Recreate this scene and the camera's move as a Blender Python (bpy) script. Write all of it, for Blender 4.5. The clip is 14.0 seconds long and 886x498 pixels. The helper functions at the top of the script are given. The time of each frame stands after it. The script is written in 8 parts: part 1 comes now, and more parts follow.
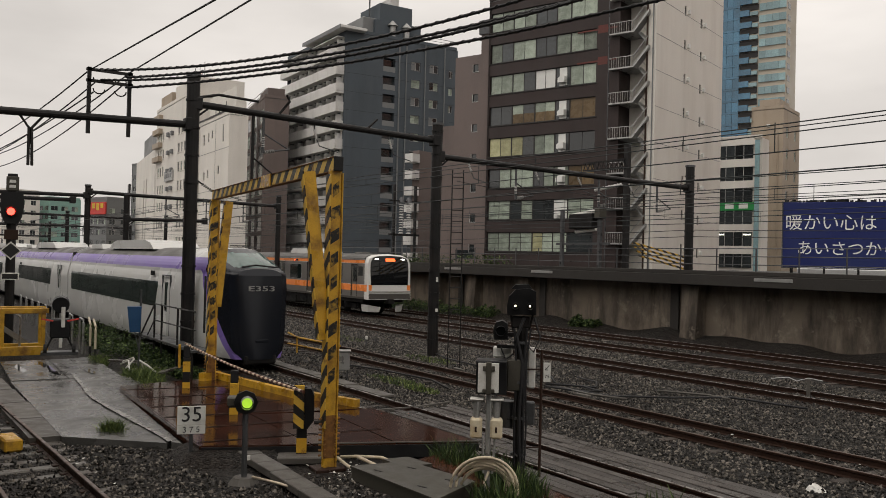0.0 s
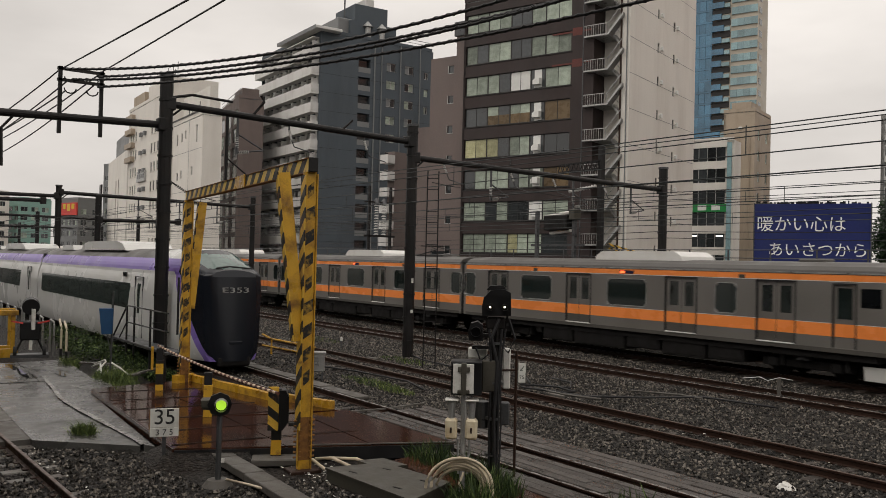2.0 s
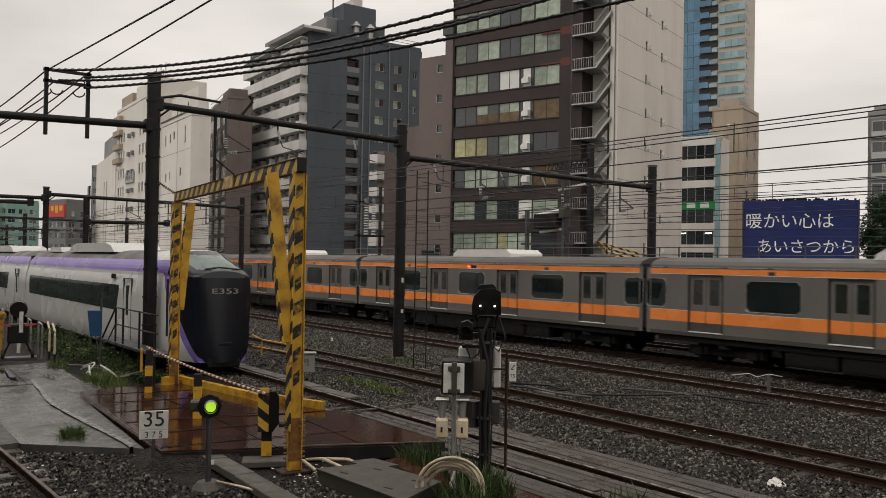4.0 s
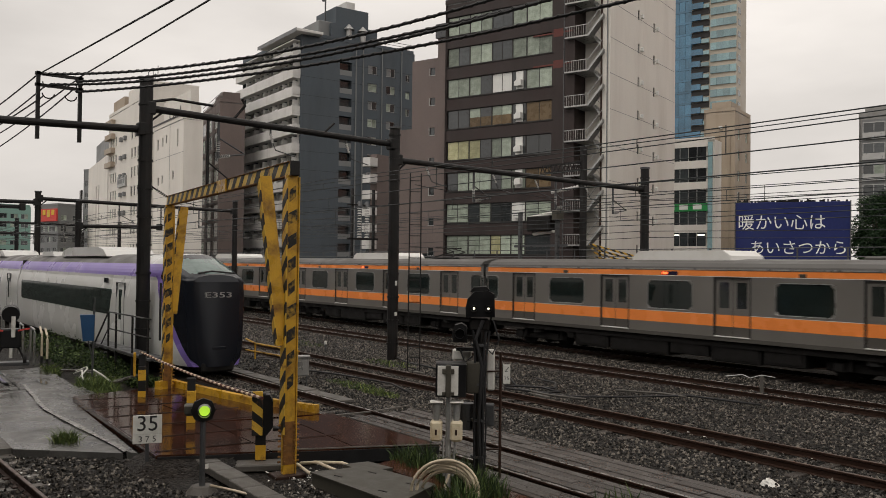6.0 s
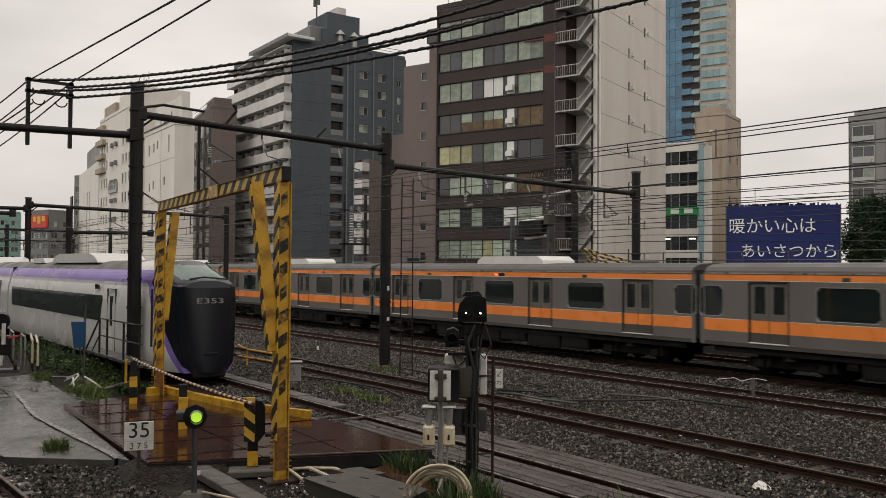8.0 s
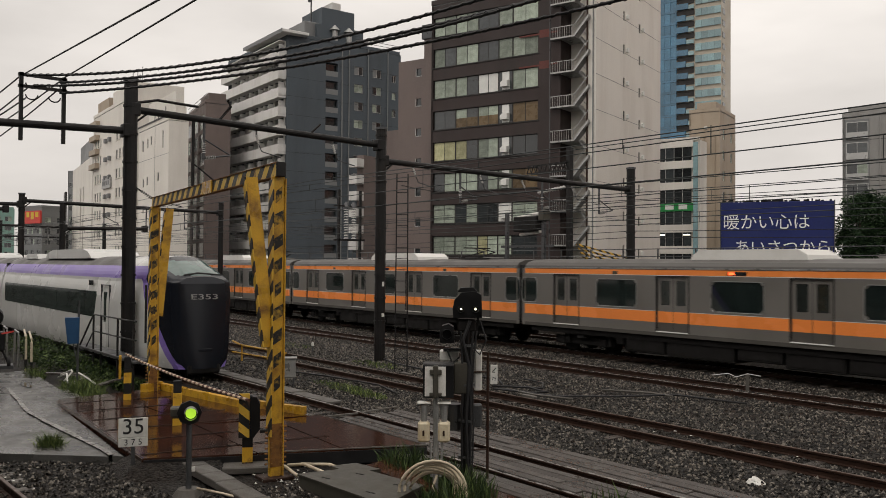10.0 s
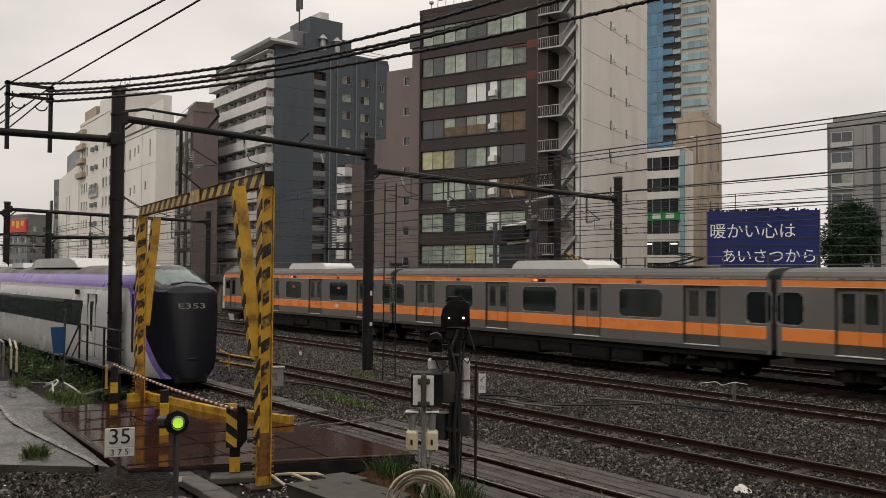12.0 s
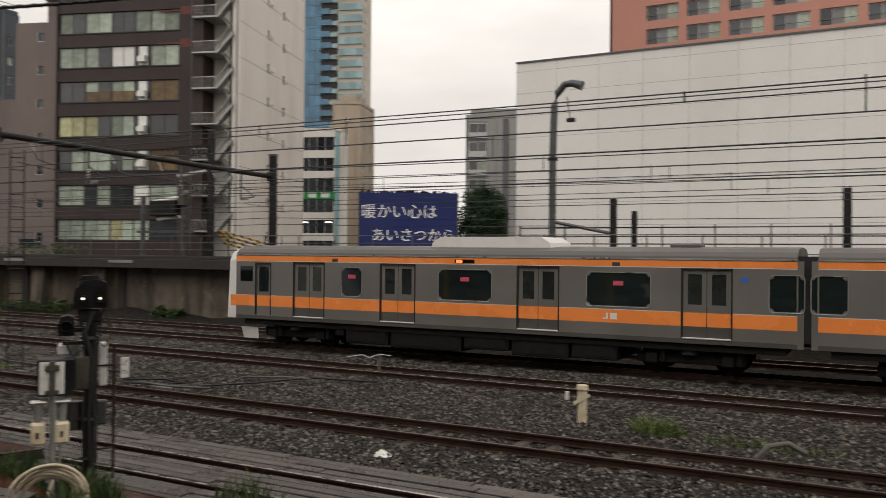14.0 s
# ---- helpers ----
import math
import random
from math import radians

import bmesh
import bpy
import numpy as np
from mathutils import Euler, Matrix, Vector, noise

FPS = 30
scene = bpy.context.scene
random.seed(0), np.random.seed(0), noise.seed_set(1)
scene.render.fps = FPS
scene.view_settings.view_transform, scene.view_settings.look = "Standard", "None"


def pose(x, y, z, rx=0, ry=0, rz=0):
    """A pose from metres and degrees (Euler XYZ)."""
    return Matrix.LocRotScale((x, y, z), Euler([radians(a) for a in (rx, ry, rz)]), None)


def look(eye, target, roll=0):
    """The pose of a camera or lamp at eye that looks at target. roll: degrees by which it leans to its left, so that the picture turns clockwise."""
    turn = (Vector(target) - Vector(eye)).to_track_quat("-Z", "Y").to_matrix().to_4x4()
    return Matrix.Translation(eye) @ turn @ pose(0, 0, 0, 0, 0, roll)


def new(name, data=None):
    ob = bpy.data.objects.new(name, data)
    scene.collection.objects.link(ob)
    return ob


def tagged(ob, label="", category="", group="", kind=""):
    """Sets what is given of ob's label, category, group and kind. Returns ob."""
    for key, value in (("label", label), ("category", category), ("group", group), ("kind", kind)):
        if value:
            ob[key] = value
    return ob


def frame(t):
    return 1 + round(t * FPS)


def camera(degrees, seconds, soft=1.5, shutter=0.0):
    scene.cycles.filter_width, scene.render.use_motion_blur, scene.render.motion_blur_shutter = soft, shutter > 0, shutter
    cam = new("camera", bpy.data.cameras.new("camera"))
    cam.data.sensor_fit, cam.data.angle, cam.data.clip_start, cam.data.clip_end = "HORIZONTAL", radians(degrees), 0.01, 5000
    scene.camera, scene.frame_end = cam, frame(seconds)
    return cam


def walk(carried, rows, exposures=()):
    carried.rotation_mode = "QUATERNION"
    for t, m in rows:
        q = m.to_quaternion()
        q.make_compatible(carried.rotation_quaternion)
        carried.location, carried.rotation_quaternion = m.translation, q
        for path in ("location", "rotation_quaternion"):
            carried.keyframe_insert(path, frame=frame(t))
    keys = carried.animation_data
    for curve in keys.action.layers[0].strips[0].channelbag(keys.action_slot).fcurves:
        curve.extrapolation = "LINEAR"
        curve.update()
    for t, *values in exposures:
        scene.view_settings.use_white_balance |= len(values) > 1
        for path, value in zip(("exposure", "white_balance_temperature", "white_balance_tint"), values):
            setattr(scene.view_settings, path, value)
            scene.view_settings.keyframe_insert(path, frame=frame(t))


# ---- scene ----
EXPOSURE = 0.15
cam = camera(55.42, 14.0, soft=0.7, shutter=0.2)
# seconds, eye x y z in metres, yaw, pitch, roll; x runs along the tracks, y across them, z = 0 at rail top
ROWS = [
    (0, -0.000, 0.000, 3.350, 55.808, 0.746, -1.365),
    (0.5, 0.007, -0.001, 3.350, 54.978, 0.795, -1.407),
    (1, -0.001, 0.006, 3.350, 54.344, 0.814, -1.388),
    (1.5, 0.003, 0.005, 3.350, 54.187, 0.848, -1.332),
    (2, 0.022, -0.011, 3.350, 54.135, 0.867, -1.342),
    (2.5, 0.003, 0.004, 3.350, 54.002, 0.906, -1.201),
    (3, 0.009, 0.012, 3.350, 53.806, 0.884, -1.078),
    (5.5, 0.015, 0.006, 3.350, 53.166, 0.909, -0.731),
    (6, 0.022, 0.002, 3.350, 53.037, 1.025, -0.659),
    (6.5, 0.027, 0.002, 3.350, 52.724, 1.201, -0.588),
    (7, 0.024, 0.004, 3.350, 52.641, 1.308, -0.478),
    (7.5, 0.033, -0.002, 3.350, 52.603, 1.333, -0.407),
    (8, 0.039, -0.002, 3.350, 52.514, 1.355, -0.400),
    (10.5, 0.019, 0.006, 3.350, 52.030, 1.064, -0.397),
    (11, 0.028, 0.001, 3.350, 51.763, 1.216, -0.390),
    (11.5, 0.037, -0.007, 3.350, 51.447, 1.481, -0.420),
    (12, 0.050, -0.017, 3.350, 51.348, 1.696, -0.387),
    (12.5, 0.041, -0.011, 3.350, 50.997, 1.658, -0.422),
    (13, 0.042, 0.004, 3.350, 48.713, 1.429, -0.453),
    (13.5, 0.074, 0.028, 3.350, 41.515, 1.119, -0.396),
    (14, 0.141, 0.061, 3.350, 28.358, 0.362, -0.520),
]
walk(cam, [(t, pose(x, y, z, 90 + pitch, roll, yaw)) for t, x, y, z, yaw, pitch, roll in ROWS], [(0.0, EXPOSURE, 6750, 11), (12.5, EXPOSURE + 0.05, 6750, 11), (13.5, EXPOSURE - 0.1, 6750, 11), (14.0, EXPOSURE + 0.2, 6750, 11)])

# ---- world and sun: an overcast, rainy sky ----
world = bpy.data.worlds.new("overcast_sky")
scene.world = world
world.use_nodes = True
wn, wl = world.node_tree.nodes, world.node_tree.links
wn.clear()
w_out = wn.new("ShaderNodeOutputWorld")
w_bg = wn.new("ShaderNodeBackground")
w_sky = wn.new("ShaderNodeTexSky")
w_sky.sky_type = "NISHITA"
w_sky.sun_disc = False
w_sky.sun_elevation, w_sky.sun_rotation = radians(48), radians(200)
w_sky.dust_density = 4.0
w_sat = wn.new("ShaderNodeHueSaturation")
w_sat.inputs["Saturation"].default_value = 0.1
w_sat.inputs["Value"].default_value = 0.12
wl.new(w_sky.outputs[0], w_sat.inputs["Color"])
w_tc = wn.new("ShaderNodeTexCoord")
w_sep = wn.new("ShaderNodeSeparateXYZ")
wl.new(w_tc.outputs["Generated"], w_sep.inputs[0])
w_grad = wn.new("ShaderNodeMapRange")
w_grad.inputs["From Min"].default_value, w_grad.inputs["From Max"].default_value = 0.0, 1.0
w_grad.inputs["To Min"].default_value, w_grad.inputs["To Max"].default_value = 0.74, 1.25
wl.new(w_sep.outputs["Z"], w_grad.inputs["Value"])
w_map = wn.new("ShaderNodeMapping")
w_map.inputs["Scale"].default_value = (1.0, 1.0, 3.2)
wl.new(w_tc.outputs["Generated"], w_map.inputs[0])
w_noise = wn.new("ShaderNodeTexNoise")
w_noise.inputs["Scale"].default_value, w_noise.inputs["Detail"].default_value = 2.6, 5.0
wl.new(w_map.outputs[0], w_noise.inputs["Vector"])
w_cloud = wn.new("ShaderNodeMapRange")
w_cloud.inputs["From Min"].default_value, w_cloud.inputs["From Max"].default_value = 0.3, 0.72
w_cloud.inputs["To Min"].default_value, w_cloud.inputs["To Max"].default_value = 0.80, 1.12
wl.new(w_noise.outputs[0], w_cloud.inputs["Value"])
w_mul = wn.new("ShaderNodeMath")
w_mul.operation = "MULTIPLY"
w_side = wn.new("ShaderNodeMapRange")
w_side.inputs["From Min"].default_value, w_side.inputs["From Max"].default_value = -1.0, -0.6
w_side.inputs["To Min"].default_value, w_side.inputs["To Max"].default_value = 0.92, 1.0
wl.new(w_sep.outputs["X"], w_side.inputs["Value"])
w_veil = wn.new("ShaderNodeMath")
w_veil.operation = "MULTIPLY"
wl.new(w_grad.outputs[0], w_veil.inputs[0])
wl.new(w_side.outputs[0], w_veil.inputs[1])
wl.new(w_veil.outputs[0], w_mul.inputs[0])
wl.new(w_cloud.outputs[0], w_mul.inputs[1])
w_tint = wn.new("ShaderNodeMix")
w_tint.data_type = "RGBA"
w_tint.blend_type = "MULTIPLY"
w_tint.inputs[0].default_value = 1.0
w_tint.inputs[6].default_value = (1.0, 0.965, 0.93, 1)
wl.new(w_mul.outputs[0], w_tint.inputs[7])
w_mix = wn.new("ShaderNodeMix")
w_mix.data_type = "RGBA"
w_mix.inputs[0].default_value = 0.9
wl.new(w_sat.outputs[0], w_mix.inputs[6])
wl.new(w_tint.outputs[2], w_mix.inputs[7])
wl.new(w_mix.outputs[2], w_bg.inputs["Color"])
w_bg.inputs["Strength"].default_value = 0.92
wl.new(w_bg.outputs[0], w_out.inputs[0])

sun_data = bpy.data.lights.new("sun", "SUN")
sun_data.energy, sun_data.angle, sun_data.color = 0.6, radians(40), (1.0, 0.97, 0.93)
sun = new("sun", sun_data)
sun.matrix_world = look((0, 0, 60), (-17, 40, 0))


# ---- materials ----
def node_mat(name, color, rough=0.6, metal=0.0, vary=0.25, scale=3.0, fine=40.0, bump=0.15, rough_vary=0.15,
             dirt=None, dirt_amount=0.0, dirt_scale=0.6, per_object=0.0, streaks=0.0, spec=0.33, depth=0.02):
    """A weathered surface: base colour broken up at two scales, stains of a dirt colour, uneven gloss and fine relief."""
    m = bpy.data.materials.new(name)
    m.use_nodes = True
    n, l = m.node_tree.nodes, m.node_tree.links
    b = n["Principled BSDF"]
    b.inputs["Metallic"].default_value = metal
    b.inputs["Specular IOR Level"].default_value = spec
    tc = n.new("ShaderNodeTexCoord")
    big = n.new("ShaderNodeTexNoise")
    big.inputs["Scale"].default_value, big.inputs["Detail"].default_value = scale, 6.0
    small = n.new("ShaderNodeTexNoise")
    small.inputs["Scale"].default_value, small.inputs["Detail"].default_value = fine, 3.0
    l.new(tc.outputs["Object"], big.inputs["Vector"])
    l.new(tc.outputs["Object"], small.inputs["Vector"])
    add = n.new("ShaderNodeMath")
    add.operation = "ADD"
    l.new(big.outputs[0], add.inputs[0])
    l.new(small.outputs[0], add.inputs[1])
    rng = n.new("ShaderNodeMapRange")
    rng.inputs["From Min"].default_value, rng.inputs["From Max"].default_value = 0.6, 1.4
    rng.inputs["To Min"].default_value, rng.inputs["To Max"].default_value = 1.0 - vary, 1.0 + vary
    l.new(add.outputs[0], rng.inputs["Value"])
    value = rng.outputs[0]
    if per_object:
        info = n.new("ShaderNodeObjectInfo")
        r2 = n.new("ShaderNodeMapRange")
        r2.inputs["To Min"].default_value, r2.inputs["To Max"].default_value = 1.0 - per_object, 1.0 + per_object
        l.new(info.outputs["Random"], r2.inputs["Value"])
        mul = n.new("ShaderNodeMath")
        mul.operation = "MULTIPLY"
        l.new(value, mul.inputs[0])
        l.new(r2.outputs[0], mul.inputs[1])
        value = mul.outputs[0]
    mix = n.new("ShaderNodeMix")
    mix.data_type, mix.blend_type = "RGBA", "MULTIPLY"
    mix.inputs[0].default_value = 1.0
    mix.inputs[6].default_value = (*color, 1)
    l.new(value, mix.inputs[7])
    col = mix.outputs[2]
    if dirt is not None:
        st = n.new("ShaderNodeTexNoise")
        st.inputs["Scale"].default_value, st.inputs["Detail"].default_value, st.inputs["Roughness"].default_value = dirt_scale, 8.0, 0.65
        if streaks:
            mp = n.new("ShaderNodeMapping")
            mp.inputs["Scale"].default_value = (1.0, 1.0, 1.0 / streaks)
            l.new(tc.outputs["Object"], mp.inputs[0])
            l.new(mp.outputs[0], st.inputs["Vector"])
        else:
            l.new(tc.outputs["Object"], st.inputs["Vector"])
        r3 = n.new("ShaderNodeMapRange")
        r3.inputs["From Min"].default_value, r3.inputs["From Max"].default_value = 0.47, 0.68
        r3.inputs["To Min"].default_value, r3.inputs["To Max"].default_value = 0.0, dirt_amount
        l.new(st.outputs[0], r3.inputs["Value"])
        m2 = n.new("ShaderNodeMix")
        m2.data_type = "RGBA"
        l.new(r3.outputs[0], m2.inputs[0])
        l.new(col, m2.inputs[6])
        m2.inputs[7].default_value = (*dirt, 1)
        col = m2.outputs[2]
    l.new(col, b.inputs["Base Color"])
    r4 = n.new("ShaderNodeMapRange")
    r4.inputs["From Min"].default_value, r4.inputs["From Max"].default_value = 0.35, 0.65
    r4.inputs["To Min"].default_value, r4.inputs["To Max"].default_value = max(0.02, rough - rough_vary), min(1.0, rough + rough_vary)
    l.new(big.outputs[0], r4.inputs["Value"])
    l.new(r4.outputs[0], b.inputs["Roughness"])
    if bump:
        bp = n.new("ShaderNodeBump")
        bp.inputs["Strength"].default_value, bp.inputs["Distance"].default_value = bump, depth
        l.new(small.outputs[0], bp.inputs["Height"])
        l.new(bp.outputs[0], b.inputs["Normal"])
    return m


def stripe_mat(name, c1, c2, kx, ky, kz, duty=0.5, rough=0.5, wear=(0.16, 0.07, 0.03), wear_amount=0.8):
    """Two painted colours in slanting stripes with chipped, rusty wear. kx, ky, kz: stripes per metre along each axis."""
    m = node_mat(name, c1, rough, 0, 0.15, 4, 60, 0.1)
    n, l = m.node_tree.nodes, m.node_tree.links
    b = n["Principled BSDF"]
    tc = n.new("ShaderNodeTexCoord")
    dot = n.new("ShaderNodeVectorMath")
    dot.operation = "DOT_PRODUCT"
    dot.inputs[1].default_value = (kx, ky, kz)
    l.new(tc.outputs["Object"], dot.inputs[0])
    fr = n.new("ShaderNodeMath")
    fr.operation = "FRACT"
    l.new(dot.outputs["Value"], fr.inputs[0])
    gt = n.new("ShaderNodeMath")
    gt.operation = "GREATER_THAN"
    gt.inputs[1].default_value = duty
    l.new(fr.outputs[0], gt.inputs[0])
    mix = n.new("ShaderNodeMix")
    mix.data_type = "RGBA"
    l.new(gt.outputs[0], mix.inputs[0])
    old = b.inputs["Base Color"].links[0].from_socket
    l.new(old, mix.inputs[6])
    mix.inputs[7].default_value = (*c2, 1)
    st = n.new("ShaderNodeTexNoise")
    st.inputs["Scale"].default_value, st.inputs["Detail"].default_value, st.inputs["Roughness"].default_value = 3.5, 9.0, 0.7
    l.new(tc.outputs["Object"], st.inputs["Vector"])
    r3 = n.new("ShaderNodeMapRange")
    r3.inputs["From Min"].default_value, r3.inputs["From Max"].default_value = 0.56, 0.64
    r3.inputs["To Max"].default_value = wear_amount
    l.new(st.outputs[0], r3.inputs["Value"])
    m2 = n.new("ShaderNodeMix")
    m2.data_type = "RGBA"
    l.new(r3.outputs[0], m2.inputs[0])
    l.new(mix.outputs[2], m2.inputs[6])
    m2.inputs[7].default_value = (*wear, 1)
    l.new(m2.outputs[2], b.inputs["Base Color"])
    return m


def gravel_mat():
    """Wet ballast: cells of broken stone in several greys, with rust-brown patches."""
    m = bpy.data.materials.new("ballast")
    m.use_nodes = True
    n, l = m.node_tree.nodes, m.node_tree.links
    b = n["Principled BSDF"]
    tc = n.new("ShaderNodeTexCoord")
    v = n.new("ShaderNodeTexVoronoi")
    v.inputs["Scale"].default_value = 22.0
    l.new(tc.outputs["Object"], v.inputs["Vector"])
    sep = n.new("ShaderNodeSeparateColor")
    l.new(v.outputs["Color"], sep.inputs[0])
    ramp = n.new("ShaderNodeValToRGB")
    ramp.color_ramp.elements[0].color = (0.006, 0.0055, 0.005, 1)
    ramp.color_ramp.elements[1].color = (0.05, 0.044, 0.038, 1)
    e = ramp.color_ramp.elements.new(0.6)
    e.color = (0.018, 0.016, 0.014, 1)
    l.new(sep.outputs[0], ramp.inputs[0])
    big = n.new("ShaderNodeTexNoise")
    big.inputs["Scale"].default_value, big.inputs["Detail"].default_value = 0.35, 6.0
    l.new(tc.outputs["Object"], big.inputs["Vector"])
    r = n.new("ShaderNodeMapRange")
    r.inputs["From Min"].default_value, r.inputs["From Max"].default_value = 0.45, 0.7
    r.inputs["To Max"].default_value = 0.6
    l.new(big.outputs[0], r.inputs["Value"])
    mx = n.new("ShaderNodeMix")
    mx.data_type = "RGBA"
    l.new(r.outputs[0], mx.inputs[0])
    l.new(ramp.outputs[0], mx.inputs[6])
    mx.inputs[7].default_value = (0.020, 0.013, 0.009, 1)
    l.new(mx.outputs[2], b.inputs["Base Color"])
    b.inputs["Roughness"].default_value = 0.6
    b.inputs["Specular IOR Level"].default_value = 0.15
    bp = n.new("ShaderNodeBump")
    bp.inputs["Strength"].default_value, bp.inputs["Distance"].default_value = 1.0, 0.05
    bp.invert = True
    l.new(v.outputs["Distance"], bp.inputs["Height"])
    l.new(bp.outputs[0], b.inputs["Normal"])
    return m


def wall_mat():
    """Old retaining-wall concrete: pale patches, black water runs from the slab edge and a ragged dark tide line."""
    m = node_mat("stained_concrete", (0.165, 0.135, 0.105), 0.75, 0, 0.3, 0.7, 30, 0.3, dirt=(0.030, 0.023, 0.018), dirt_amount=0.95, dirt_scale=0.55, streaks=1.6, depth=0.03)
    n, l = m.node_tree.nodes, m.node_tree.links
    b = n["Principled BSDF"]
    tc = n.new("ShaderNodeTexCoord")
    mp = n.new("ShaderNodeMapping")
    mp.inputs["Scale"].default_value = (0.6, 0.6, 0.12)
    l.new(tc.outputs["Object"], mp.inputs[0])
    run = n.new("ShaderNodeTexNoise")
    run.inputs["Scale"].default_value, run.inputs["Detail"].default_value, run.inputs["Roughness"].default_value = 1.3, 8.0, 0.7
    l.new(mp.outputs[0], run.inputs["Vector"])
    r = n.new("ShaderNodeMapRange")
    r.inputs["From Min"].default_value, r.inputs["From Max"].default_value, r.inputs["To Max"].default_value = 0.47, 0.62, 0.7
    l.new(run.outputs[0], r.inputs["Value"])
    mix = n.new("ShaderNodeMix")
    mix.data_type = "RGBA"
    l.new(r.outputs[0], mix.inputs[0])
    l.new(b.inputs["Base Color"].links[0].from_socket, mix.inputs[6])
    mix.inputs[7].default_value = (0.020, 0.016, 0.013, 1)
    patch = n.new("ShaderNodeTexNoise")
    patch.inputs["Scale"].default_value, patch.inputs["Detail"].default_value, patch.inputs["Roughness"].default_value = 0.9, 10.0, 0.75
    l.new(tc.outputs["Object"], patch.inputs["Vector"])
    r2 = n.new("ShaderNodeMapRange")
    r2.inputs["From Min"].default_value, r2.inputs["From Max"].default_value, r2.inputs["To Max"].default_value = 0.58, 0.63, 0.5
    l.new(patch.outputs[0], r2.inputs["Value"])
    m2 = n.new("ShaderNodeMix")
    m2.data_type = "RGBA"
    l.new(r2.outputs[0], m2.inputs[0])
    l.new(mix.outputs[2], m2.inputs[6])
    m2.inputs[7].default_value = (0.26, 0.225, 0.18, 1)
    l.new(m2.outputs[2], b.inputs["Base Color"])
    return m


def island_mat(name, c_dark, c_light, rough=0.5):
    m = bpy.data.materials.new(name)
    m.use_nodes = True
    n, l = m.node_tree.nodes, m.node_tree.links
    b = n["Principled BSDF"]
    g = n.new("ShaderNodeNewGeometry")
    ramp = n.new("ShaderNodeValToRGB")
    ramp.color_ramp.elements[0].color, ramp.color_ramp.elements[1].color = (*c_dark, 1), (*c_light, 1)
    mid = ramp.color_ramp.elements.new(0.6)
    mid.color = (*[a * 0.87 + b * 0.13 for a, b in zip(c_dark, c_light)], 1)
    l.new(g.outputs["Random Per Island"], ramp.inputs[0])
    l.new(ramp.outputs[0], b.inputs["Base Color"])
    b.inputs["Roughness"].default_value = rough
    b.inputs["Specular IOR Level"].default_value = 0.2
    return m


def glow_mat(name, color, strength):
    m = bpy.data.materials.new(name)
    m.use_nodes = True
    b = m.node_tree.nodes["Principled BSDF"]
    b.inputs["Base Color"].default_value = (*color, 1)
    b.inputs["Emission Color"].default_value = (*color, 1)
    b.inputs["Emission Strength"].default_value = strength
    return m


def glass_mat(name, color, rough=0.05, vary=0.4, scale=0.5, per_object=0.0):
    return node_mat(name, color, rough, 0.0, vary, scale, 3.0, 0.0, 0.03, per_object=per_object, spec=0.8)


M_BALLAST = gravel_mat()
M_STONE = island_mat("ballast_stone", (0.0025, 0.0022, 0.0019), (0.21, 0.187, 0.158), 0.35)
M_RAIL = node_mat("rail_rust", (0.034, 0.0165, 0.0105), 0.6, 0.3, 0.3, 6, 60, 0.2)
M_RAILTOP = node_mat("rail_head", (0.42, 0.40, 0.38), 0.28, 1.0, 0.2, 5, 60, 0.05)
M_RAILTOP_DULL = node_mat("rail_head_dull", (0.11, 0.075, 0.058), 0.4, 0.7, 0.3, 5, 60, 0.05)
M_SLEEPER = node_mat("concrete_sleeper", (0.12, 0.113, 0.10), 0.55, 0, 0.3, 5, 50, 0.3, dirt=(0.06, 0.04, 0.03), dirt_amount=0.7, dirt_scale=2, per_object=0.25)
M_WOODSLEEPER = node_mat("timber_sleeper", (0.045, 0.036, 0.03), 0.6, 0, 0.4, 5, 50, 0.4, per_object=0.3)
M_CONC = node_mat("wet_concrete", (0.078, 0.076, 0.071), 0.28, 0, 0.45, 1.3, 40, 0.2, 0.24, dirt=(0.018, 0.017, 0.016), dirt_amount=0.95, dirt_scale=0.9, per_object=0.15, spec=0.6)
M_KERB = node_mat("concrete_trough", (0.10, 0.093, 0.083), 0.55, 0, 0.25, 3, 50, 0.25, dirt=(0.07, 0.06, 0.05), dirt_amount=0.6, dirt_scale=1.4, per_object=0.15)
M_WALLC = wall_mat()
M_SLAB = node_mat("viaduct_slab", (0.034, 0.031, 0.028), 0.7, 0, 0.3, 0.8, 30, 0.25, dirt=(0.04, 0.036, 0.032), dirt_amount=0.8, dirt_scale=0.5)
M_DECK = node_mat("wet_deck_plate", (0.050, 0.018, 0.010), 0.07, 0, 0.4, 1.6, 30, 0.04, 0.05, dirt=(0.02, 0.011, 0.008), dirt_amount=0.7, dirt_scale=1.2, per_object=0.2, spec=0.7)
M_PLANK = node_mat("weathered_plank", (0.068, 0.060, 0.054), 0.36, 0, 0.35, 2.0, 60, 0.35, 0.2, dirt=(0.04, 0.032, 0.027), dirt_amount=0.8, dirt_scale=1.5, per_object=0.3)
M_DARKSTEEL = node_mat("dark_steel", (0.014, 0.0135, 0.0135), 0.5, 0.2, 0.3, 3, 40, 0.1, spec=0.3, dirt=(0.03, 0.022, 0.017), dirt_amount=0.4, dirt_scale=1.0)
M_GREYSTEEL = node_mat("grey_steel", (0.09, 0.092, 0.095), 0.42, 0.5, 0.25, 3, 40, 0.1)
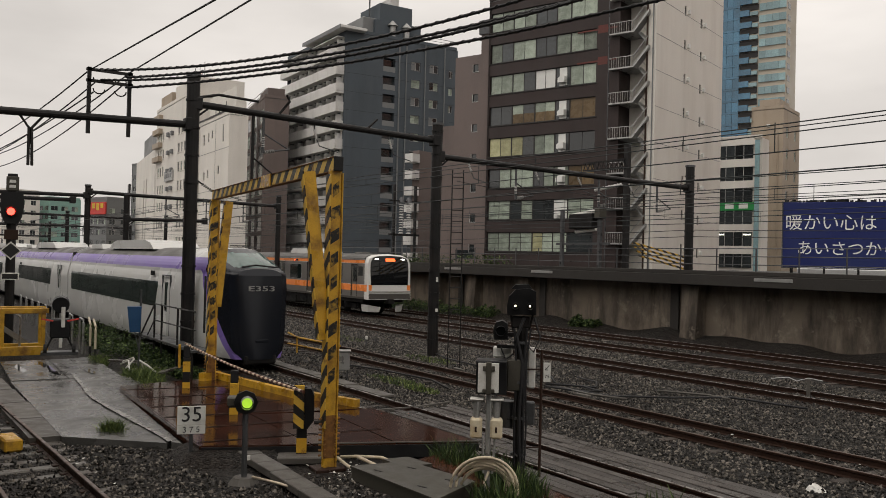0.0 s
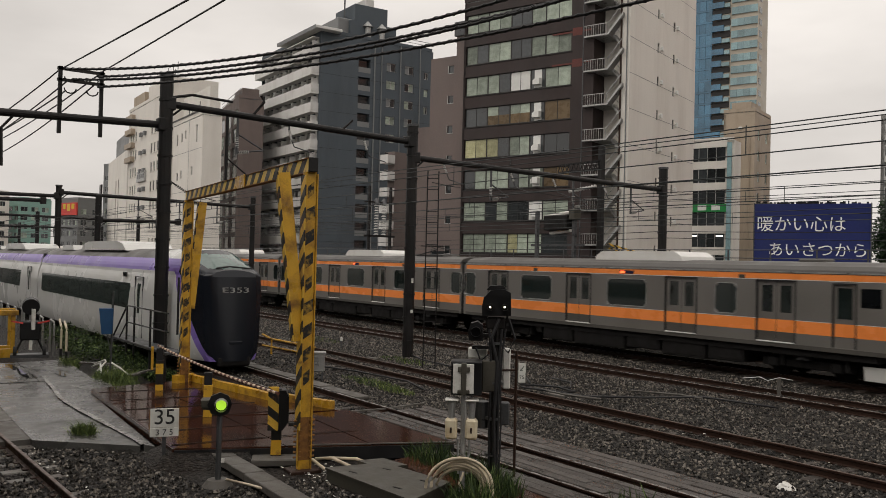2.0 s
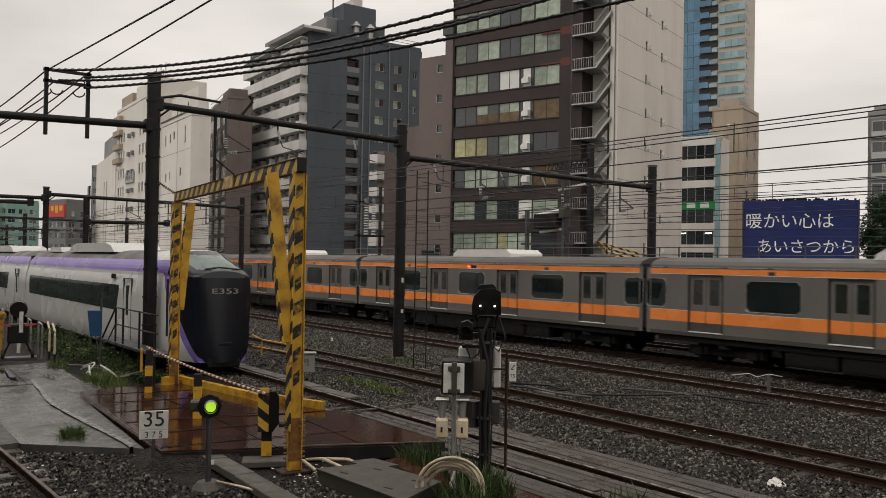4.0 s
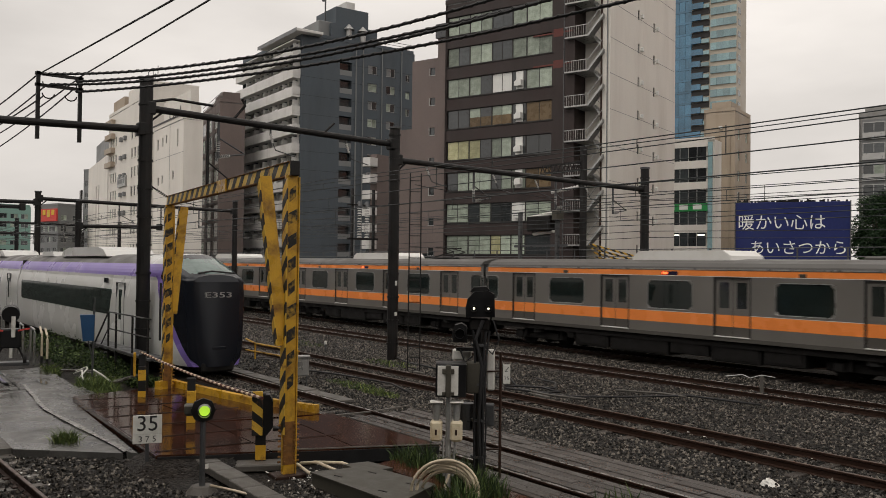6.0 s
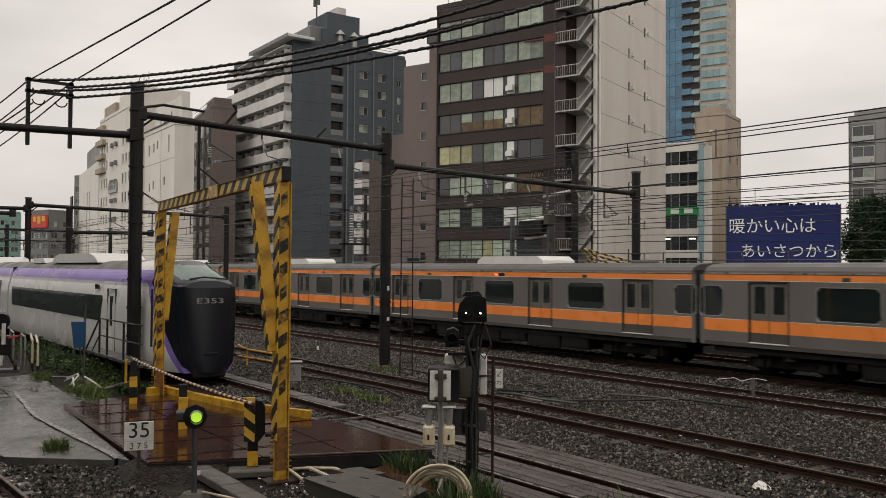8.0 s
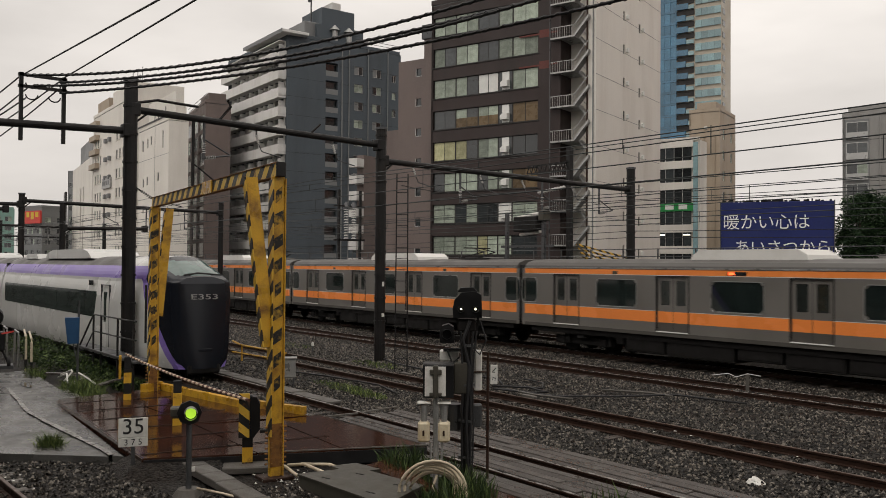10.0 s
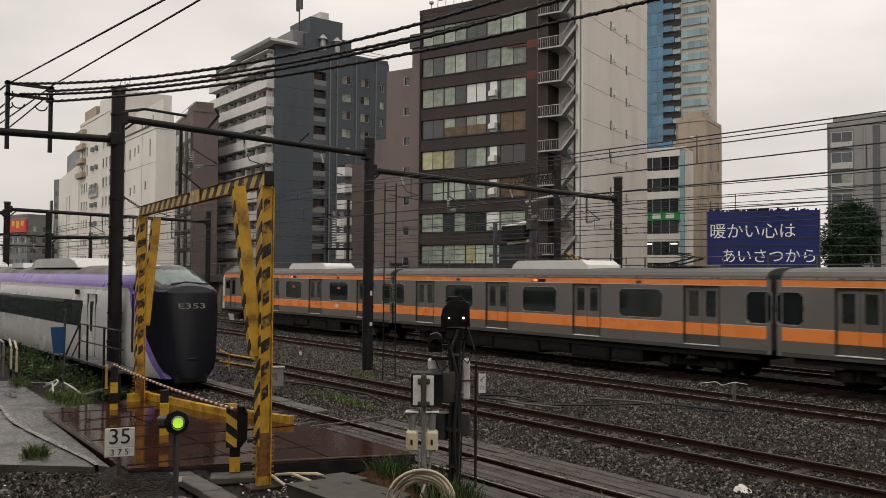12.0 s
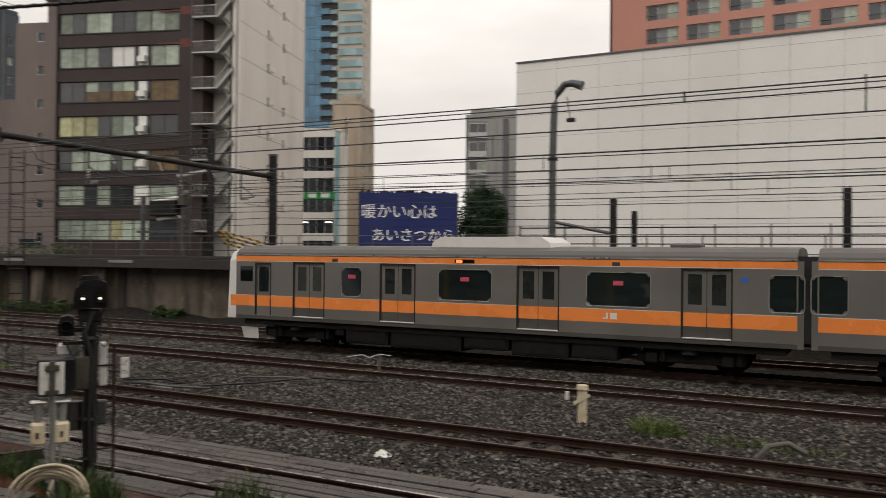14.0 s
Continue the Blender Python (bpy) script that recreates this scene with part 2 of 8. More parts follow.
M_GALV = node_mat("galvanised", (0.36, 0.36, 0.35), 0.4, 0.6, 0.2, 3, 40, 0.1)
M_INSUL = node_mat("porcelain", (0.45, 0.44, 0.42), 0.25, 0, 0.15, 4, 40, 0)
M_CABLE = node_mat("black_cable", (0.018, 0.018, 0.019), 0.5, 0, 0.2, 3, 60, 0.2)
M_WIRE = node_mat("copper_wire", (0.04, 0.045, 0.045), 0.5, 0.5, 0.2, 3, 60, 0)
M_YELLOW = node_mat("worn_yellow_paint", (0.56, 0.315, 0.03), 0.35, 0, 0.2, 2.5, 60, 0.15, dirt=(0.12, 0.05, 0.02), dirt_amount=0.85, dirt_scale=2.2)
M_HAZARD_X = stripe_mat("hazard_beam", (0.55, 0.37, 0.07), (0.02, 0.02, 0.02), 2.1, 0.0, 2.1)
M_HAZARD_Z = stripe_mat("hazard_leg_edge", (0.60, 0.37, 0.05), (0.015, 0.015, 0.015), 2.6, 0.0, 2.7)
M_HAZARD_P = stripe_mat("hazard_post", (0.58, 0.33, 0.03), (0.012, 0.012, 0.012), 0.0, 0.0, 2.0)
M_HAZARD_D = stripe_mat("hazard_diagonal", (0.58, 0.36, 0.05), (0.015, 0.015, 0.015), 2.6, 2.6, 3.2)
M_BAR = stripe_mat("crossing_bar", (0.62, 0.50, 0.36), (0.09, 0.03, 0.02), 4.2, 0.0, 0.0, wear_amount=0.3)
M_BLACKP = node_mat("black_paint_and_gap_shade", (0.015, 0.015, 0.016), 0.45, 0, 0.3, 4, 40, 0.1)
M_BLACKBOX = node_mat("black_housing", (0.006, 0.006, 0.0065), 0.45, 0, 0.3, 4, 40, 0.05)
M_WHITEBOX = node_mat("white_enamel", (0.66, 0.65, 0.61), 0.4, 0, 0.12, 3, 40, 0.05, dirt=(0.3, 0.27, 0.22), dirt_amount=0.5, dirt_scale=3)
M_CREAM = node_mat("cream_plastic", (0.58, 0.51, 0.37), 0.45, 0, 0.12, 3, 40, 0.05, dirt=(0.38, 0.24, 0.1), dirt_amount=0.6, dirt_scale=4)
M_BOXGREY = node_mat("grey_cabinet", (0.065, 0.06, 0.048), 0.45, 0.2, 0.2, 3, 40, 0.1)
M_HOSE = node_mat("cream_hose", (0.55, 0.47, 0.35), 0.45, 0, 0.15, 5, 50, 0.1, dirt=(0.25, 0.18, 0.1), dirt_amount=0.5, dirt_scale=3)
M_CHIPBLACK = node_mat("chipped_black_paint", (0.016, 0.015, 0.014), 0.5, 0, 0.3, 4, 40, 0.1, dirt=(0.42, 0.25, 0.035), dirt_amount=1.0, dirt_scale=9)
M_BLUEBIN = node_mat("blue_panel", (0.02, 0.07, 0.16), 0.4, 0, 0.2, 3, 40, 0.1)
M_SIGNWHITE = node_mat("sign_white", (0.62, 0.62, 0.58), 0.5, 0, 0.1, 3, 40, 0, dirt=(0.3, 0.28, 0.24), dirt_amount=0.4, dirt_scale=5)
M_INK = node_mat("sign_black", (0.02, 0.02, 0.02), 0.5, 0, 0.1, 3, 40, 0)
M_GRASS = island_mat("grass_blades", (0.035, 0.06, 0.015), (0.22, 0.27, 0.08), 0.6)
M_WEED = island_mat("weed_leaves", (0.014, 0.03, 0.009), (0.125, 0.175, 0.055), 0.6)
M_LEAF = island_mat("tree_leaves", (0.010, 0.026, 0.010), (0.045, 0.085, 0.030), 0.55)
M_BARK = node_mat("bark", (0.06, 0.045, 0.035), 0.85, 0, 0.3, 5, 40, 0.5)
M_LAMP_G = glow_mat("lamp_yellow_green", (0.42, 0.75, 0.05), 0.75)
M_LAMP_R = glow_mat("lamp_red", (1.0, 0.03, 0.02), 9.0)
M_LAMP_W = glow_mat("lamp_white", (1.0, 0.90, 0.68), 3.0)
M_LED = glow_mat("led_orange_red", (1.0, 0.12, 0.03), 2.2)
M_HEAD = glow_mat("headlamp", (1.0, 0.98, 0.9), 5.0)
M_OFFICE = glow_mat("office_lamp", (1.0, 0.97, 0.85), 1.6)
# trains
M_STEEL = node_mat("brushed_stainless", (0.225, 0.212, 0.195), 0.36, 0.45, 0.08, 0.8, 60, 0.04, 0.08, dirt=(0.19, 0.17, 0.15), dirt_amount=0.4, dirt_scale=0.5, streaks=3.0)
M_STEELDARK = node_mat("stainless_lower", (0.10, 0.093, 0.083), 0.45, 0.3, 0.15, 0.8, 60, 0.04, 0.08)
M_ORANGE = node_mat("orange_film", (0.86, 0.26, 0.065), 0.28, 0, 0.08, 0.8, 30, 0.0, 0.08)
M_TROOF = node_mat("train_roof_grey", (0.095, 0.090, 0.084), 0.5, 0.1, 0.2, 0.8, 30, 0.05)
M_TWHITE = node_mat("train_white", (0.70, 0.69, 0.66), 0.35, 0, 0.06, 0.8, 30, 0.0, 0.08, dirt=(0.42, 0.38, 0.32), dirt_amount=0.35, dirt_scale=0.8)
M_TGLASS = glass_mat("train_window", (0.012, 0.018, 0.017), 0.06)
M_DGLASS = glass_mat("train_door_window", (0.022, 0.026, 0.024), 0.08)
M_FGLASS = glass_mat("train_front_glass", (0.006, 0.007, 0.008), 0.05)
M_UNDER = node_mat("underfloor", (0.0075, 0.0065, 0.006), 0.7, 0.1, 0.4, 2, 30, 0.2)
M_RUBBER = node_mat("rubber", (0.02, 0.02, 0.02), 0.7, 0, 0.2, 4, 40, 0.1)
M_BLUEMARK = node_mat("blue_mark", (0.03, 0.12, 0.45), 0.5, 0, 0.05, 2, 20, 0)
M_PINKMARK = node_mat("pink_mark", (0.55, 0.08, 0.13), 0.5, 0, 0.1, 2, 20, 0)
M_EWHITE = node_mat("express_white", (0.62, 0.62, 0.60), 0.25, 0, 0.03, 0.4, 12, 0.0, 0.05, dirt=(0.5, 0.47, 0.42), dirt_amount=0.35, dirt_scale=0.25)
M_EPURPLE = node_mat("express_purple", (0.22, 0.15, 0.46), 0.3, 0, 0.06, 0.6, 30, 0.0, 0.06)
M_EBLACK = node_mat("express_black", (0.010, 0.012, 0.017), 0.22, 0, 0.15, 0.6, 30, 0.0, 0.06)
M_ESCREEN = glass_mat("express_windscreen", (0.07, 0.12, 0.105), 0.05)
M_EGLASS = glass_mat("express_window", (0.02, 0.035, 0.030), 0.05)
# buildings
M_BROWN = node_mat("brown_tile", (0.037, 0.0255, 0.024), 0.55, 0, 0.22, 0.5, 8, 0.1, dirt=(0.02, 0.015, 0.013), dirt_amount=0.7, dirt_scale=0.35, streaks=4)
M_PINK = node_mat("mauve_tile", (0.155, 0.122, 0.112), 0.65, 0, 0.15, 0.4, 8, 0.1, dirt=(0.09, 0.07, 0.065), dirt_amount=0.5, dirt_scale=0.3, streaks=4)
M_WHITEW = node_mat("white_panel", (0.66, 0.63, 0.58), 0.6, 0, 0.08, 0.3, 8, 0.05, dirt=(0.48, 0.44, 0.39), dirt_amount=0.5, dirt_scale=0.25, streaks=6)
M_DARKB = node_mat("blue_grey_render", (0.072, 0.087, 0.101), 0.7, 0, 0.15, 0.3, 8, 0.1, dirt=(0.04, 0.047, 0.052), dirt_amount=0.5, dirt_scale=0.2, streaks=4)
M_BALC = node_mat("balcony_white", (0.60, 0.59, 0.57), 0.6, 0, 0.08, 0.5, 8, 0.05, dirt=(0.4, 0.38, 0.35), dirt_amount=0.5, dirt_scale=0.4, streaks=4)
M_CREAMW = node_mat("cream_tile", (0.70, 0.665, 0.61), 0.65, 0, 0.10, 0.3, 8, 0.08, dirt=(0.52, 0.48, 0.43), dirt_amount=0.5, dirt_scale=0.2, streaks=4)
M_TAN = node_mat("tan_tile", (0.37, 0.305, 0.235), 0.65, 0, 0.12, 0.4, 8, 0.1, dirt=(0.2, 0.15, 0.1), dirt_amount=0.5, dirt_scale=0.3, streaks=4)
M_REDB = node_mat("terracotta_tile", (0.40, 0.19, 0.145), 0.6, 0, 0.10, 0.4, 8, 0.1)
M_MALL = node_mat("grey_white_panel", (0.68, 0.66, 0.63), 0.5, 0, 0.05, 0.15, 5, 0.04, dirt=(0.55, 0.53, 0.49), dirt_amount=0.4, dirt_scale=0.12, streaks=5)
M_GREYB = node_mat("grey_panel", (0.17, 0.175, 0.175), 0.55, 0, 0.15, 0.3, 8, 0.08)
M_LGREY = node_mat("light_grey_panel", (0.26, 0.255, 0.245), 0.55, 0, 0.12, 0.3, 8, 0.08, dirt=(0.16, 0.155, 0.15), dirt_amount=0.6, dirt_scale=0.3, streaks=5)
M_GREENB = node_mat("pale_green_wall", (0.22, 0.36, 0.31), 0.65, 0, 0.12, 0.3, 8, 0.08)
M_TOWERG = glass_mat("tower_blue_glass", (0.05, 0.15, 0.24), 0.12, 0.35, 0.15, per_object=0.25)
M_TOWERF = node_mat("tower_cream", (0.42, 0.37, 0.30), 0.5, 0, 0.1, 0.2, 4, 0.05)
M_TOWERP = glass_mat("tower_pale_glass", (0.20, 0.31, 0.33), 0.12, 0.3, 0.15, per_object=0.25)
M_WIN = glass_mat("dark_window", (0.03, 0.035, 0.037), 0.07, per_object=0.5)
M_CURTAIN = node_mat("curtained_window", (0.27, 0.31, 0.255), 0.25, 0, 0.3, 1.5, 8, 0.0, per_object=0.45)
M_BLIND = node_mat("yellowed_blind", (0.34, 0.33, 0.19), 0.25, 0, 0.3, 1.5, 8, 0.0, per_object=0.35)
M_SHOJI = node_mat("ochre_blind", (0.13, 0.088, 0.045), 0.3, 0, 0.3, 1.5, 8, 0.0, per_object=0.35)
M_FRAME = node_mat("dark_frame_and_shade", (0.03, 0.028, 0.027), 0.5, 0.3, 0.2, 2, 20, 0)
M_WFRAME = node_mat("aluminium_frame", (0.42, 0.42, 0.41), 0.4, 0.5, 0.1, 2, 20, 0)
M_AC = node_mat("ac_casing", (0.66, 0.66, 0.63), 0.5, 0, 0.1, 2, 20, 0.05)
M_NAVY = node_mat("navy_board", (0.010, 0.018, 0.105), 0.5, 0, 0.18, 0.4, 8, 0.05, dirt=(0.02, 0.03, 0.08), dirt_amount=0.4, dirt_scale=0.5)
M_LETTER = node_mat("white_letters", (0.80, 0.80, 0.77), 0.5, 0, 0.1, 1.5, 20, 0, dirt=(0.3, 0.32, 0.4), dirt_amount=0.5, dirt_scale=2)
M_GREENSIGN = node_mat("green_sign", (0.02, 0.22, 0.06), 0.4, 0, 0.15, 1, 10, 0)
M_ADRED = node_mat("sign_red", (0.55, 0.06, 0.05), 0.5, 0, 0.2, 0.5, 8, 0)
M_ADYEL = node_mat("sign_yellow", (0.6, 0.42, 0.05), 0.5, 0, 0.2, 0.5, 8, 0)
M_REDPAINT = node_mat("faded_red_paint", (0.12, 0.035, 0.028), 0.6, 0, 0.3, 1.0, 10, 0)
M_TARMAC = node_mat("far_tarmac", (0.07, 0.07, 0.068), 0.6, 0, 0.2, 0.3, 8, 0.1)
M_CANOPY = node_mat("platform_canopy_roof", (0.40, 0.385, 0.36), 0.55, 0.1, 0.15, 0.3, 8, 0.05, per_object=0.15)


# ---- mesh helpers ----
class Geo:
    """A growing mesh: vertices and faces, with the shapes that the place is made of."""

    def __init__(self):
        self.v, self.f = [], []

    def add(self, verts, faces):
        k = len(self.v)
        self.v.extend(verts)
        self.f.extend(tuple(i + k for i in face) for face in faces)
        return self

    def box(self, x0, x1, y0, y1, z0, z1, c=0.0):
        if not c:
            return self.add([(x0, y0, z0), (x1, y0, z0), (x1, y1, z0), (x0, y1, z0), (x0, y0, z1), (x1, y0, z1), (x1, y1, z1), (x0, y1, z1)],
                            [(0, 3, 2, 1), (4, 5, 6, 7), (0, 1, 5, 4), (1, 2, 6, 5), (2, 3, 7, 6), (3, 0, 4, 7)])
        vs = []
        for z, dz in ((z0, c), (z1, -c)):
            for x, y, dx, dy in ((x0, y0, c, c), (x1, y0, -c, c), (x1, y1, -c, -c), (x0, y1, c, -c)):
                vs += [(x + dx, y + dy, z), (x + dx, y, z + dz), (x, y + dy, z + dz)]
        idx = lambda k, j: 3 * k + j
        fs = [(idx(3, 0), idx(2, 0), idx(1, 0), idx(0, 0)), (idx(4, 0), idx(5, 0), idx(6, 0), idx(7, 0)),
              (idx(0, 1), idx(1, 1), idx(5, 1), idx(4, 1)), (idx(2, 1), idx(3, 1), idx(7, 1), idx(6, 1)),
              (idx(1, 2), idx(2, 2), idx(6, 2), idx(5, 2)), (idx(3, 2), idx(0, 2), idx(4, 2), idx(7, 2))]
        for a, b, side in ((0, 1, 1), (1, 2, 2), (2, 3, 1), (3, 0, 2)):
            fs.append((idx(a, 0), idx(b, 0), idx(b, side), idx(a, side)))
            fs.append((idx(a + 4, side), idx(b + 4, side), idx(b + 4, 0), idx(a + 4, 0)))
        for a in range(4):
            fs.append((idx(a, 1), idx(a, 2), idx(a + 4, 2), idx(a + 4, 1)))
            fs.append((idx(a, 0), idx(a, 1), idx(a, 2)))
            fs.append((idx(a + 4, 0), idx(a + 4, 2), idx(a + 4, 1)))
        return self.add(vs, fs)

    def tube(self, pts, r, n=8, r1=None, cap=True):
        pts = [Vector(p) for p in pts]
        vs, fs = [], []
        for i, p in enumerate(pts):
            d = (pts[min(i + 1, len(pts) - 1)] - pts[max(i - 1, 0)]).normalized()
            a = d.cross(Vector((0, 0, 1)) if abs(d.z) < 0.9 else Vector((1, 0, 0))).normalized()
            b = d.cross(a)
            rr = r if r1 is None else r + (r1 - r) * i / (len(pts) - 1)
            vs += [tuple(p + a * rr * math.cos(2 * math.pi * k / n) + b * rr * math.sin(2 * math.pi * k / n)) for k in range(n)]
        for i in range(len(pts) - 1):
            for k in range(n):
                fs.append((i * n + k, i * n + (k + 1) % n, (i + 1) * n + (k + 1) % n, (i + 1) * n + k))
        if cap:
            fs.append(tuple(range(n - 1, -1, -1)))
            fs.append(tuple((len(pts) - 1) * n + k for k in range(n)))
        return self.add(vs, fs)

    def prism(self, poly, z0, z1):
        n = len(poly)
        return self.add([(x, y, z0) for x, y in poly] + [(x, y, z1) for x, y in poly],
                        [tuple(range(n - 1, -1, -1)), tuple(range(n, 2 * n))] + [(k, (k + 1) % n, n + (k + 1) % n, n + k) for k in range(n)])

    def along_x(self, poly, x0, x1):
        """A (y, z) outline drawn out along x."""
        n = len(poly)
        return self.add([(x0, y, z) for y, z in poly] + [(x1, y, z) for y, z in poly],
                        [tuple(range(n)), tuple(range(2 * n - 1, n - 1, -1))] + [(n + k, n + (k + 1) % n, (k + 1) % n, k) for k in range(n)])

    def along_y(self, poly, y0, y1):
        """An (x, z) outline drawn out along y."""
        n = len(poly)
        return self.add([(x, y0, z) for x, z in poly] + [(x, y1, z) for x, z in poly],
                        [tuple(range(n)), tuple(range(2 * n - 1, n - 1, -1))] + [(n + k, n + (k + 1) % n, (k + 1) % n, k) for k in range(n)])

    def beam(self, p0, p1, w, h=None):
        """A square bar from p0 to p1."""
        h = w if h is None else h
        p0, p1 = Vector(p0), Vector(p1)
        d = (p1 - p0).normalized()
        a = d.cross(Vector((0, 0, 1)) if abs(d.z) < 0.95 else Vector((0, 1, 0))).normalized()
        b = a.cross(d)
        vs = [tuple(p + a * sx * w / 2 + b * sz * h / 2) for p in (p0, p1) for sx, sz in ((-1, -1), (1, -1), (1, 1), (-1, 1))]
        return self.add(vs, [(3, 2, 1, 0), (4, 5, 6, 7), (0, 1, 5, 4), (1, 2, 6, 5), (2, 3, 7, 6), (3, 0, 4, 7)])

    def wall(self, w, h, holes, depth, x0=0.0, z0=0.0, y=0.0):
        """A wall face in the plane y, from x0 to x0 + w and z0 to z0 + h, with holes (xa, xb, za, zb) whose reveals go back by depth."""
        xs = sorted({x0, x0 + w, *[q for hole in holes for q in hole[:2]]})
        zs = sorted({z0, z0 + h, *[q for hole in holes for q in hole[2:]]})
        seen = {}
        inside = lambda x, z: any(a < x < b and c < z < d for a, b, c, d in holes)
        for i in range(len(xs) - 1):
            for j in range(len(zs) - 1):
                if not inside((xs[i] + xs[i + 1]) / 2, (zs[j] + zs[j + 1]) / 2):
                    for p in ((i, j), (i + 1, j), (i + 1, j + 1), (i, j + 1)):
                        if p not in seen:
                            seen[p] = len(self.v)
                            self.v.append((xs[p[0]], y, zs[p[1]]))
                    self.f.append(tuple(seen[p] for p in ((i, j), (i + 1, j), (i + 1, j + 1), (i, j + 1))))
        for a, b, c, d in holes:
            e = y + depth
            front = []
            for x, z in ((a, c), (b, c), (b, d), (a, d)):
                p = (xs.index(x), zs.index(z))
                if p not in seen:
                    seen[p] = len(self.v)
                    self.v.append((x, y, z))
                front.append(seen[p])
            n = len(self.v)
            self.v += [(a, e, c), (b, e, c), (b, e, d), (a, e, d)]
            self.f += [(front[k], n + k, n + (k + 1) % 4, front[(k + 1) % 4]) for k in range(4)]
        return self

    def data(self, name, mat):
        me = bpy.data.meshes.new(name)
        me.from_pydata(self.v, [], self.f)
        me.materials.append(mat)
        me.update()
        return me


def part(name, geo, mat, parent=None, label="", at=None):
    """One mesh under a thing or a part."""
    ob = new(name, geo if isinstance(geo, bpy.types.Mesh) else geo.data(name, mat))
    if parent is not None:
        ob.parent = parent
    if at is not None:
        ob.matrix_basis = at
    if label:
        ob["label"] = label
    return ob


def smooth(ob):
    for p in ob.data.polygons:
        p.use_smooth = True
    return ob


def thing(name, label, category, at=None, group="", kind=""):
    ob = new(name)
    ob.empty_display_size = 0.2
    if at is not None:
        ob.matrix_basis = at
    return tagged(ob, label, category, group, kind)


def solid(name, geo, mat, label, category, at=None, group="", kind=""):
    ob = new(name, geo.data(name, mat))
    if at is not None:
        ob.matrix_basis = at
    return tagged(ob, label, category, group, kind)


def letters(name, text, size, mat, parent, at, depth=0.004, label=""):
    """Words as a mesh, from the built-in font, centred, standing in the x-z plane of at and facing its -y."""
    cu = bpy.data.curves.new(name, "FONT")
    cu.body, cu.size, cu.align_x, cu.align_y, cu.extrude = text, size, "CENTER", "CENTER", depth
    tmp = new(name, cu)
    bpy.context.view_layer.update()
    me = bpy.data.meshes.new_from_object(tmp.evaluated_get(bpy.context.evaluated_depsgraph_get()))
    bpy.data.objects.remove(tmp)
    me.materials.clear()
    me.materials.append(mat)
    ob = new(name, me)
    ob.parent = parent
    ob.matrix_basis = at @ pose(0, 0, 0, 90)
    if label:
        ob["label"] = label
    return ob


# ---- ground, upper terrace and retaining wall ----
def ground_height(x, y):
    return -0.16 + 0.05 * (noise.noise((x * 0.35, y * 0.5, 1.7)) + 0.5 * noise.noise((x * 1.3, y * 1.3, 4.1)))


g = Geo()
NX, NY, GX0, GX1, GY0, GY1 = 170, 74, -72.0, 13.0, -6.0, 31.0
for i in range(NX + 1):
    for j in range(NY + 1):
        gx, gy = GX0 + (GX1 - GX0) * i / NX, GY0 + (GY1 - GY0) * j / NY
        rim = i in (0, NX) or j in (0, NY)
        g.v.append((gx, gy, -0.16 if rim else ground_height(gx, gy)))
for i in range(NX):
    for j in range(NY):
        k = i * (NY + 1) + j
        g.f.append((k, k + NY + 1, k + NY + 2, k + 1))
FAR = 3000.0
g.add([(-FAR, -FAR, -0.16), (FAR, -FAR, -0.16), (FAR, FAR, -0.16), (-FAR, FAR, -0.16), (GX0, GY0, -0.16), (GX1, GY0, -0.16), (GX1, GY1, -0.16), (GX0, GY1, -0.16)],
      [(0, 1, 5, 4), (1, 2, 6, 5), (2, 3, 7, 6), (3, 0, 4, 7)])
solid("ground", g, M_BALLAST, "dark wet ballast of broken grey stone between the tracks", "ground", kind="structure")

WALL_Y, TERRACE = 31.7, 3.0
terrace = thing("terrace_ground", "raised street ground behind the retaining wall", "ground", kind="structure")
part("street_surface", Geo().box(-900, 600, WALL_Y + 0.5, 900, 2.2, TERRACE - 0.12), M_TARMAC, terrace)
wall = thing("wall_retaining", "stained brown concrete retaining wall with buttresses under a slab edge", "wall", kind="structure")
part("wall_face", Geo().box(-160, 90, WALL_Y, WALL_Y + 0.5, -0.3, 2.45), M_WALLC, wall)
part("slab_edge", Geo().box(-160, 90, WALL_Y - 1.05, WALL_Y + 3.0, 2.5, 2.98, 0.02), M_SLAB, wall, "grey slab edge overhanging the wall")
part("slab_kerb", Geo().box(-160, 90, WALL_Y - 0.95, WALL_Y - 0.7, 2.98, 3.16, 0.02), M_SLAB, wall)
rib = Geo().add([(-0.45, 0, -0.2), (0.45, 0, -0.2), (0.45, -0.75, -0.2), (-0.45, -0.75, -0.2), (-0.45, 0, 2.45), (0.45, 0, 2.45), (0.45, -0.55, 2.45), (-0.45, -0.55, 2.45)],
                [(0, 1, 2, 3), (7, 6, 5, 4), (0, 4, 5, 1), (1, 5, 6, 2), (2, 6, 7, 3), (3, 7, 4, 0)]).data("buttress", M_WALLC)
for bx in (-78.0, -70.0, -62.0, -54.0, -46.6, -42.6, -37.6, -25.6, -12.6, -0.2, 12.0):
    part("buttress", rib, M_WALLC, wall, at=pose(bx, WALL_Y, 0))
# dark strips set on the wall face, standing in for shaded recesses
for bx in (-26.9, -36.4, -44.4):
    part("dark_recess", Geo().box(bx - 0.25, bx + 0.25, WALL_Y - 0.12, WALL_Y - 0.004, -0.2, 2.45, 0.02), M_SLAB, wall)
plate = Geo().box(-0.9, 0.9, -0.02, 0, -0.07, 0.07, 0.006).data("white_plate", M_GALV)
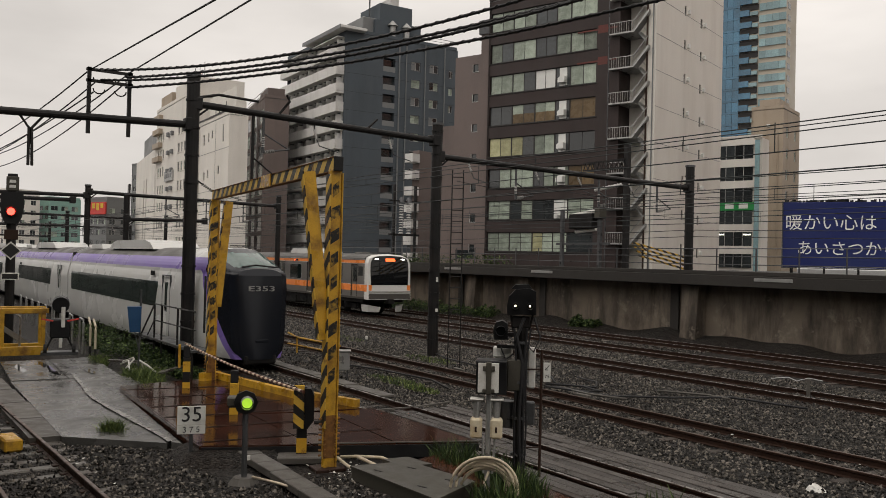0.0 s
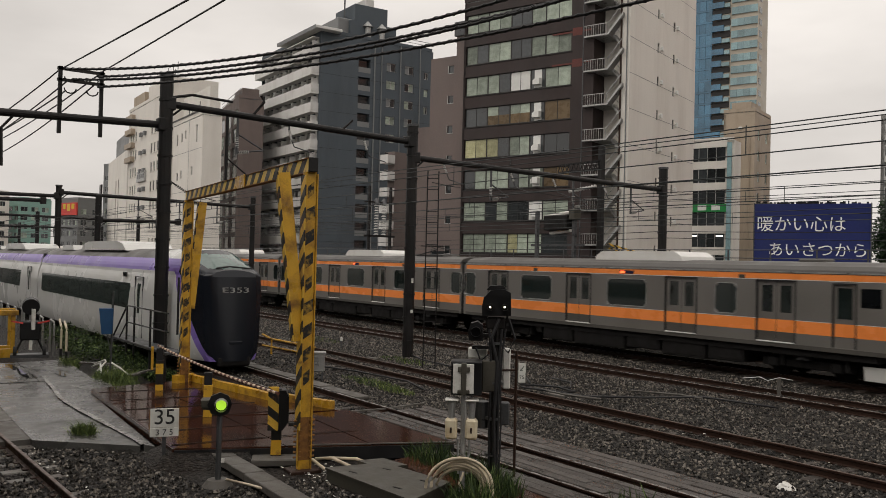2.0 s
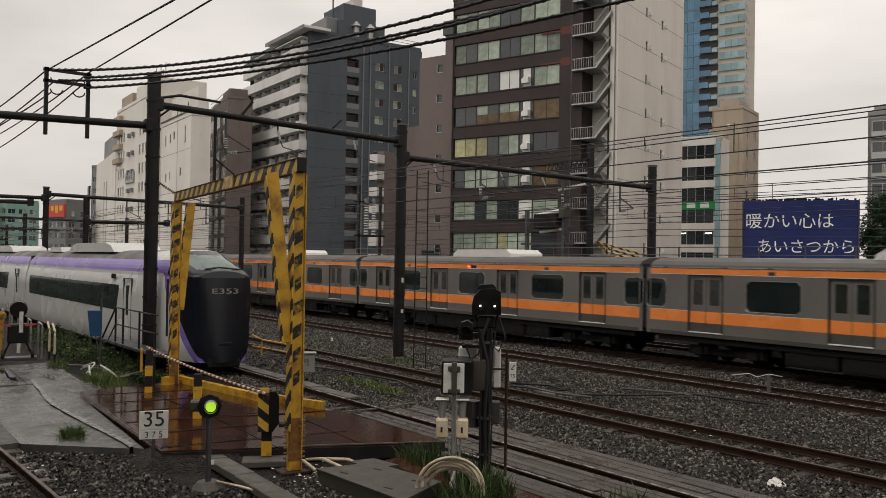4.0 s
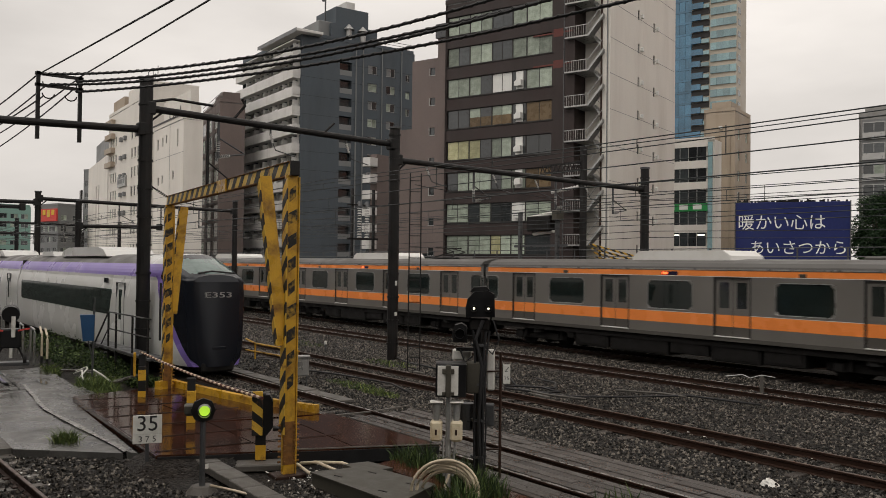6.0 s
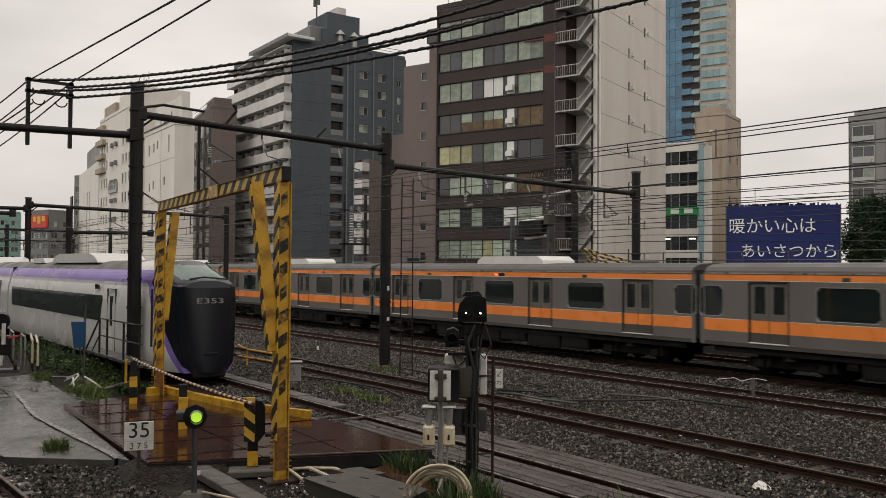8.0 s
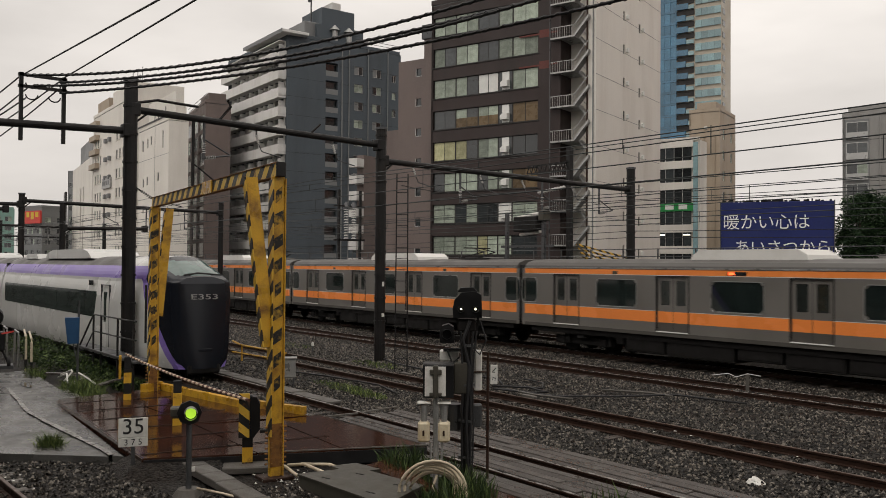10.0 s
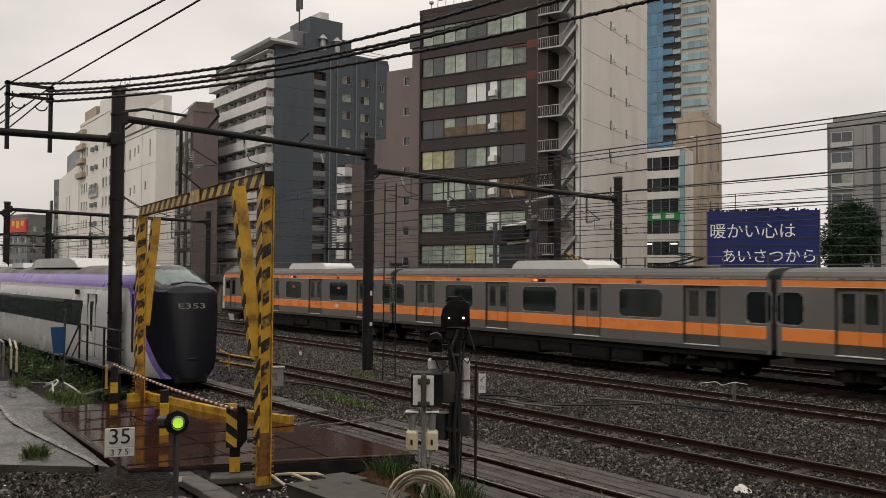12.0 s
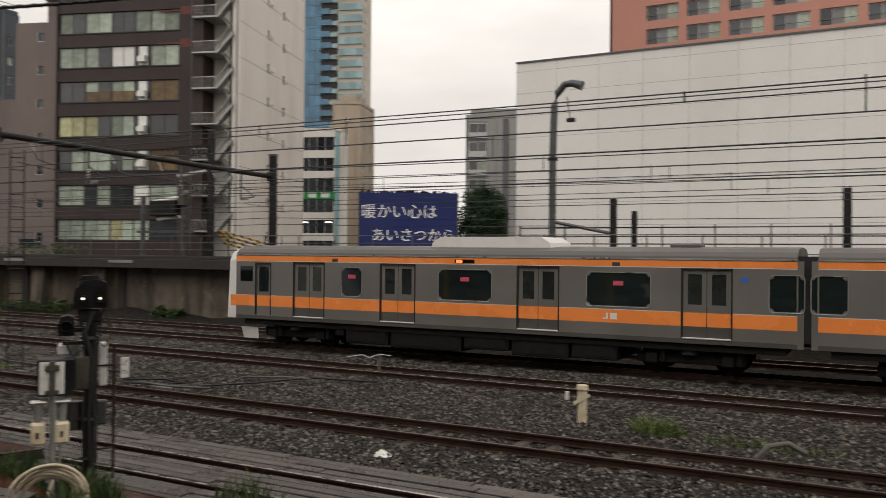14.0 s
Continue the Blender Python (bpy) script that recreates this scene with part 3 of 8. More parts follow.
for bx in (-44.0, -35.4, -21.0, -8.0):
    part("white_plate", plate, M_GALV, wall, at=pose(bx, WALL_Y - 1.055, 2.83))
# piled soil and moss at the wall's foot
g = Geo()
for k in range(150):
    bx = -70 + k * 0.55
    hgt = max(0.0, 0.22 + 0.34 * noise.noise((bx * 0.35, 2.0, 9.0)))
    g.v += [(bx, WALL_Y - 1.3, -0.17), (bx, WALL_Y - 0.5, hgt * 0.7 - 0.05), (bx, WALL_Y + 0.05, hgt)]
    if k:
        q = 3 * k
        g.f += [(q - 3, q, q + 1, q - 2), (q - 2, q + 1, q + 2, q - 1)]
solid("soil_bank", g, M_BALLAST, "low bank of soil and grit against the wall foot", "soil", kind="stuff")

# assumed, unseen station behind the viewing platform, added to block sky light and reflections
station = thing("wall_unseen_station", "plain grey unseen station wall and platform roof, added behind the viewpoint to block sky light", "wall", kind="structure")
part("rear_wall", Geo().box(-110, 80, -13.0, -12.0, -0.3, 17.0), M_GREYB, station)
part("platform", Geo().box(-110, 80, -12.0, -0.9, -0.3, 1.1), M_CONC, station)
part("platform_roof", Geo().box(-110, 80, -12.0, -0.9, 5.3, 5.6), M_GREYB, station)

fence = thing("wall_top_fence", "thin dark steel railing along the wall top", "fence")
post = Geo().box(-0.025, 0.025, -0.025, 0.025, 0, 1.02, 0.004).data("post", M_GREYSTEEL)
for k in range(62):
    part("post", post, M_GREYSTEEL, fence, at=pose(-92 + 2.0 * k, WALL_Y - 0.8, 3.14))
for z in (3.45, 3.8, 4.14):
    part("rail", Geo().tube([(-92, WALL_Y - 0.8, z), (31, WALL_Y - 0.8, z)], 0.022, 6), M_GREYSTEEL, fence)


# ---- tracks ----
RAIL = [(-0.064, -0.15), (0.064, -0.15), (0.064, -0.138), (0.012, -0.12), (0.01, -0.045), (0.034, -0.032), (0.034, -0.004), (0.028, 0.0), (-0.028, 0.0), (-0.034, -0.004), (-0.034, -0.032), (-0.01, -0.045), (-0.012, -0.12), (-0.064, -0.138)]
sleeper_c = Geo().box(-0.12, 0.12, -1.0, 1.0, -0.33, -0.152, 0.02).data("sleeper", M_SLEEPER)
sleeper_w = Geo().box(-0.11, 0.11, -1.05, 1.05, -0.3, -0.152, 0.012).data("sleeper", M_WOODSLEEPER)
clip = Geo().box(-0.07, 0.07, -0.13, 0.13, -0.152, -0.125, 0.008).data("fastening", M_RAIL)


def track(name, label, p0, p1, step, sleeper, head, sleepers=(None, None), clips=False):
    """A straight track between two points of its centre line, seen by length along it."""
    d = Vector((p1[0] - p0[0], p1[1] - p0[1], 0))
    ln = d.length
    t = thing(name, label, "railway track", pose(p0[0], p0[1], 0, 0, 0, math.degrees(math.atan2(d.y, d.x))), kind="structure")
    for s in (-0.5335 - 0.032, 0.5335 + 0.032):
        r = part("rail", Geo().along_x([(y + s, z) for y, z in RAIL], 0, ln), M_RAIL, t)
        part("rail_head", Geo().box(0, ln, s - 0.027, s + 0.027, -0.004, 0.004, 0.002), head, r, "worn running surface")
    a, b = sleepers
    k = a or 0.0
    while k < (b or ln):
        o = part("sleeper", sleeper, M_SLEEPER, t, at=pose(k, 0.0, 0.012 * math.sin(k * 7.1), 0, 0, 0.7 * math.sin(k * 3.3)))
        if clips:
            for s in (-0.5655, 0.5655):
                part("fastening", clip, M_RAIL, o, at=pose(0, s, 0))
        k += step
    return t


track("track_siding", "siding track with grey concrete sleepers and rusty rails", (-62.0, 0.25), (2.0, 2.75), 0.6, sleeper_c, M_RAILTOP_DULL, (34, 56), True)
track("track_express", "track with worn rails under the parked express train", (-130.0, 9.75), (40.0, 9.75), 0.6, sleeper_w, M_RAILTOP, (103, 122))
track("track_first", "main track with dark rails in ballast", (-170.0, 14.27), (60.0, 14.27), 0.62, sleeper_w, M_RAILTOP_DULL, (120, 176))
track("track_second", "main track with dark rails in ballast", (-170.0, 20.85), (60.0, 20.85), 0.62, sleeper_w, M_RAILTOP, (110, 176))
track("track_third", "main track that carries the passing orange train", (-260.0, 25.3), (210.0, 25.3), 0.62, sleeper_w, M_RAILTOP, (210, 270))
track("track_fourth", "main track along the foot of the retaining wall", (-170.0, 28.9), (60.0, 28.9), 0.62, sleeper_w, M_RAILTOP, (110, 176))


# ---- the orange train, ten cars in one ----
CAR, HALF, DOOR_PITCH = 20.0, 1.475, 4.96


def car_parts(train, x_front, lead, tail, motor):
    """One car from x_front back to x_front - 20; local z = 0 at rail top."""
    x1 = x_front - (0.42 if lead else 0.25)
    x0 = x_front - CAR + (0.58 if tail else 0.25)
    mid = (x0 + x1) / 2 if not (lead or tail) else x_front - CAR / 2
    doors = [x_front - CAR / 2 + DOOR_PITCH * k for k in (-1.5, -0.5, 0.5, 1.5)]
    wins = [(x_front - CAR / 2 + DOOR_PITCH * k, 0.93) for k in (-1, 0, 1)]
    cab = []
    if lead:
        doors[3] -= 1.32
        wins = [(doors[0] + 2.48, 0.93), (doors[1] + 2.48, 0.93), (doors[2] + 1.82, 0.4), (doors[0] - 2.05, 0.42)]
        cab = [x1 - 1.25]
    elif tail:
        doors[0] += 1.32
        wins = [(doors[1] + 2.48, 0.93), (doors[2] + 2.48, 0.93), (doors[1] - 1.82, 0.4), (doors[3] + 2.05, 0.42)]
        cab = [x0 + 1.25]
    else:
        wins += [(doors[0] - 2.05, 0.42), (doors[3] + 2.05, 0.42)]
    holes_d = [(d - 0.66, d + 0.66, 1.1, 3.0) for d in doors]
    holes_w = [(c - h, c + h, 1.9, 2.86) for c, h in wins]
    holes_c = [(c - 0.33, c + 0.33, 1.1, 2.95) for c in cab]
    body = Geo()
    roof = [(HALF, 3.25), (HALF - 0.03, 3.36), (HALF - 0.16, 3.48), (HALF - 0.5, 3.58), (0, 3.63), (-HALF + 0.5, 3.58), (-HALF + 0.16, 3.48), (-HALF + 0.03, 3.36), (-HALF, 3.25)]
    for side in (-1, 1):
        p = Geo().wall(x1 - x0, 2.3, holes_d + holes_w + holes_c, 0.09, x0, 0.95, -HALF)
        if side == 1:
            p.v = [(x, -y, z) for x, y, z in p.v]
            p.f = [f[::-1] for f in p.f]
        body.add(p.v, p.f)
    body.box(x0, x1, -HALF + 0.1, HALF - 0.1, 0.96, 3.25)
    for xe in (x0, x1):
        body.box(xe - 0.02, xe + 0.02, -HALF, HALF, 0.95, 3.3)
    car = part("car", body, M_STEEL, train, "stainless steel car with orange bands")
    part("roof", Geo().along_x(roof, x0, x1), M_TROOF, car, "grey rounded roof")
    part("gutter", Geo().box(x0, x1, -HALF - 0.02, -HALF + 0.03, 3.255, 3.30).box(x0, x1, HALF - 0.03, HALF + 0.02, 3.255, 3.30), M_GALV, car)
    # near-black filler block, standing in for the shade below the floor
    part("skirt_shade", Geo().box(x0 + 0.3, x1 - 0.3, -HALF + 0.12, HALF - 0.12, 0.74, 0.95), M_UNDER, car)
    part("lower_side", Geo().box(x0, x1, -HALF - 0.003, -HALF + 0.02, 0.95, 1.075).box(x0, x1, HALF - 0.02, HALF + 0.003, 0.95, 1.075), M_STEELDARK, car, "darker grey lower side panel")
    for side in (-1, 1):
        ys = (-HALF - 0.004, -HALF + 0.02) if side < 0 else (HALF - 0.02, HALF + 0.004)
        edges = sorted([x0, x1] + [e for h in holes_d + holes_c for e in h[:2]])
        for a, b in zip(edges[::2], edges[1::2]):
            part("orange_band", Geo().box(a, b, *ys, 1.42, 1.80), M_ORANGE, car)
        part("upper_band", Geo().box(x0, x1, *ys, 3.055, 3.235), M_ORANGE, car, "orange band under the eaves")
        line = Geo().box(x0, x1, min(ys) - 0.003, max(ys), 3.034, 3.052)
        for a, b in zip(edges[::2], edges[1::2]):
            line.box(a, b, min(ys) - 0.003, max(ys), 1.80, 1.815)
        part("white_line", line, M_TWHITE, car)
        s = side
        for d in doors:
            leaf = Geo()
            for q in (-1, 1):
                leaf.wall(0.635, 1.86, [(d + q * 0.3225 - 0.19, d + q * 0.3225 + 0.19, 2.02, 2.86)], 0.02, d + q * 0.3225 - 0.3175, 1.12, -HALF + 0.05)
            pane = Geo()
            for q in (-1, 1):
                pane.box(d + q * 0.3225 - 0.19, d + q * 0.3225 + 0.19, -HALF + 0.065, -HALF + 0.08, 2.02, 2.86)
            bnd = Geo().box(d - 0.64, d - 0.012, -HALF + 0.044, -HALF + 0.06, 1.42, 1.80).box(d + 0.012, d + 0.64, -HALF + 0.044, -HALF + 0.06, 1.42, 1.80)
            low = Geo().box(d - 0.64, d - 0.012, -HALF + 0.045, -HALF + 0.06, 1.12, 1.415).box(d + 0.012, d + 0.64, -HALF + 0.045, -HALF + 0.06, 1.12, 1.415)
            gap = Geo().box(d - 0.008, d + 0.008, -HALF + 0.046, -HALF + 0.07, 1.12, 2.98)
            sill = Geo().box(d - 0.66, d + 0.66, -HALF - 0.03, -HALF + 0.06, 1.08, 1.115, 0.006)
            seal = Geo().along_y([(d - 0.69, 1.1), (d - 0.65, 1.1), (d - 0.65, 2.99), (d + 0.65, 2.99), (d + 0.65, 1.1), (d + 0.69, 1.1), (d + 0.69, 3.03), (d - 0.69, 3.03)], -HALF - 0.012, -HALF + 0.02)
            turn = pose(0, 0, 0) if s < 0 else Matrix.Rotation(math.pi, 4, "Z") @ Matrix.Translation((-2 * d, 0, 0))
            door = part("sliding_door", leaf, M_STEEL, car, at=turn)
            for nm, ge, mt in (("door_window", pane, M_DGLASS), ("door_band", bnd, M_ORANGE), ("kick_panel", low, M_STEELDARK), ("door_gap", gap, M_RUBBER), ("door_sill", sill, M_TWHITE), ("door_seal", seal, M_RUBBER)):
                # sub-parts stay on the car so that nothing is nested deeper
                part(nm, ge, mt, car, at=turn)
        for c, h in wins:
            ys2 = (-HALF + 0.012, -HALF + 0.03) if s < 0 else (HALF - 0.03, HALF - 0.012)
            part("window", Geo().box(c - h, c + h, *ys2, 1.9, 2.86, 0.005), M_TGLASS, car)
            rimy = (-HALF - 0.012, -HALF + 0.02) if s < 0 else (HALF - 0.02, HALF + 0.012)
            for q in (-1, 1):
                for za, zb in ((1.99, 1.905), (2.77, 2.855)):
                    part("window_corner", Geo().beam((c + q * (h - 0.02), sum(rimy) / 2, za), (c + q * (h - 0.1), sum(rimy) / 2, zb), 0.032, 0.05), M_STEEL, car)
            part("window_sill", Geo().box(c - h + 0.08, c + h - 0.08, *rimy, 1.885, 1.905), M_GALV, car)
            loop = []
            for ang, qx, qz in ((0, 1, 1), (90, -1, 1), (180, -1, -1), (270, 1, -1)):
                for j in range(4):
                    a = radians(ang + 30 * j)
                    loop.append((c + qx * (h - 0.1) + 0.115 * math.cos(a), -HALF - 0.004 if s < 0 else HALF + 0.004, 2.38 + qz * 0.38 + 0.115 * math.sin(a)))
            part("window_rim", Geo().tube(loop + loop[:1], 0.014, 5), M_GALV, car, "pale rounded window rim")
        for c in cab:
            yc = (-HALF + 0.05, -HALF + 0.07) if s < 0 else (HALF - 0.07, HALF - 0.05)
            yb = (-HALF + 0.04, -HALF + 0.06) if s < 0 else (HALF - 0.06, HALF - 0.04)
            ysl = (-HALF - 0.012, -HALF + 0.02) if s < 0 else (HALF - 0.02, HALF + 0.012)
            part("cab_door_seal", Geo().along_y([(c - 0.37, 1.1), (c - 0.33, 1.1), (c - 0.33, 2.95), (c + 0.33, 2.95), (c + 0.33, 1.1), (c + 0.37, 1.1), (c + 0.37, 2.99), (c - 0.37, 2.99)], *ysl), M_RUBBER, car)
            part("cab_door", Geo().box(c - 0.32, c + 0.32, *yc, 1.1, 2.95), M_STEEL, car)
            part("cab_door_window", Geo().box(c - 0.22, c + 0.22, *yb, 1.95, 2.85), M_TGLASS, car)
            part("cab_door_band", Geo().box(c - 0.31, c + 0.31, *yb, 1.42, 1.8), M_ORANGE, car)
            cw = c + (0.78 if lead else -0.78)
            yq = (-HALF - 0.006, -HALF + 0.02) if s < 0 else (HALF - 0.02, HALF + 0.006)
            part("cab_side_window", Geo().box(cw - 0.3, cw + 0.3, *yq, 2.3, 2.86, 0.01), M_FGLASS, car)
        # blue access mark, and on the last car pale and pink marks
        xm = doors[3] + 1.0
        if tail:
            part("access_mark", Geo().box(xm - 0.09, xm + 0.09, ys[0] - 0.003, ys[1] + 0.003, 2.66, 2.80), M_BLUEMARK, car, "small blue access sign")
        if tail:
            for c, h in wins[:3]:
                part("window_sticker", Geo().box(c - 0.15, c + 0.15, -HALF + 0.006, -HALF + 0.011, 2.5, 2.63) if s < 0 else Geo().box(c - 0.15, c + 0.15, HALF - 0.011, HALF - 0.006, 2.5, 2.63), M_PINKMARK, car, "small pink sticker")
            xl = wins[1][0] - 0.15
            part("white_mark", Geo().box(xl - 0.2, xl - 0.14, ys[0] - 0.003, ys[1] + 0.003, 1.55, 1.7), M_TWHITE, car)
            part("white_mark", Geo().box(xl - 0.3, xl - 0.14, ys[0] - 0.003, ys[1] + 0.003, 1.52, 1.56), M_TWHITE, car)
            part("white_mark", Geo().box(xl - 0.08, xl + 0.12, ys[0] - 0.003, ys[1] + 0.003, 1.52, 1.7), M_TWHITE, car)
        # destination screen, indicator lamps
        part("side_display", Geo().box(mid - 0.35, mid + 0.35, ys[0] - 0.004, ys[1] + 0.004, 3.07, 3.19), M_FGLASS, car)
        part("display_text", Geo().box(mid - 0.30, mid - 0.08, ys[0] - 0.007, ys[1] + 0.007, 3.085, 3.175), M_LED, car, "glowing orange-red lettering")
        for q in (-5.0, 4.9):
            part("indicator", Geo().box(mid + q - 0.12, mid + q + 0.12, ys[0] - 0.012, ys[1] + 0.012, 3.06, 3.17, 0.01), M_BOXGREY, car)
    # roof gear
    ac = Geo().along_y([(-2.1, 3.58), (-2.05, 3.74), (-1.75, 3.92), (1.75, 3.92), (2.05, 3.74), (2.1, 3.58)], -0.95, 0.95)
    part("air_conditioner", ac, M_TWHITE, car, "pale roof air conditioner", at=pose(x_front - CAR / 2 + (0.0 if not tail else 0.6), 0, 0))
    for q in (-1.4, -1.05, -0.7, -0.35, 0.0, 0.35, 0.7):
        part("vent_slot", Geo().box(q - 0.09, q + 0.09, -0.8, 0.8, 3.918, 3.93), M_TROOF, car, at=pose(x_front - CAR / 2, 0, 0))
    part("roof_vent", Geo().box(-0.45, 0.45, -0.3, 0.3, 3.58, 3.72, 0.04), M_TROOF, car, at=pose(x_front - 3.4, 0, 0))
    if motor:
        pan = Geo()
        for y in (-0.5, 0.5):
            pan.beam((-0.9, y, 3.68), (0.5, y * 0.7, 3.95), 0.05)
            pan.beam((0.5, y * 0.7, 3.95), (-0.3, y * 0.4, 4.12), 0.04)
        pan.beam((-0.35, -0.8, 4.14), (-0.35, 0.8, 4.14), 0.05)
        pan.box(-1.1, 0.9, -0.6, 0.6, 3.62, 3.68, 0.01)
        part("pantograph", pan, M_DARKSTEEL, car, "folded pantograph", at=pose(x_front - 4.2, 0, 0))
    # underframe
    for q in (-6.9, 6.9):
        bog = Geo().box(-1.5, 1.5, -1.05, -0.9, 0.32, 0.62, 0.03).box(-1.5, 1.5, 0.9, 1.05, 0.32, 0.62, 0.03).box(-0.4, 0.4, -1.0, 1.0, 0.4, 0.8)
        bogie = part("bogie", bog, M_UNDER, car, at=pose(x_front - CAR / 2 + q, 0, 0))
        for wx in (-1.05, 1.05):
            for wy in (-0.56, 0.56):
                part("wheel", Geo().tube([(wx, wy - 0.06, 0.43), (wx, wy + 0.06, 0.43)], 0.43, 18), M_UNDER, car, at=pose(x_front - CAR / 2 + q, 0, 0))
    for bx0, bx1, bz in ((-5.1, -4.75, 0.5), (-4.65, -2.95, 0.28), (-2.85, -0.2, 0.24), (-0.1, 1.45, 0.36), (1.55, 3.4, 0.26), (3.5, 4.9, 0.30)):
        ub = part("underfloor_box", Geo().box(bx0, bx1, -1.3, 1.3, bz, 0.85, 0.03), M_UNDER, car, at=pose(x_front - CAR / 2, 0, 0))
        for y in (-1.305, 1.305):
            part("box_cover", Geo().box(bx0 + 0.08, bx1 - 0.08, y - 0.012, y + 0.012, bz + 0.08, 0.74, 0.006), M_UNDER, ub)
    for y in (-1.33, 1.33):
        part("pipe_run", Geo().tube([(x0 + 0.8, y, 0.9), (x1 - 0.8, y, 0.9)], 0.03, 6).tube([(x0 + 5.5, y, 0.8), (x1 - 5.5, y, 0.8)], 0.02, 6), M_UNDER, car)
    for q in (-6.9, 6.9):
        for y in (-1.1, 1.1):
            for wx in (-1.05, 1.05):
                part("axle_box", Geo().box(q + wx - 0.17, q + wx + 0.17, y - 0.09, y + 0.09, 0.3, 0.62, 0.04).tube([(q + wx + 0.32, y, 0.36), (q + wx + 0.32, y, 0.74)], 0.09, 8), M_UNDER, car, at=pose(x_front - CAR / 2, 0, 0))
            part("air_spring", Geo().tube([(q, y * 0.95, 0.6), (q, y * 0.95, 0.86)], 0.27, 12), M_RUBBER, car, at=pose(x_front - CAR / 2, 0, 0))
    return car


def cab_front(train, x, facing):
    """The white-framed black face of an end car at x, looking along facing (+1 or -1)."""
    f = facing
    t = Matrix.Translation((x, 0, 0)) @ (Matrix.Identity(4) if f > 0 else Matrix.Rotation(math.pi, 4, "Z"))
    out = [(-HALF, 0.95), (HALF, 0.95), (HALF, 3.1), (HALF - 0.12, 3.4), (HALF - 0.5, 3.56), (0, 3.62), (-HALF + 0.5, 3.56), (-HALF + 0.12, 3.4), (-HALF, 3.1)]
    shell = Geo()
    n = len(out)
    for d, s in ((-0.1, 1.0), (0.22, 0.99), (0.36, 0.97)):
        shell.v += [(d - 0.12 * (z - 0.95) / 2.6 * (d > 0), y * s, 0.95 + (z - 0.95) * (s if z > 3 else 1)) for y, z in out]
    for r in range(2):
        for k in range(n):
            shell.f.append((r * n + k, r * n + (k + 1) % n, (r + 1) * n + (k + 1) % n, (r + 1) * n + k))
    shell.f.append(tuple(2 * n + k for k in range(n)))
    front = part("cab_front", shell, M_TWHITE, train, "white front mask with black glass", at=t)
    glass = Geo()
    go = [(-1.24, 1.80), (1.24, 1.80), (1.30, 2.6), (1.27, 3.1), (1.14, 3.38), (0.8, 3.47), (0, 3.52), (-0.8, 3.47), (-1.14, 3.38), (-1.27, 3.1), (-1.30, 2.6)]
    glass.v = [(0.375 - 0.12 * (z - 0.95) / 2.6, y, z) for y, z in go] + [(0.30 - 0.12 * (z - 0.95) / 2.6, y, z) for y, z in go]
    m = len(go)
    glass.f = [tuple(range(m))] + [(k, m + k, m + (k + 1) % m, (k + 1) % m) for k in range(m)]
    part("front_glass", glass, M_FGLASS, front)
    part("lower_panel", Geo().box(0.3, 0.372, -1.4, 1.4, 0.98, 1.30, 0.01), M_STEELDARK, front)
    part("panel_line", Geo().box(0.3, 0.374, -1.39, 1.39, 1.38, 1.42, 0.004), M_STEELDARK, front)
    part("headlamp", Geo().box(0.2, 0.285, 0.78, 1.0, 3.28, 3.35, 0.01), M_HEAD if f > 0 else M_FGLASS, front)
    part("headlamp", Geo().box(0.2, 0.285, -1.0, -0.78, 3.28, 3.35, 0.01), M_HEAD if f > 0 else M_FGLASS, front)
    part("destination_display", Geo().box(0.2, 0.277, -0.28, 0.36, 3.18, 3.36, 0.004), M_LED, front, "glowing orange destination display")
    for q in (-1, 1):
        wrap = [(-0.1, q * (HALF + 0.008)), (0.19, q * (HALF * 0.985 + 0.008)), (0.335, q * (HALF * 0.95 + 0.01)), (0.335, q * 1.2), (-0.1, q * 1.2)]
        part("side_stripe", Geo().prism(wrap if q > 0 else wrap[::-1], 1.40, 1.80), M_ORANGE, front, "orange band round the corner")
    sk = Geo()
    for q in (-1, 1):
        sk.add([(-0.9, q * 1.2, 0.62), (-0.1, q * 1.2, 0.62), (0.2, q * 0.5, 0.5), (-0.9, q * 1.15, 0.2), (-0.2, q * 1.15, 0.2), (0.1, q * 0.55, 0.2)],
               [(0, 1, 4, 3), (1, 2, 5, 4), (3, 4, 5), (2, 1, 0)])
    part("snow_plough", sk, M_TWHITE, front, "pale skirt under the coupler")
    part("coupler", Geo().box(0.1, 0.6, -0.18, 0.18, 0.7, 0.98, 0.03), M_UNDER, front)


orange_train = thing("orange_train", "ten-car stainless commuter train with orange bands, passing", "train", pose(-42.8, 25.325, 0))
N_CARS = 10
for k in range(N_CARS):
    car_parts(orange_train, -CAR * k, k == 0, k == N_CARS - 1, k in (1, 4, 7, 8))
    if k:
        bel = Geo().box(-0.24, 0.24, -1.3, 1.3, 1.0, 3.38)
        for y0, y1 in ((-1.42, -1.36), (1.36, 1.42)):
            part("gap_guard", Geo().box(-0.3, 0.3, y0, y1, 1.1, 2.5), M_RUBBER, orange_train, at=pose(-CAR * k, 0, 0))
        part("gangway_bellows", bel, M_RUBBER, orange_train, at=pose(-CAR * k, 0, 0))
cab_front(orange_train, -0.32, 1)
cab_front(orange_train, -CAR * N_CARS + 0.48, -1)


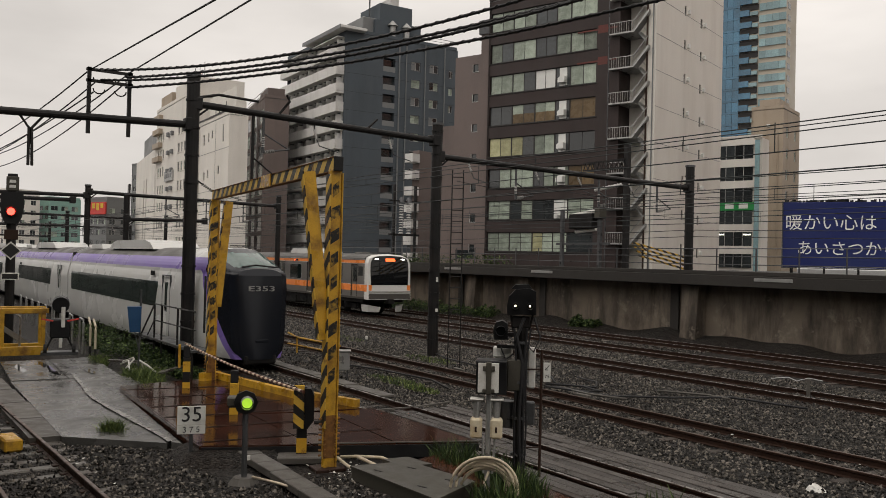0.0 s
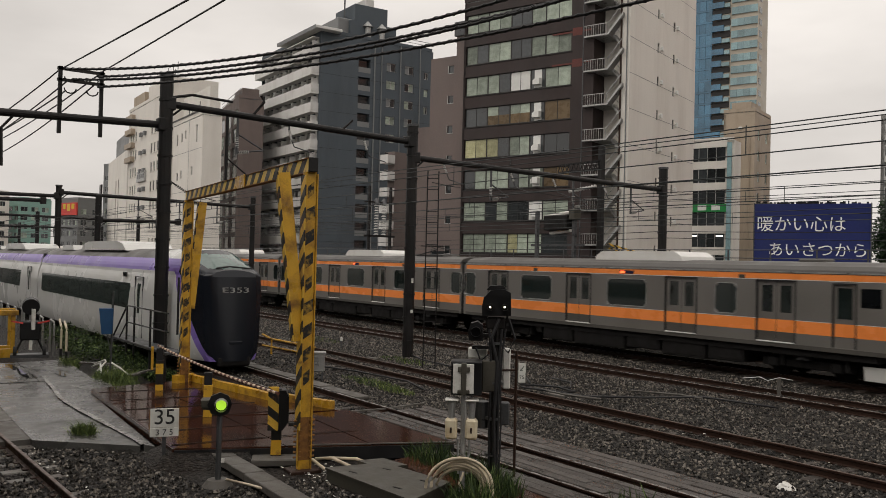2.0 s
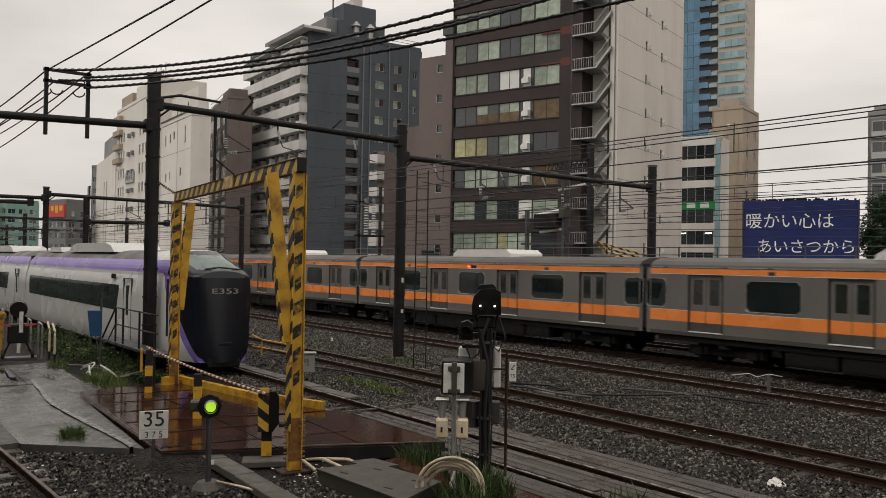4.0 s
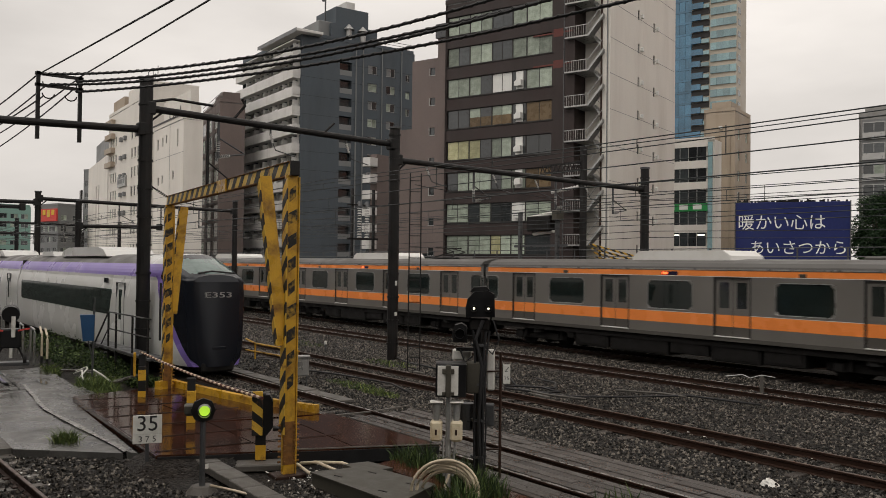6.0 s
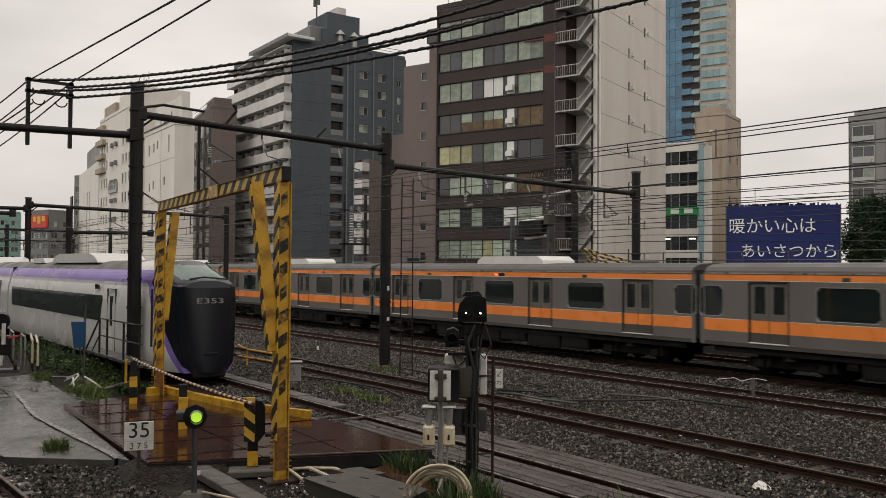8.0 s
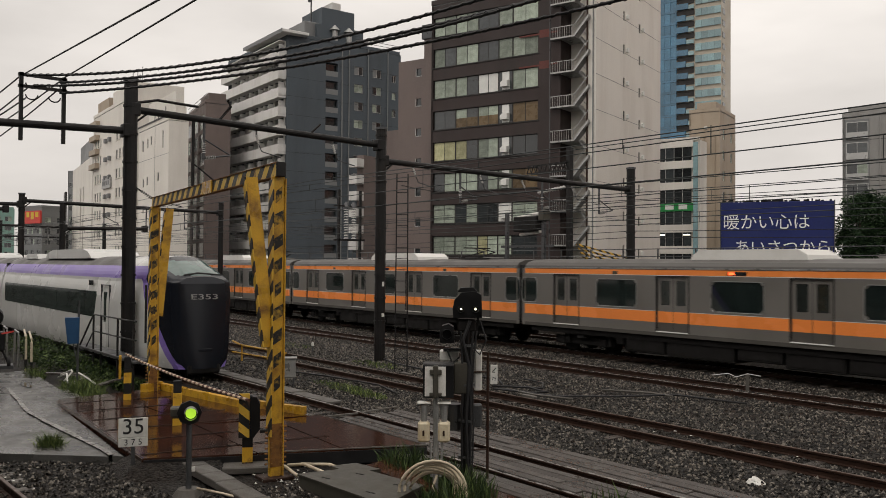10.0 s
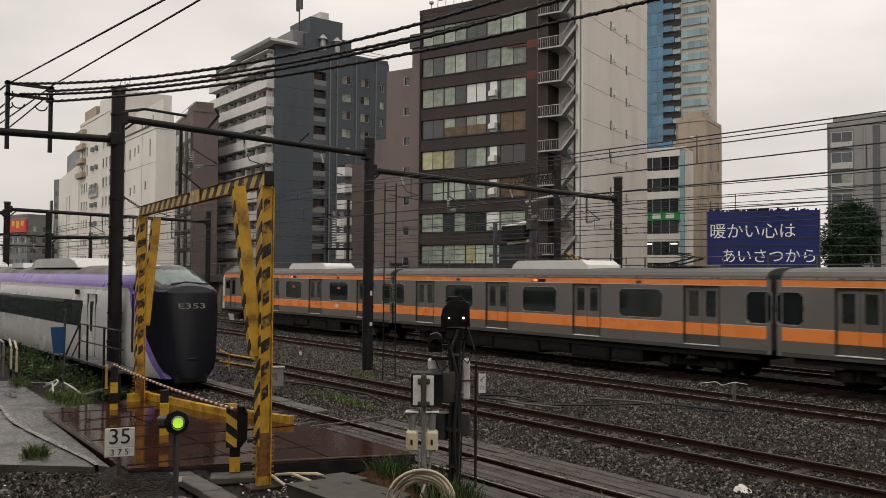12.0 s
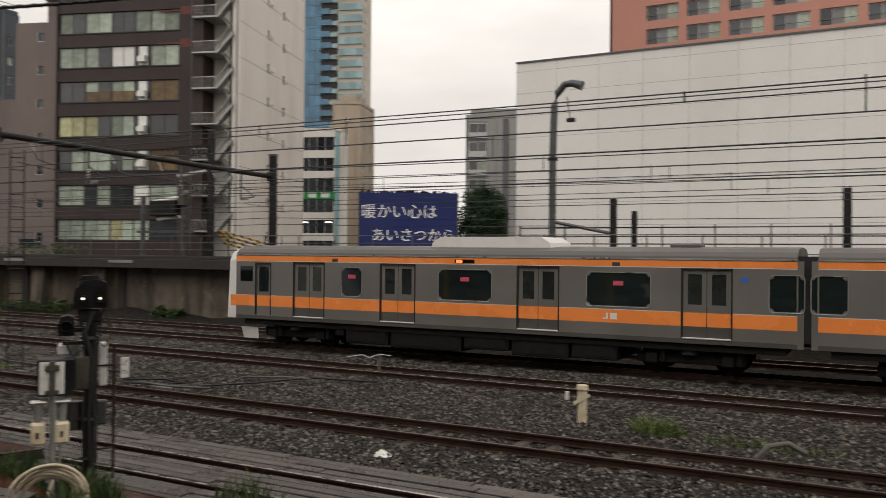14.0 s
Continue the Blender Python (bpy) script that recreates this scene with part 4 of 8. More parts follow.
# ---- the parked express train ----
def express():
    tr = thing("express_train", "parked white express train with purple stripe and black nose", "train", pose(-23.75, 9.66, 0))
    W = 1.45
    prof = [(-W + 0.12, 0.45), (-W, 1.05), (-W, 2.35), (-W + 0.13, 3.0), (-W + 0.30, 3.2)]

    def section(d):
        """The outline at d metres behind the nose tip: a list of (y, z) for the near half, from the skirt to the crown."""
        w = 0.68 + 0.18 * min(1.0, d / 0.14) ** 0.7 + (W - 0.86) * min(1.0, max(0.0, d - 0.05) / 3.3) ** 0.7
        top = 2.95 if d < 0.12 else min(3.58, 2.95 + 0.63 * min(1.0, (d - 0.12) / 1.7) ** 0.75)
        sh = min(2.95, 2.2 + 0.25 * d) if d > 1.0 else 2.85
        out = []
        for q in range(25):
            u = q / 24
            z = 0.28 + (2.75 - 0.28) * u
            tuck = 0.10 * max(0.0, (0.9 - z) / 0.62) ** 2
            lean = 0.13 * max(0.0, (z - 2.0) / 0.75) ** 2
            taper = 0.12 * max(0.0, (2.3 - z) / 2.0) * max(0.0, 1 - d / 1.6)
            out.append((-(w - tuck - taper - lean * min(1.0, d / 1.2)), z))
        y0 = out[-1][0]
        for q in range(1, 13):
            a = q / 12 * math.pi / 2
            out.append((y0 * math.cos(a) ** 0.8 if q < 12 else 0.0, 2.75 + (top - 2.75) * math.sin(a)))
        return out

    def mask_edge(z):
        return 0.04 + 0.66 * max(0.0, min(z, 2.95) - 0.34)

    rings, zone = [], []
    steps = [("mask", k / 16) for k in range(17)] + [("stripe", k / 3) for k in range(1, 4)] + [("shell", k / 14) for k in range(1, 15)]
    zs = [0.28 + (2.75 - 0.28) * q / 24 for q in range(25)] + [2.95] * 12
    for kind, u in steps:
        half = []
        for q, zq in enumerate(zs):
            e = mask_edge(zq)
            d = e * u ** 1.5 if kind == "mask" else (e + 0.3 * u if kind == "stripe" else e + 0.3 + (4.2 - e - 0.3) * u)
            y, z = section(d)[q]
            half.append((-d - 0.16 * ((z - 0.28) / 2.7) * max(0.0, 1 - d / 4.2), y, z))
        rings.append(half + [(x, -y, z) for x, y, z in half[-2::-1]])
        zone.append(kind)
    kinds = {k: Geo() for k in ("mask", "stripe", "shell", "glass", "roof")}
    n = len(rings[0])
    for i in range(len(rings) - 1):
        for k in range(n - 1):
            quad = [rings[i][k], rings[i][k + 1], rings[i + 1][k + 1], rings[i + 1][k]]
            cx, cy, cz = [sum(p[j] for p in quad) / 4 for j in range(3)]
            kind = zone[i + 1]
            if 2.99 < cz < 3.42 and kind == "mask" and abs(cy) < 0.72:
                kind = "glass"
            elif kind == "mask":
                pass
            elif cz > 3.25 or (cz > 2.98 and kind != "mask" and abs(cy) < 0.9):
                kind = "roof"
            elif kind == "shell" and cz > 2.9:
                kind = "stripe"
            kinds[kind].add(quad, [(0, 1, 2, 3)])
    face = rings[0]
    cap, cols = Geo(), 12
    lower = face[:25]
    for x, y, z in lower:
        for j in range(cols + 1):
            yy = y - 2 * y * j / cols
            cap.v.append((x + 0.12 * (1 - (yy / y) ** 2), yy, z))
    for q in range(24):
        for j in range(cols):
            k = q * (cols + 1) + j
            cap.f.append((k, k + 1, k + cols + 2, k + cols + 1))
    top_edge = cap.v[-(cols + 1):]
    crown = [p for p in face[25:-25]]
    cap.add(top_edge + crown[::-1], [tuple(range(len(top_edge) + len(crown)))])
    kinds["mask"].add(cap.v, cap.f)
    lead = smooth(part("lead_car", kinds["shell"], M_EWHITE, tr, "white nose side"))
    smooth(part("nose_mask", kinds["mask"], M_EBLACK, lead, "black nose mask"))
    part("nose_stripe", kinds["stripe"], M_EPURPLE, lead, "purple stripe")
    part("windscreen", kinds["glass"], M_ESCREEN, lead, "pale green windscreen")
    part("cab_roof", kinds["roof"], M_EWHITE, lead)
    part("lower_bumper", Geo().box(-0.6, 0.04, -0.5, 0.5, 0.12, 0.42, 0.05), M_UNDER, lead)
    part("wiper", Geo().tube([(-0.22, -0.55, 3.0), (-0.30, -0.1, 3.06), (-0.24, 0.6, 3.0)], 0.025, 5), M_RUBBER, lead)
    part("side_door_seam", Geo().box(-1.15, -1.12, -1.36, -1.30, 1.0, 2.7), M_RUBBER, lead)
    part("number_plate_light", Geo().box(-0.02, 0.1, -0.2, 0.2, 0.78, 0.86, 0.01), M_EBLACK, lead)
    letters("nose_number", "E353", 0.27, M_GALV, lead, pose(-0.022, 0.0, 2.36, 0, 0, 90) @ Matrix.Diagonal((1.6, 1, 0.8, 1)), 0.03, "silver series number")
    # passenger cars
    back = 4.2
    for c in range(5):
        x1 = -back if c == 0 else -21.75 - 20.5 * (c - 1) - 0.1
        x0 = -21.6 if c == 0 else -21.75 - 20.5 * c + 0.1
        half = section(4.2)
        ring = half + [(-y, z) for y, z in half[-2::-1]]
        side_pts = [p for p in ring]
        m = len(side_pts)
        sh, pu, rf = Geo(), Geo(), Geo()
        x1s = x1
        for k in range(m - 1):
            (ya, za), (yb, zb) = side_pts[k], side_pts[k + 1]
            tgt = pu if 2.88 < (za + zb) / 2 < 3.27 else (rf if (za + zb) / 2 > 3.1 else sh)
            tgt.add([(x0, ya, za), (x1s, ya, za), (x1s, yb, zb), (x0, yb, zb)], [(3, 2, 1, 0)])
        for xe in (x0, x1s):
            sh.add([(xe, y, z) for y, z in side_pts], [tuple(range(m))])
        car = part("car", sh, M_EWHITE, tr, "white car body")
        part("purple_band", pu, M_EPURPLE, car, "purple band under the roof")
        part("roof", rf, M_TROOF, car)
        part("roof_fairing", Geo().along_y([(-3.5, 3.5), (-3.0, 3.75), (-2.2, 3.86), (2.2, 3.86), (3.0, 3.75), (3.5, 3.5)], -0.9, 0.9), M_EWHITE, car, "pale roof fairing", at=pose((x0 + x1) / 2 + (1.0 if c == 0 else 0), 0, 0))
        part("roof_fairing", Geo().along_y([(-1.2, 3.5), (-1.0, 3.72), (1.0, 3.72), (1.2, 3.5)], -0.8, 0.8), M_EWHITE, car, at=pose(x0 + 3.2, 0, 0))
        for s in (-1, 1):
            y_a, y_b = (s * (W + 0.006), s * (W - 0.04))
            wa, wb = (x0 + 0.9, x0 + 8.2) if c == 0 else (x0 + 3.6, x1 - 4.6)
            if c == 0:
                wa, wb = -20.75, -5.75
            win = Geo().along_y([(wa + 0.1, 1.52), (wa, 1.62), (wa, 2.28), (wa + 0.1, 2.38), (wb - 0.1, 2.38), (wb, 2.25), (wb - 0.25, 1.52)], min(y_a, y_b), max(y_a, y_b))
            strip = part("window_strip", win, M_EGLASS, car, "dark green window strip")
            k = wa + 1.9
            while k < wb - 1.0:
                part("pillar", Geo().box(k - 0.03, k + 0.03, min(y_a, y_a * 1.003), max(y_a, y_a * 1.003), 1.54, 2.36), M_FGLASS, car)
                k += 1.95
            for dx in ((-4.75,) if c == 0 else (x1 - 2.2,)):
                dg = Geo()
                for a, b, z0, z1 in ((dx - 0.45, dx - 0.42, 0.62, 2.62), (dx + 0.42, dx + 0.45, 0.62, 2.62), (dx - 0.45, dx + 0.45, 2.6, 2.63)):
                    dg.box(a, b, min(y_a, y_b) - 0.001, max(y_a, y_b) + 0.001, z0, z1)
                part("door_seam", dg, M_GREYSTEEL, car)
                part("door_window", Geo().box(dx - 0.14, dx + 0.14, min(y_a, y_b) - 0.002, max(y_a, y_b) + 0.002, 1.4, 2.4, 0.02), M_EGLASS, car)
            part("side_display", Geo().box(wb - 0.9, wb - 0.5, min(y_a, y_b), max(y_a, y_b), 2.58, 2.74) if c == 0 else Geo().box(wa + 0.6, wa + 1.0, min(y_a, y_b), max(y_a, y_b), 2.4, 2.55), M_FGLASS, car)
        part("underframe", Geo().box(x0 + 0.2, x1 - 0.3, -1.3, 1.3, 0.3, 0.5), M_UNDER, car)
        for q in (x0 + 3.2, x1 - 3.0):
            part("bogie", Geo().box(q - 1.6, q + 1.6, -1.05, 1.05, 0.12, 0.5, 0.04), M_UNDER, car)
            for wx in (-1.1, 1.1):
                for wy in (-0.56, 0.56):
                    part("wheel", Geo().tube([(q + wx, wy - 0.06, 0.43), (q + wx, wy + 0.06, 0.43)], 0.43, 16), M_UNDER, car)
        if c:
            part("gangway", Geo().box(x1 - 0.02, x1 + 0.27, -1.2, 1.2, 0.6, 3.3), M_RUBBER, tr)
    return tr


express_train = express()


# ---- buildings: local x runs to the right along the front, y goes back, z = 0 at street level ----
def ground_pose(x, y, turn=18.0):
    return pose(x, y, TERRACE - 0.13, 0, 0, turn)


def side_pose(w):
    """From a building's frame to the wall on its right side, whose own x runs back from the front."""
    return pose(w, 0, 0, 0, 0, 90)


rnd = random.Random(7)


def window_unit(parent, at, w, h, panes, mats, frame_mat, fr=0.07, depth=0.05):
    """A window: frame, mullions and panes, in the x-z plane with its lower left corner at the origin."""
    f = Geo().box(0, w, 0, depth, 0, fr).box(0, w, 0, depth, h - fr, h).box(0, fr, 0, depth, fr, h - fr).box(w - fr, w, 0, depth, fr, h - fr)
    step = (w - 2 * fr) / panes
    for k in range(1, panes):
        f.box(fr + step * k - 0.03, fr + step * k + 0.03, 0.004, depth, fr, h - fr)
    win = part("window", f, frame_mat, parent, at=at)
    for k in range(panes):
        part("pane", Geo().box(fr + step * k, fr + step * (k + 1), depth * 0.4, depth * 0.7, fr, h - fr), mats[k % len(mats)], win)
    return win


def shell(name, label, at, w, d, h, mat, front=(), side=(), reveal=0.3, roof=None):
    """A building's walls with real openings in its front and right side, closed by back walls and a roof with a parapet."""
    b = thing(name, label, "building", at)
    part("front_wall", Geo().wall(w, h, list(front), reveal), mat, b)
    part("side_wall", Geo().wall(d, h, list(side), reveal), mat, b, at=side_pose(w))
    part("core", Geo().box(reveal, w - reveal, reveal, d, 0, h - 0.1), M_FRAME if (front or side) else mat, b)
    part("rear_wall", Geo().box(-0.02, w, d, d + 0.25, 0, h).box(-0.02, 0.25, 0, d, 0, h), mat, b)
    rf = part("roof", Geo().box(0.0, w, 0.0, d, h - 0.12, h), roof or M_GREYB, b)
    par = Geo().box(-0.05, w + 0.05, -0.05, 0.2, h, h + 0.5).box(w - 0.2, w + 0.05, 0.2, d, h, h + 0.5)
    part("parapet", par, mat, b)
    return b


def brown_office():
    W, D, H = 14.85, 16.7, 27.5
    rows = [1.5 + 3.235 * k for k in range(8)]
    holes = [(0.25, 12.45, z, z + 1.95) for z in rows]
    b = shell("office_building", "dark brown tiled office block with curtained strip windows", ground_pose(-69.95, 52.68), W, D, H, M_BROWN, holes)
    # lit bays use the white casing colour, their room light painted into the pane
    curt, blind, shoji, dark, lit = M_CURTAIN, M_BLIND, M_SHOJI, M_WIN, M_AC
    styles = {7: (curt, curt, dark, curt, curt), 6: (curt, curt, dark, curt, curt), 5: (curt, curt, lit, dark, curt), 4: (dark, curt, curt, dark, shoji), 3: (blind, blind, curt, dark, dark), 2: (dark, curt, dark, curt, shoji), 1: (curt, dark, dark, lit, curt), 0: (curt, curt, blind, curt, dark)}
    bays = ((0.25, 2.95, 2), (2.95, 5.65, 2), (5.65, 8.0, 2), (8.0, 9.6, 1), (9.6, 12.45, 2))
    for r, z in enumerate(rows):
        for k, (a, c, n) in enumerate(bays):
            m = styles[r][k]
            m2 = m if rnd.random() < 0.5 else rnd.choice((curt, dark, dark, m))
            window_unit(b, pose(a, 0.16, z), c - a, 1.95, n, (m, m2), M_FRAME)
            if r == 4 and m is curt:
                part("lower_blind", Geo().box(a + 0.08, c - 0.08, 0.165, 0.175, z + 0.08, z + (0.5 if r == 5 else 1.0)), M_SHOJI, b)
        part("ledge", Geo().box(0.1, 12.6, -0.06, 0.16, z - 0.12, z, 0.02), M_FRAME, b)
        if r < 6 and r != 0:
            part("vent_panel", Geo().box(8.45, 9.25, 0.1, 0.2, z + 0.1, z + 1.85), M_AC, b)
            part("vent_hood", Geo().along_y([(8.5, z + 0.35), (8.5, z + 0.75), (8.75, z + 0.95), (9.25, z + 0.95), (9.25, z + 0.35)], -0.4, 0.12), M_AC, b)
    for z in (23.0 - 0.4, 19.6):
        part("painted_mark", Geo().box(10.4, 14.6, -0.004, 0.05, z, z + 0.16), M_REDPAINT, b, "faded red paint mark")
        part("painted_mark", Geo().box(12.6, 13.6, -0.006, 0.05, z - 0.3, z + 0.45), M_REDPAINT, b)
    # water tank and rails on the roof
    part("water_tank", Geo().tube([(7.6, 5.0, H), (7.6, 5.0, H + 1.6)], 1.7, 20), M_GREYB, b)
    for k in range(12):
        part("roof_rail", Geo().box(1.5 + k, 1.55 + k, 1.0, 1.05, H + 0.3, H + 1.6), M_GREYSTEEL, b)
    part("roof_rail", Geo().box(1.5, 12.6, 1.0, 1.05, H + 1.55, H + 1.62), M_GREYSTEEL, b)
    part("roof_lamp", Geo().tube([(1.0, 0.6, H), (1.0, 0.6, H + 1.2)], 0.05, 6).box(0.8, 1.2, 0.4, 0.8, H + 1.2, H + 1.5, 0.05), M_GALV, b)
    return b


def white_block():
    W, D, H = 3.55, 16.7, 40.0
    side = []
    for k in range(11):
        z = 1.6 + 3.3 * k
        side += [(6.5, 6.95, z, z + 0.95), (10.6, 11.1, z - 0.3, z + 0.65)]
    at = ground_pose(-69.95, 52.68) @ pose(14.9, 0, 0)
    b = thing("white_building", "tall white panelled block with small windows and an outside steel stair", "building", at)
    part("side_wall", Geo().wall(D, H, side, 0.2), M_WHITEW, b, at=side_pose(W))
    part("front_wall", Geo().box(0, 2.6, 2.2, 2.5, 0, H).box(2.6, W - 0.004, 0.0, 2.5, 0, H), M_WHITEW, b)
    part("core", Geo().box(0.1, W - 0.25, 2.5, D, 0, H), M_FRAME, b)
    part("rear_wall", Geo().box(-6, W, D, D + 0.3, 0, H), M_WHITEW, b)
    part("roof", Geo().box(0, W, 2.2, D, H, H + 0.2), M_WHITEW, b)
    part("drain_pipe", Geo().tube([(2.72, -0.1, 0), (2.72, -0.1, H)], 0.09, 8), M_RAIL, b)
    part("drain_pipe", Geo().tube([(3.3, -0.1, 0), (3.3, -0.1, H)], 0.06, 8), M_GREYB, b)
    for z in [5.0 + 3.3 * k for k in range(11)]:
        part("panel_joint", Geo().box(0.0, D, -0.012, 0.0, z - 0.02, z + 0.02), M_GREYB, b, at=side_pose(W))
    for xa, xb, za, zb in side:
        part("window", Geo().box(xa, xb, 0.1, 0.14, za, zb), M_WIN, b, at=side_pose(W))
        part("vent_hood", Geo().along_y([(xb + 0.25, za + 0.3), (xb + 0.25, za + 0.62), (xb + 0.38, za + 0.72), (xb + 0.62, za + 0.72), (xb + 0.62, za + 0.3)], -0.22, 0), M_AC, b, at=side_pose(W))
    # outside stair: landings, flights and guard rails in the recess
    for k in range(11):
        z = 2.3 + 3.25 * k
        part("stair_landing", Geo().box(-0.9, 1.6, -0.5, 2.2, z, z + 0.14), M_GALV, b)
        part("guard_rail", Geo().box(-0.9, 1.6, -0.5, -0.46, z + 1.06, z + 1.12).box(-0.9, -0.86, -0.5, 2.2, z + 1.06, z + 1.12), M_GALV, b)
        for q in range(11):
            part("baluster", Geo().box(-0.88 + 0.24 * q, -0.85 + 0.24 * q, -0.49, -0.465, z + 0.14, z + 1.06), M_GALV, b)
        for q, (y0, y1) in enumerate(((0.0, 0.9), (1.1, 2.0))):
            fl = Geo()
            za, zb = (z, z + 1.6) if q == 0 else (z + 3.25, z + 1.6)
            fl.add([(1.6, y0, za), (3.0, y0, zb), (3.0, y0, zb + 0.3), (1.6, y0, za + 0.3), (1.6, y1, za), (3.0, y1, zb), (3.0, y1, zb + 0.3), (1.6, y1, za + 0.3)],
                   [(0, 1, 2, 3), (7, 6, 5, 4), (0, 4, 5, 1), (3, 2, 6, 7), (0, 3, 7, 4), (1, 5, 6, 2)])
            part("stair_flight", fl, M_GALV, b, at=pose(0, -0.5, 0))
            part("hand_rail", Geo().beam((1.6, y0 - 0.5, za + 1.1), (3.0, y0 - 0.5, zb + 1.1), 0.05), M_GALV, b)
        part("stair_post", Geo().box(-0.95, -0.87, -0.55, -0.45, z - 3.1, z), M_GREYSTEEL, b)
    return b


brown_office()
white_block()


def mauve_block():
    at = ground_pose(-69.95, 52.68)
    b = thing("mauve_building", "narrow mauve tiled block with a column of small windows", "building", at)
    holes = [(-2.6 + 0.0, -1.95, 1.4 + 3.2 * k, 2.2 + 3.2 * k) for k in range(7)]
    part("front_wall", Geo().wall(4.9, 22.4, holes, 0.2, -5.0, 0, 0.9), M_PINK, b)
    part("core", Geo().box(-4.9, -0.2, 1.1, 14, 0, 22.3), M_PINK, b)
    for xa, xb, za, zb in holes:
        part("window", Geo().box(xa, xb, 1.0, 1.08, za, zb), M_WIN, b)
        part("window_frame", Geo().box(xa - 0.06, xb + 0.06, 0.86, 0.9, za - 0.06, za).box(xa - 0.06, xa, 0.86, 0.9, za, zb), M_WFRAME, b)
    part("roof_tower", Geo().box(-2.4, -0.4, 2.0, 5.0, 22.3, 24.8), M_PINK, b)
    part("roof_frame", Geo().box(-2.6, -0.3, 1.8, 1.9, 24.8, 26.3).box(-2.6, -2.5, 1.8, 5, 24.8, 26.3), M_GREYSTEEL, b)
    part("wing", Geo().box(-9.6, -5.0, 3.5, 14, 0, 15.6), M_PINK, b)
    part("entry_window", Geo().box(-4.4, -2.0, 0.86, 0.95, 0.7, 1.6), M_WIN, b)
    part("drain_pipe", Geo().tube([(-0.35, 0.8, 0), (-0.35, 0.8, 22)], 0.07, 6), M_GREYSTEEL, b)
    return b


mauve_block()


def balcony_block():
    """A tall block with long white balconies on the front along the tracks and a blue-grey side."""
    W, D, H = 24.3, 20.7, 36.1
    pitch = 2.93
    win = []
    for k in range(11):
        z = 2.3 + pitch * k
        win += [(11.9, 13.6, z, z + 1.35), (15.4, 17.1, z, z + 1.35)]
        if k % 2 == 0 or k > 8:
            win.append((19.2, 20.0, z - 0.4, z + 0.8))
    slot = [(6.7, 8.9, 1.4 + pitch * k, 3.6 + pitch * k) for k in range(11)]
    b = shell("balcony_building", "tall blue-grey apartment block with long white balconies", ground_pose(-142.45, 61.75, -2.0), W, D, H, M_DARKB, [(0.3, W - 0.6, 0.9 + pitch * k, 2.9 + pitch * k) for k in range(12)], win + slot, 0.9)
    for k in range(12):
        z = 0.35 + pitch * k
        part("balcony", Geo().box(0.0, W - 0.35, -1.3, -0.005, z - 0.12, z + 0.05).box(0.0, W - 0.35, -1.35, -1.2, z - 0.4, z + 1.12).box(W - 0.5, W - 0.35, -1.2, -0.005, z - 0.4, z + 1.12), M_BALC, b, "white balcony front")
        part("balcony_soffit", Geo().box(0.1, W - 0.6, -1.19, -0.01, z + 2.55, z + 2.7), M_BALC, b)
        for q in range(6):
            window_unit(b, pose(0.8 + 3.8 * q, 0.75, z + 0.6), 3.0, 1.95, 3, (rnd.choice((M_WIN, M_CURTAIN, M_CURTAIN)), rnd.choice((M_WIN, M_CURTAIN)), M_WIN), M_WFRAME)
            part("partition", Geo().box(4.2 + 3.8 * q, 4.28 + 3.8 * q, -1.0, -0.01, z + 0.05, z + 2.2), M_BALC, b)
            part("pier", Geo().box(3.85 + 3.8 * q, 4.5 + 3.8 * q, 0.004, 0.7, z + 0.55, z + 2.55), M_BALC, b)
            if (q * 5 + k * 3) % 4 == 0:
                part("condenser", Geo().box(1.2 + 3.8 * q, 2.0 + 3.8 * q, -0.9, -0.55, z + 0.06, z + 1.5, 0.03), M_AC, b)
    for xa, xb, za, zb in win:
        window_unit(b, side_pose(W) @ pose(xa, 0.12, za), xb - xa, zb - za, 2, (rnd.choice((M_WIN, M_CURTAIN, M_GREYB)), rnd.choice((M_WIN, M_CURTAIN))), M_WFRAME)
        if xb - xa > 1:
            part("drying_rail", Geo().tube([(xa - 0.1, -0.45, za - 0.15), (xb + 0.1, -0.45, za - 0.15)], 0.04, 5).tube([(xa, -0.45, za - 0.15), (xa, 0.0, za - 0.15)], 0.03, 5).tube([(xb, -0.45, za - 0.15), (xb, 0.0, za - 0.15)], 0.03, 5), M_GREYSTEEL, b, at=side_pose(W))
    for xa, xb, za, zb in slot:
        part("slot_window", Geo().box(xa, xb, 0.7, 0.76, za, zb), M_WIN, b, at=side_pose(W))
        part("slot_rail", Geo().box(xa, xb, -0.02, 0.06, za, za + 0.85), M_GREYB, b, at=side_pose(W))
    for xq, r in ((9.6, 0.12), (10.9, 0.10), (14.5, 0.10), (18.3, 0.10)):
        part("vertical_pipe", Geo().tube([(xq, -0.15, 0), (xq, -0.15, H)], r, 8), M_GREYB, b, at=side_pose(W))
    for k in range(1, 12):
        part("floor_joint", Geo().box(0.0, D, -0.008, 0.0, pitch * k + 0.3, pitch * k + 0.34), M_FRAME, b, at=side_pose(W))
    part("flat_eave", Geo().box(10.5, W + 1.4, -1.6, 3.0, H + 0.05, H + 0.5, 0.05), M_BALC, b, "wide flat eave")
    part("eave_edge", Geo().box(10.5, W + 1.4, -1.64, -1.6, H - 0.05, H + 0.55), M_GREYB, b)
    part("penthouse", Geo().box(8.0, W - 0.8, 5.5, 14.0, H, H + 3.0), M_DARKB, b)
    part("penthouse", Geo().box(16.0, W - 1.2, 6.5, 12.5, H + 3.0, H + 5.9), M_DARKB, b)
